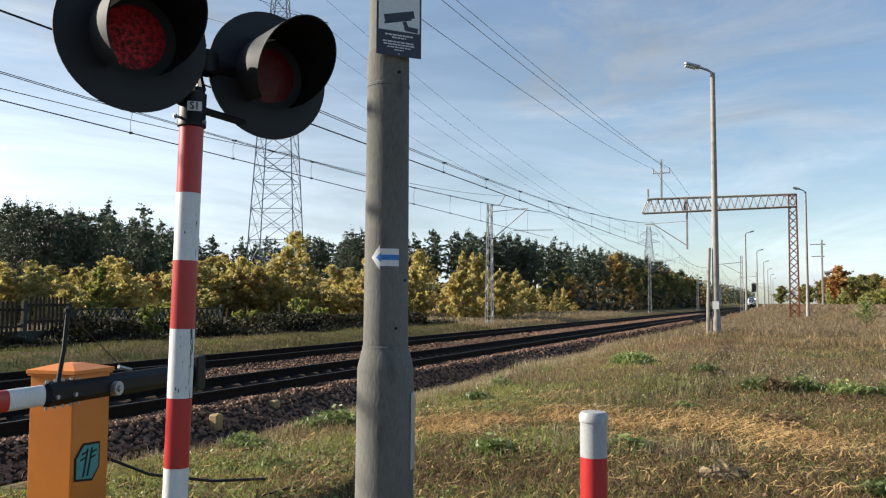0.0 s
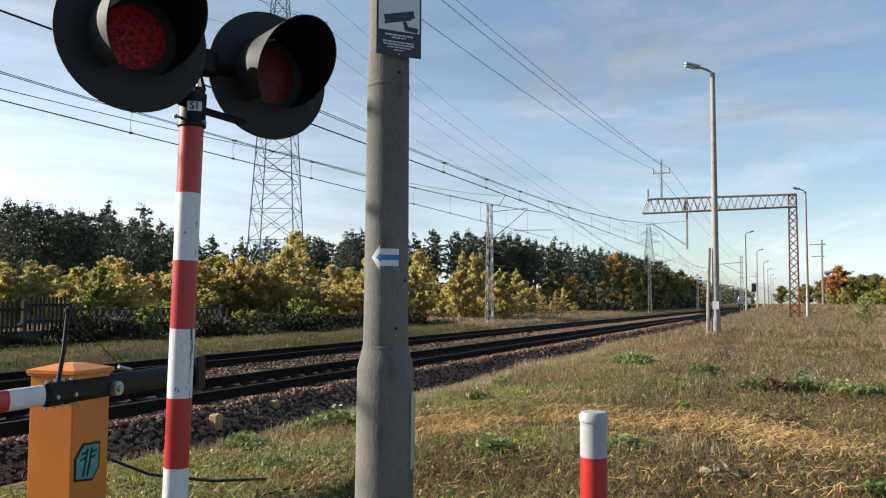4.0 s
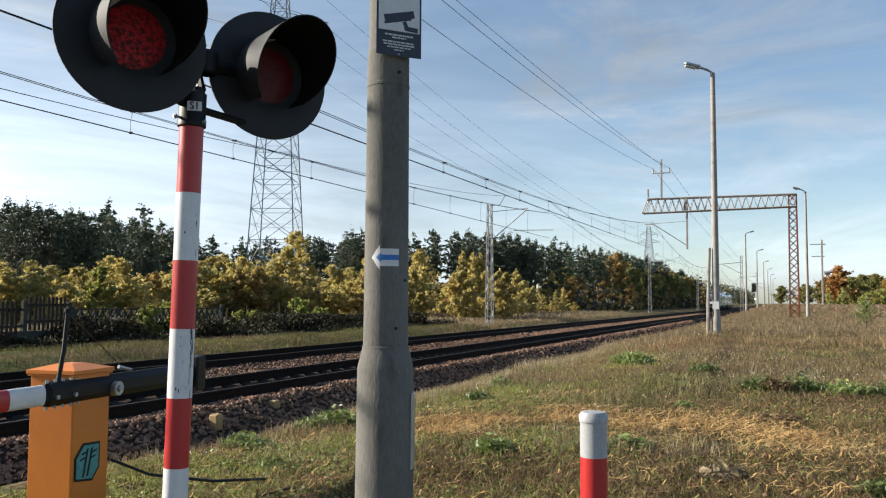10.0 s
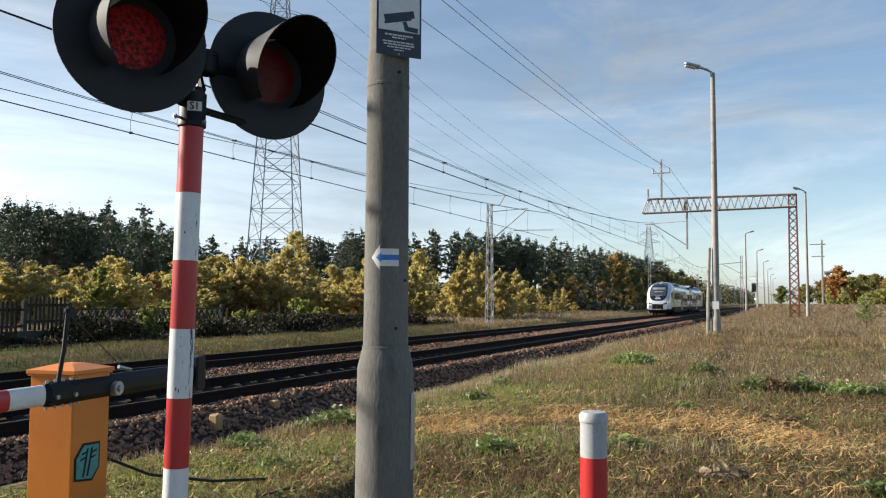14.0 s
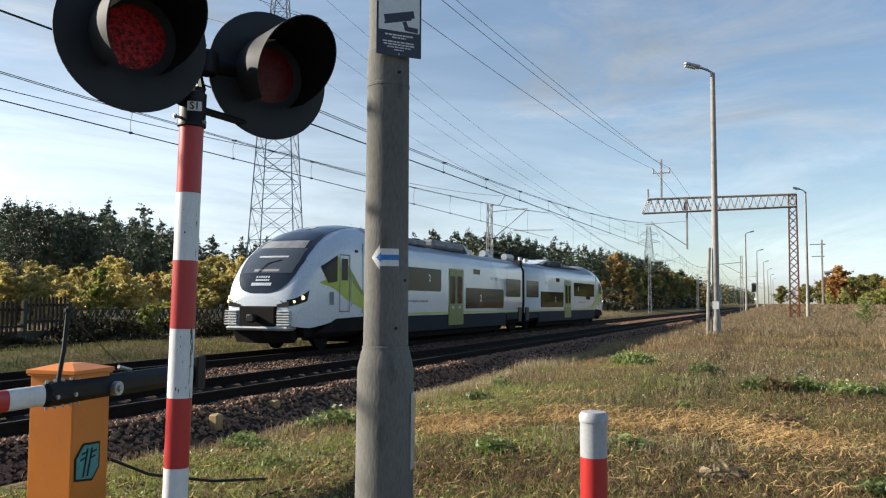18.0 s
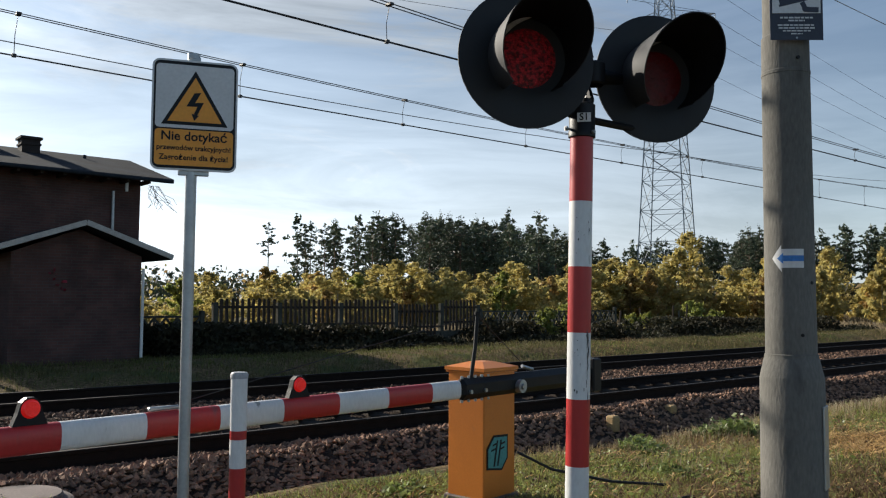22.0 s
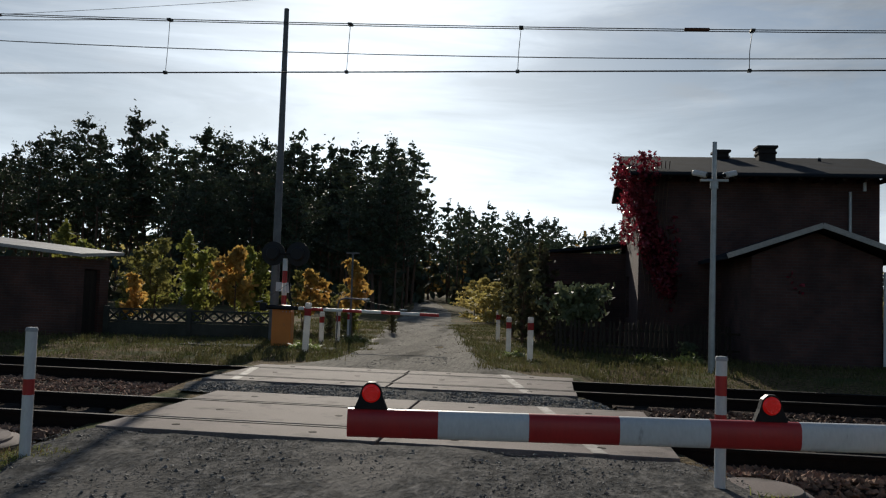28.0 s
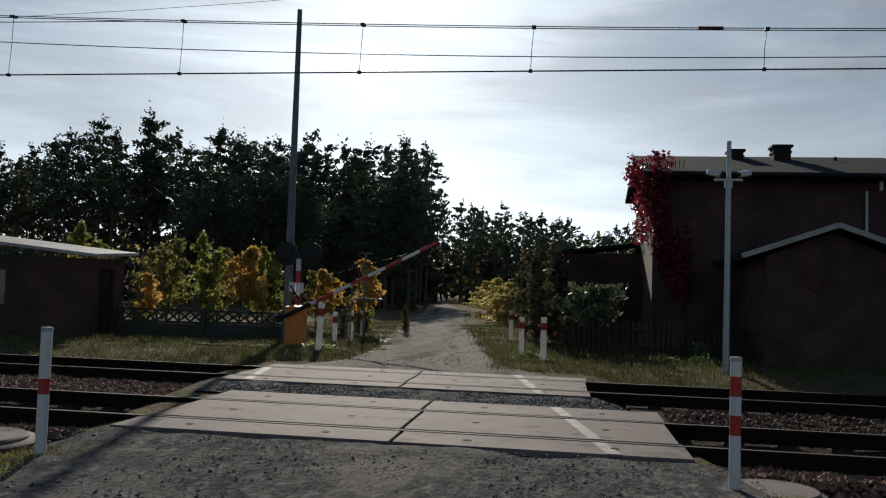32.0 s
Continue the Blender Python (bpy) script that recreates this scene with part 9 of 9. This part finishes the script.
        for q in ([(18.12, 1.16), (18.16, 1.16), (18.16, 2.88), (18.12, 2.88)], [(18.70, 1.16), (18.74, 1.16), (18.74, 2.88), (18.70, 2.88)], [(18.12, 2.85), (18.74, 2.85), (18.74, 2.89), (18.12, 2.89)], [(18.12, 1.14), (18.74, 1.14), (18.74, 1.18), (18.12, 1.18)]):
            P("cab_door_edge", skin_patch(q, 0.008, sd, 3, 6), M_tgear)
        P("handrail", Shape().tube((18.06, sd * 1.475, 1.3), (18.06, sd * 1.475, 2.2), 0.015, n=6), M_tgrille)
        P("cab_door_glass", skin_patch([(18.26, 2.10), (18.62, 2.10), (18.62, 2.76), (18.26, 2.76)], 0.016, sd), M_tglass, "cab door window")
        P("crest", skin_patch([(19.04, 1.36), (19.28, 1.36), (19.28, 1.74), (19.04, 1.74)], 0.008, sd), M_tgear, "small shield emblem")
        P("cab_camera", Shape().box((17.70, sd * 1.40, 3.02), (0.22, 0.1, 0.1), 0.03), M_black)
        # passenger windows, doors, band
        P("big_window", side_panel(10.86, 16.8, 1.86, 2.71, 0.008, 0.1, sd), M_tglass, "long dark passenger window")
        P("window_box", side_panel(14.2, 15.5, 1.66, 1.90, 0.0075, 0.08, sd), M_tglass)
        P("low_window", side_panel(3.2, 8.2, 1.19, 2.06, 0.008, 0.1, sd), M_tglass, "long dark low-floor window")
        P("window", side_panel(0.52, 2.78, 1.72, 2.59, 0.008, 0.1, sd), M_tglass, "dark passenger window")
        P("display", side_panel(6.5, 7.25, 2.66, 2.87, 0.01, 0.01, sd), M_tglass, "dark destination display")
        P("lime_line", side_panel(0.35, 17.2, 1.015, 1.075, 0.004, 0.01, sd), M_tlime, "thin lime green line")
        for x0, x1 in ((8.52, 9.26), (9.27, 10.02)):
            dr = P("door", side_panel(x0, x1, 0.58, 2.74, 0.012, 0.04, sd), M_tdoorg, "green sliding door leaf")
            part("glass", side_panel(x0 + 0.13, x1 - 0.1, 1.40, 2.50, 0.02, 0.08, sd), M_tglass, dr, "tall door window")
            part("notice", side_panel(x0 + 0.26, x0 + 0.46, 1.20, 1.30, 0.016, 0.005, sd), M_tw, dr)
        P("door_frame", side_panel(8.46, 10.08, 0.55, 2.80, 0.004, 0.05, sd), M_tolive, "dark green door surround")
        P("class_number", text_mesh("2", 0.42, [M_tw]), None, "white class number").matrix_basis = (Matrix.Translation((6.35, sd * 1.453, 1.62)) @ Matrix.Rotation(radians(90), 4, "X") @ (Matrix.Rotation(math.pi, 4, "Y") if sd > 0 else Matrix()))
        P("class_number", text_mesh("2", 0.36, [M_tw]), None, "white class number").matrix_basis = (Matrix.Translation((12.0, sd * 1.453, 2.34)) @ Matrix.Rotation(radians(90), 4, "X") @ (Matrix.Rotation(math.pi, 4, "Y") if sd > 0 else Matrix()))
        tb = Shape()
        for k in range(9):
            tb.box((12.2 + 0.24 * k, sd * 1.442, 1.48), (0.15 + 0.05 * (k % 3), 0.004, 0.07))
        P("number_bars", tb, M_tgear, "small grey bars of the vehicle number")
        lg = Shape().prism([(-0.28, 0.06), (0.0, -0.07), (0.25, 0.1), (0.02, 0.03)], 0.004, Matrix.Translation((4.9, sd * 1.442, 2.52)))
        P("green_leaf_emblem", lg, M_tlime, "small green leaf emblem")
        P("emblem_bar", Shape().box((4.25, sd * 1.442, 2.56), (0.5, 0.004, 0.05)).box((4.25, sd * 1.442, 2.48), (0.4, 0.004, 0.04)), M_tgear)
        P("skirt", Shape().box((9.9, sd * 1.40, 0.68), (14.2, 0.06, 0.60), 0.02).box((1.6, sd * 1.40, 0.80), (2.2, 0.06, 0.36), 0.02), M_tskirt, "dark slate skirt panels")
        P("cab_skirt", skin_patch([(17.0, 0.55), (20.0, 0.55), (18.9, 0.95), (17.0, 1.0)], 0.006, sd), M_tunder, "dark skirt below the cab")
        P("jumper_box", Shape().box((0.62, sd * 1.41, 0.86), (0.62, 0.12, 0.72), 0.04), M_black, "black cable box beside the joint")
        P("panel_seam", side_panel(17.28, 17.30, 1.1, 3.3, 0.003, 0.002, sd), M_black)
    # coupler pocket, bumper, plough
    P("coupler_pocket", Shape().box((HALF - 0.02, 0, 1.02), (0.24, 1.22, 0.60), 0.04), M_tunder, "black coupler pocket")
    P("coupler", Shape().tube((HALF - 0.1, 0, 0.98), (HALF + 0.32, 0, 0.98), 0.09, n=10).box((HALF + 0.34, 0, 0.98), (0.16, 0.28, 0.24), 0.04), M_black, "dark automatic coupler")
    P("bumper", Shape().box((HALF - 0.12, 0, 0.70), (0.50, 2.1, 0.13), 0.06), M_tgrille, "pale bumper beam")
    P("plough", Shape().convex([(HALF - 0.15, -1.0, 0.66), (HALF - 0.15, 1.0, 0.66), (HALF + 0.05, 0.0, 0.65), (HALF - 0.35, -0.98, 0.28), (HALF - 0.35, 0.98, 0.28), (HALF - 0.12, 0.0, 0.26), (HALF - 0.75, -0.9, 0.5), (HALF - 0.75, 0.9, 0.5)], [(0, 2, 5, 3), (2, 1, 4, 5), (3, 5, 4, 7, 6), (0, 3, 6), (1, 7, 4), (0, 6, 7, 1, 2)]), M_tunder, "dark plough")
    P("underframe", Shape().box((10.5, 0, 0.66), (19.5, 2.3, 0.46), 0.03).box((6.0, 0, 0.42), (4.5, 2.2, 0.3), 0.05).box((13.0, 0, 0.42), (3.2, 2.2, 0.34), 0.05).box((10.0, 0, 0.30), (13.5, 2.3, 0.3), 0.04), M_tunder, "grimy underframe and tanks")
    # bogies
    for bx in (17.6, 1.35):
        bg = P("bogie", Shape().box((bx, -1.02, 0.5), (3.1, 0.14, 0.22), 0.05).box((bx, 1.02, 0.5), (3.1, 0.14, 0.22), 0.05).box((bx, 0, 0.5), (0.5, 2.0, 0.24), 0.05), M_tunder, "dark bogie frame")
        for wx in (-1.15, 1.15):
            for sd in (-1, 1):
                w = Shape().tube((0, sd * 0.70, 0), (0, sd * 0.83, 0), 0.42, n=28).tube((0, sd * 0.83, 0), (0, sd * 0.84, 0), 0.36, n=28).tube((0, sd * 0.84, 0), (0, sd * 0.9, 0), 0.1, n=12)
                part("wheel", w, M_tunder, bg, "worn steel wheel", Matrix.Translation((bx + wx, 0, 0.43)))
    # roof gear
    P("roof_unit", Shape().box((8.6, 0, 3.79), (3.3, 1.7, 0.34), 0.10), M_tgear, "grey rooftop cooling unit")
    P("roof_fairing", Shape().convex([(6.2, -0.7, 3.66), (6.2, 0.7, 3.66), (6.9, -0.8, 3.98), (6.9, 0.8, 3.98), (5.2, -0.6, 3.66), (5.2, 0.6, 3.66)], [(4, 5, 3, 2), (0, 4, 2), (1, 3, 5), (0, 2, 3, 1), (0, 1, 5, 4)]), M_tw, "pale sloping roof fairing")
    P("roof_unit", Shape().box((11.6, 0.0, 3.74), (1.8, 1.5, 0.24), 0.06), M_tgear, "low grey rooftop unit")
    for k in range(4):
        P("roof_fan", Shape().lathe([(0.30, 0.0), (0.30, 0.07), (0.26, 0.09), (0.0, 0.09)], 20, (7.5 + 0.72 * k, -0.3, 3.95)), M_black, "dark roof fan")
    for k in range(12):
        P("grille_bar", Shape().box((7.3 + 0.22 * k, -0.86, 3.79), (0.05, 0.03, 0.26)), M_black)
    for p, q, r in (((0.15, -0.35, 3.80), (1.3, -0.35, 3.80), 0.17), ((2.5, 0.3, 3.80), (3.0, 0.3, 3.80), 0.16), ((3.4, -0.2, 3.70), (3.4, -0.2, 3.95), 0.1), ((3.8, -0.4, 3.70), (3.8, -0.4, 3.88), 0.12)):
        P("roof_silencer", Shape().tube(p, q, r, n=14), M_tgrille, "rounded exhaust silencer")
    P("roof_rail", Shape().tube((6.0, -0.95, 3.62), (16.5, -0.95, 3.63), 0.03, n=6).box((14.10, -0.4, 3.72), (3.0, 0.5, 0.12), 0.03), M_black, "dark rooftop cable duct")
    P("antenna", Shape().tube((17.0, 0, 3.65), (16.9, 0, 3.95), 0.02, n=6).box((16.2, 0.1, 3.72), (0.5, 0.4, 0.1), 0.03), M_tw)
    return car


M_tdoorg = mat("leaf_green_door_paint", (0.115, 0.14, 0.012), 0.38, color2=(0.10, 0.122, 0.012), scale=1.5, fine=40, bump=0.03)
train = thing("railcar", (0, FAR_Y, 0), "white two-car diesel railcar with lime green doors", "train")
rear = half_train("rear car of the white railcar")
front_car = copy_thing(rear, Matrix.Rotation(math.pi, 4, "Z"))
front_car["label"] = "leading car of the white railcar"
rear.parent = train
front_car.parent = train
for k in range(7):
    part("gangway_fold", Shape().box((-0.165 + 0.055 * k, 0, 2.26), (0.05, 2.66, 2.66), 0.05), M_rubber, train, "black folded gangway bellows")
# ---- what moves ----
def motions():
    start, speed = 40.4 + 19.65 * 18.0, 19.65
    walk(train, [(t, Matrix.Translation((start - speed * t, FAR_Y, 0))) for t in (0.0, 4.0, 8.0, 12.0, 16.0, 18.0, 20.0, 24.0, 28.0, 32.0)])
    walk(boom_near, [(t, boom_pose(BOOM_PIVOT, BOOM_HEAD, a)) for t, a in
                     ((0.0, 0), (26.5, 0), (28.0, 0), (28.5, 0.5), (29.0, 2.8), (29.5, 6.1), (30.0, 10.8), (30.5, 17.0), (31.0, 25.8), (31.5, 37.0), (32.0, 49.0))])
    walk(boom_far, [(t, boom_pose(FAR_PIVOT, 7.5, a)) for t, a in
                    ((0.0, -1), (29.0, -1), (29.5, -0.6), (30.0, 3.9), (30.5, 7.7), (31.0, 13.1), (31.5, 20.0), (32.0, 27.6))])


motions()
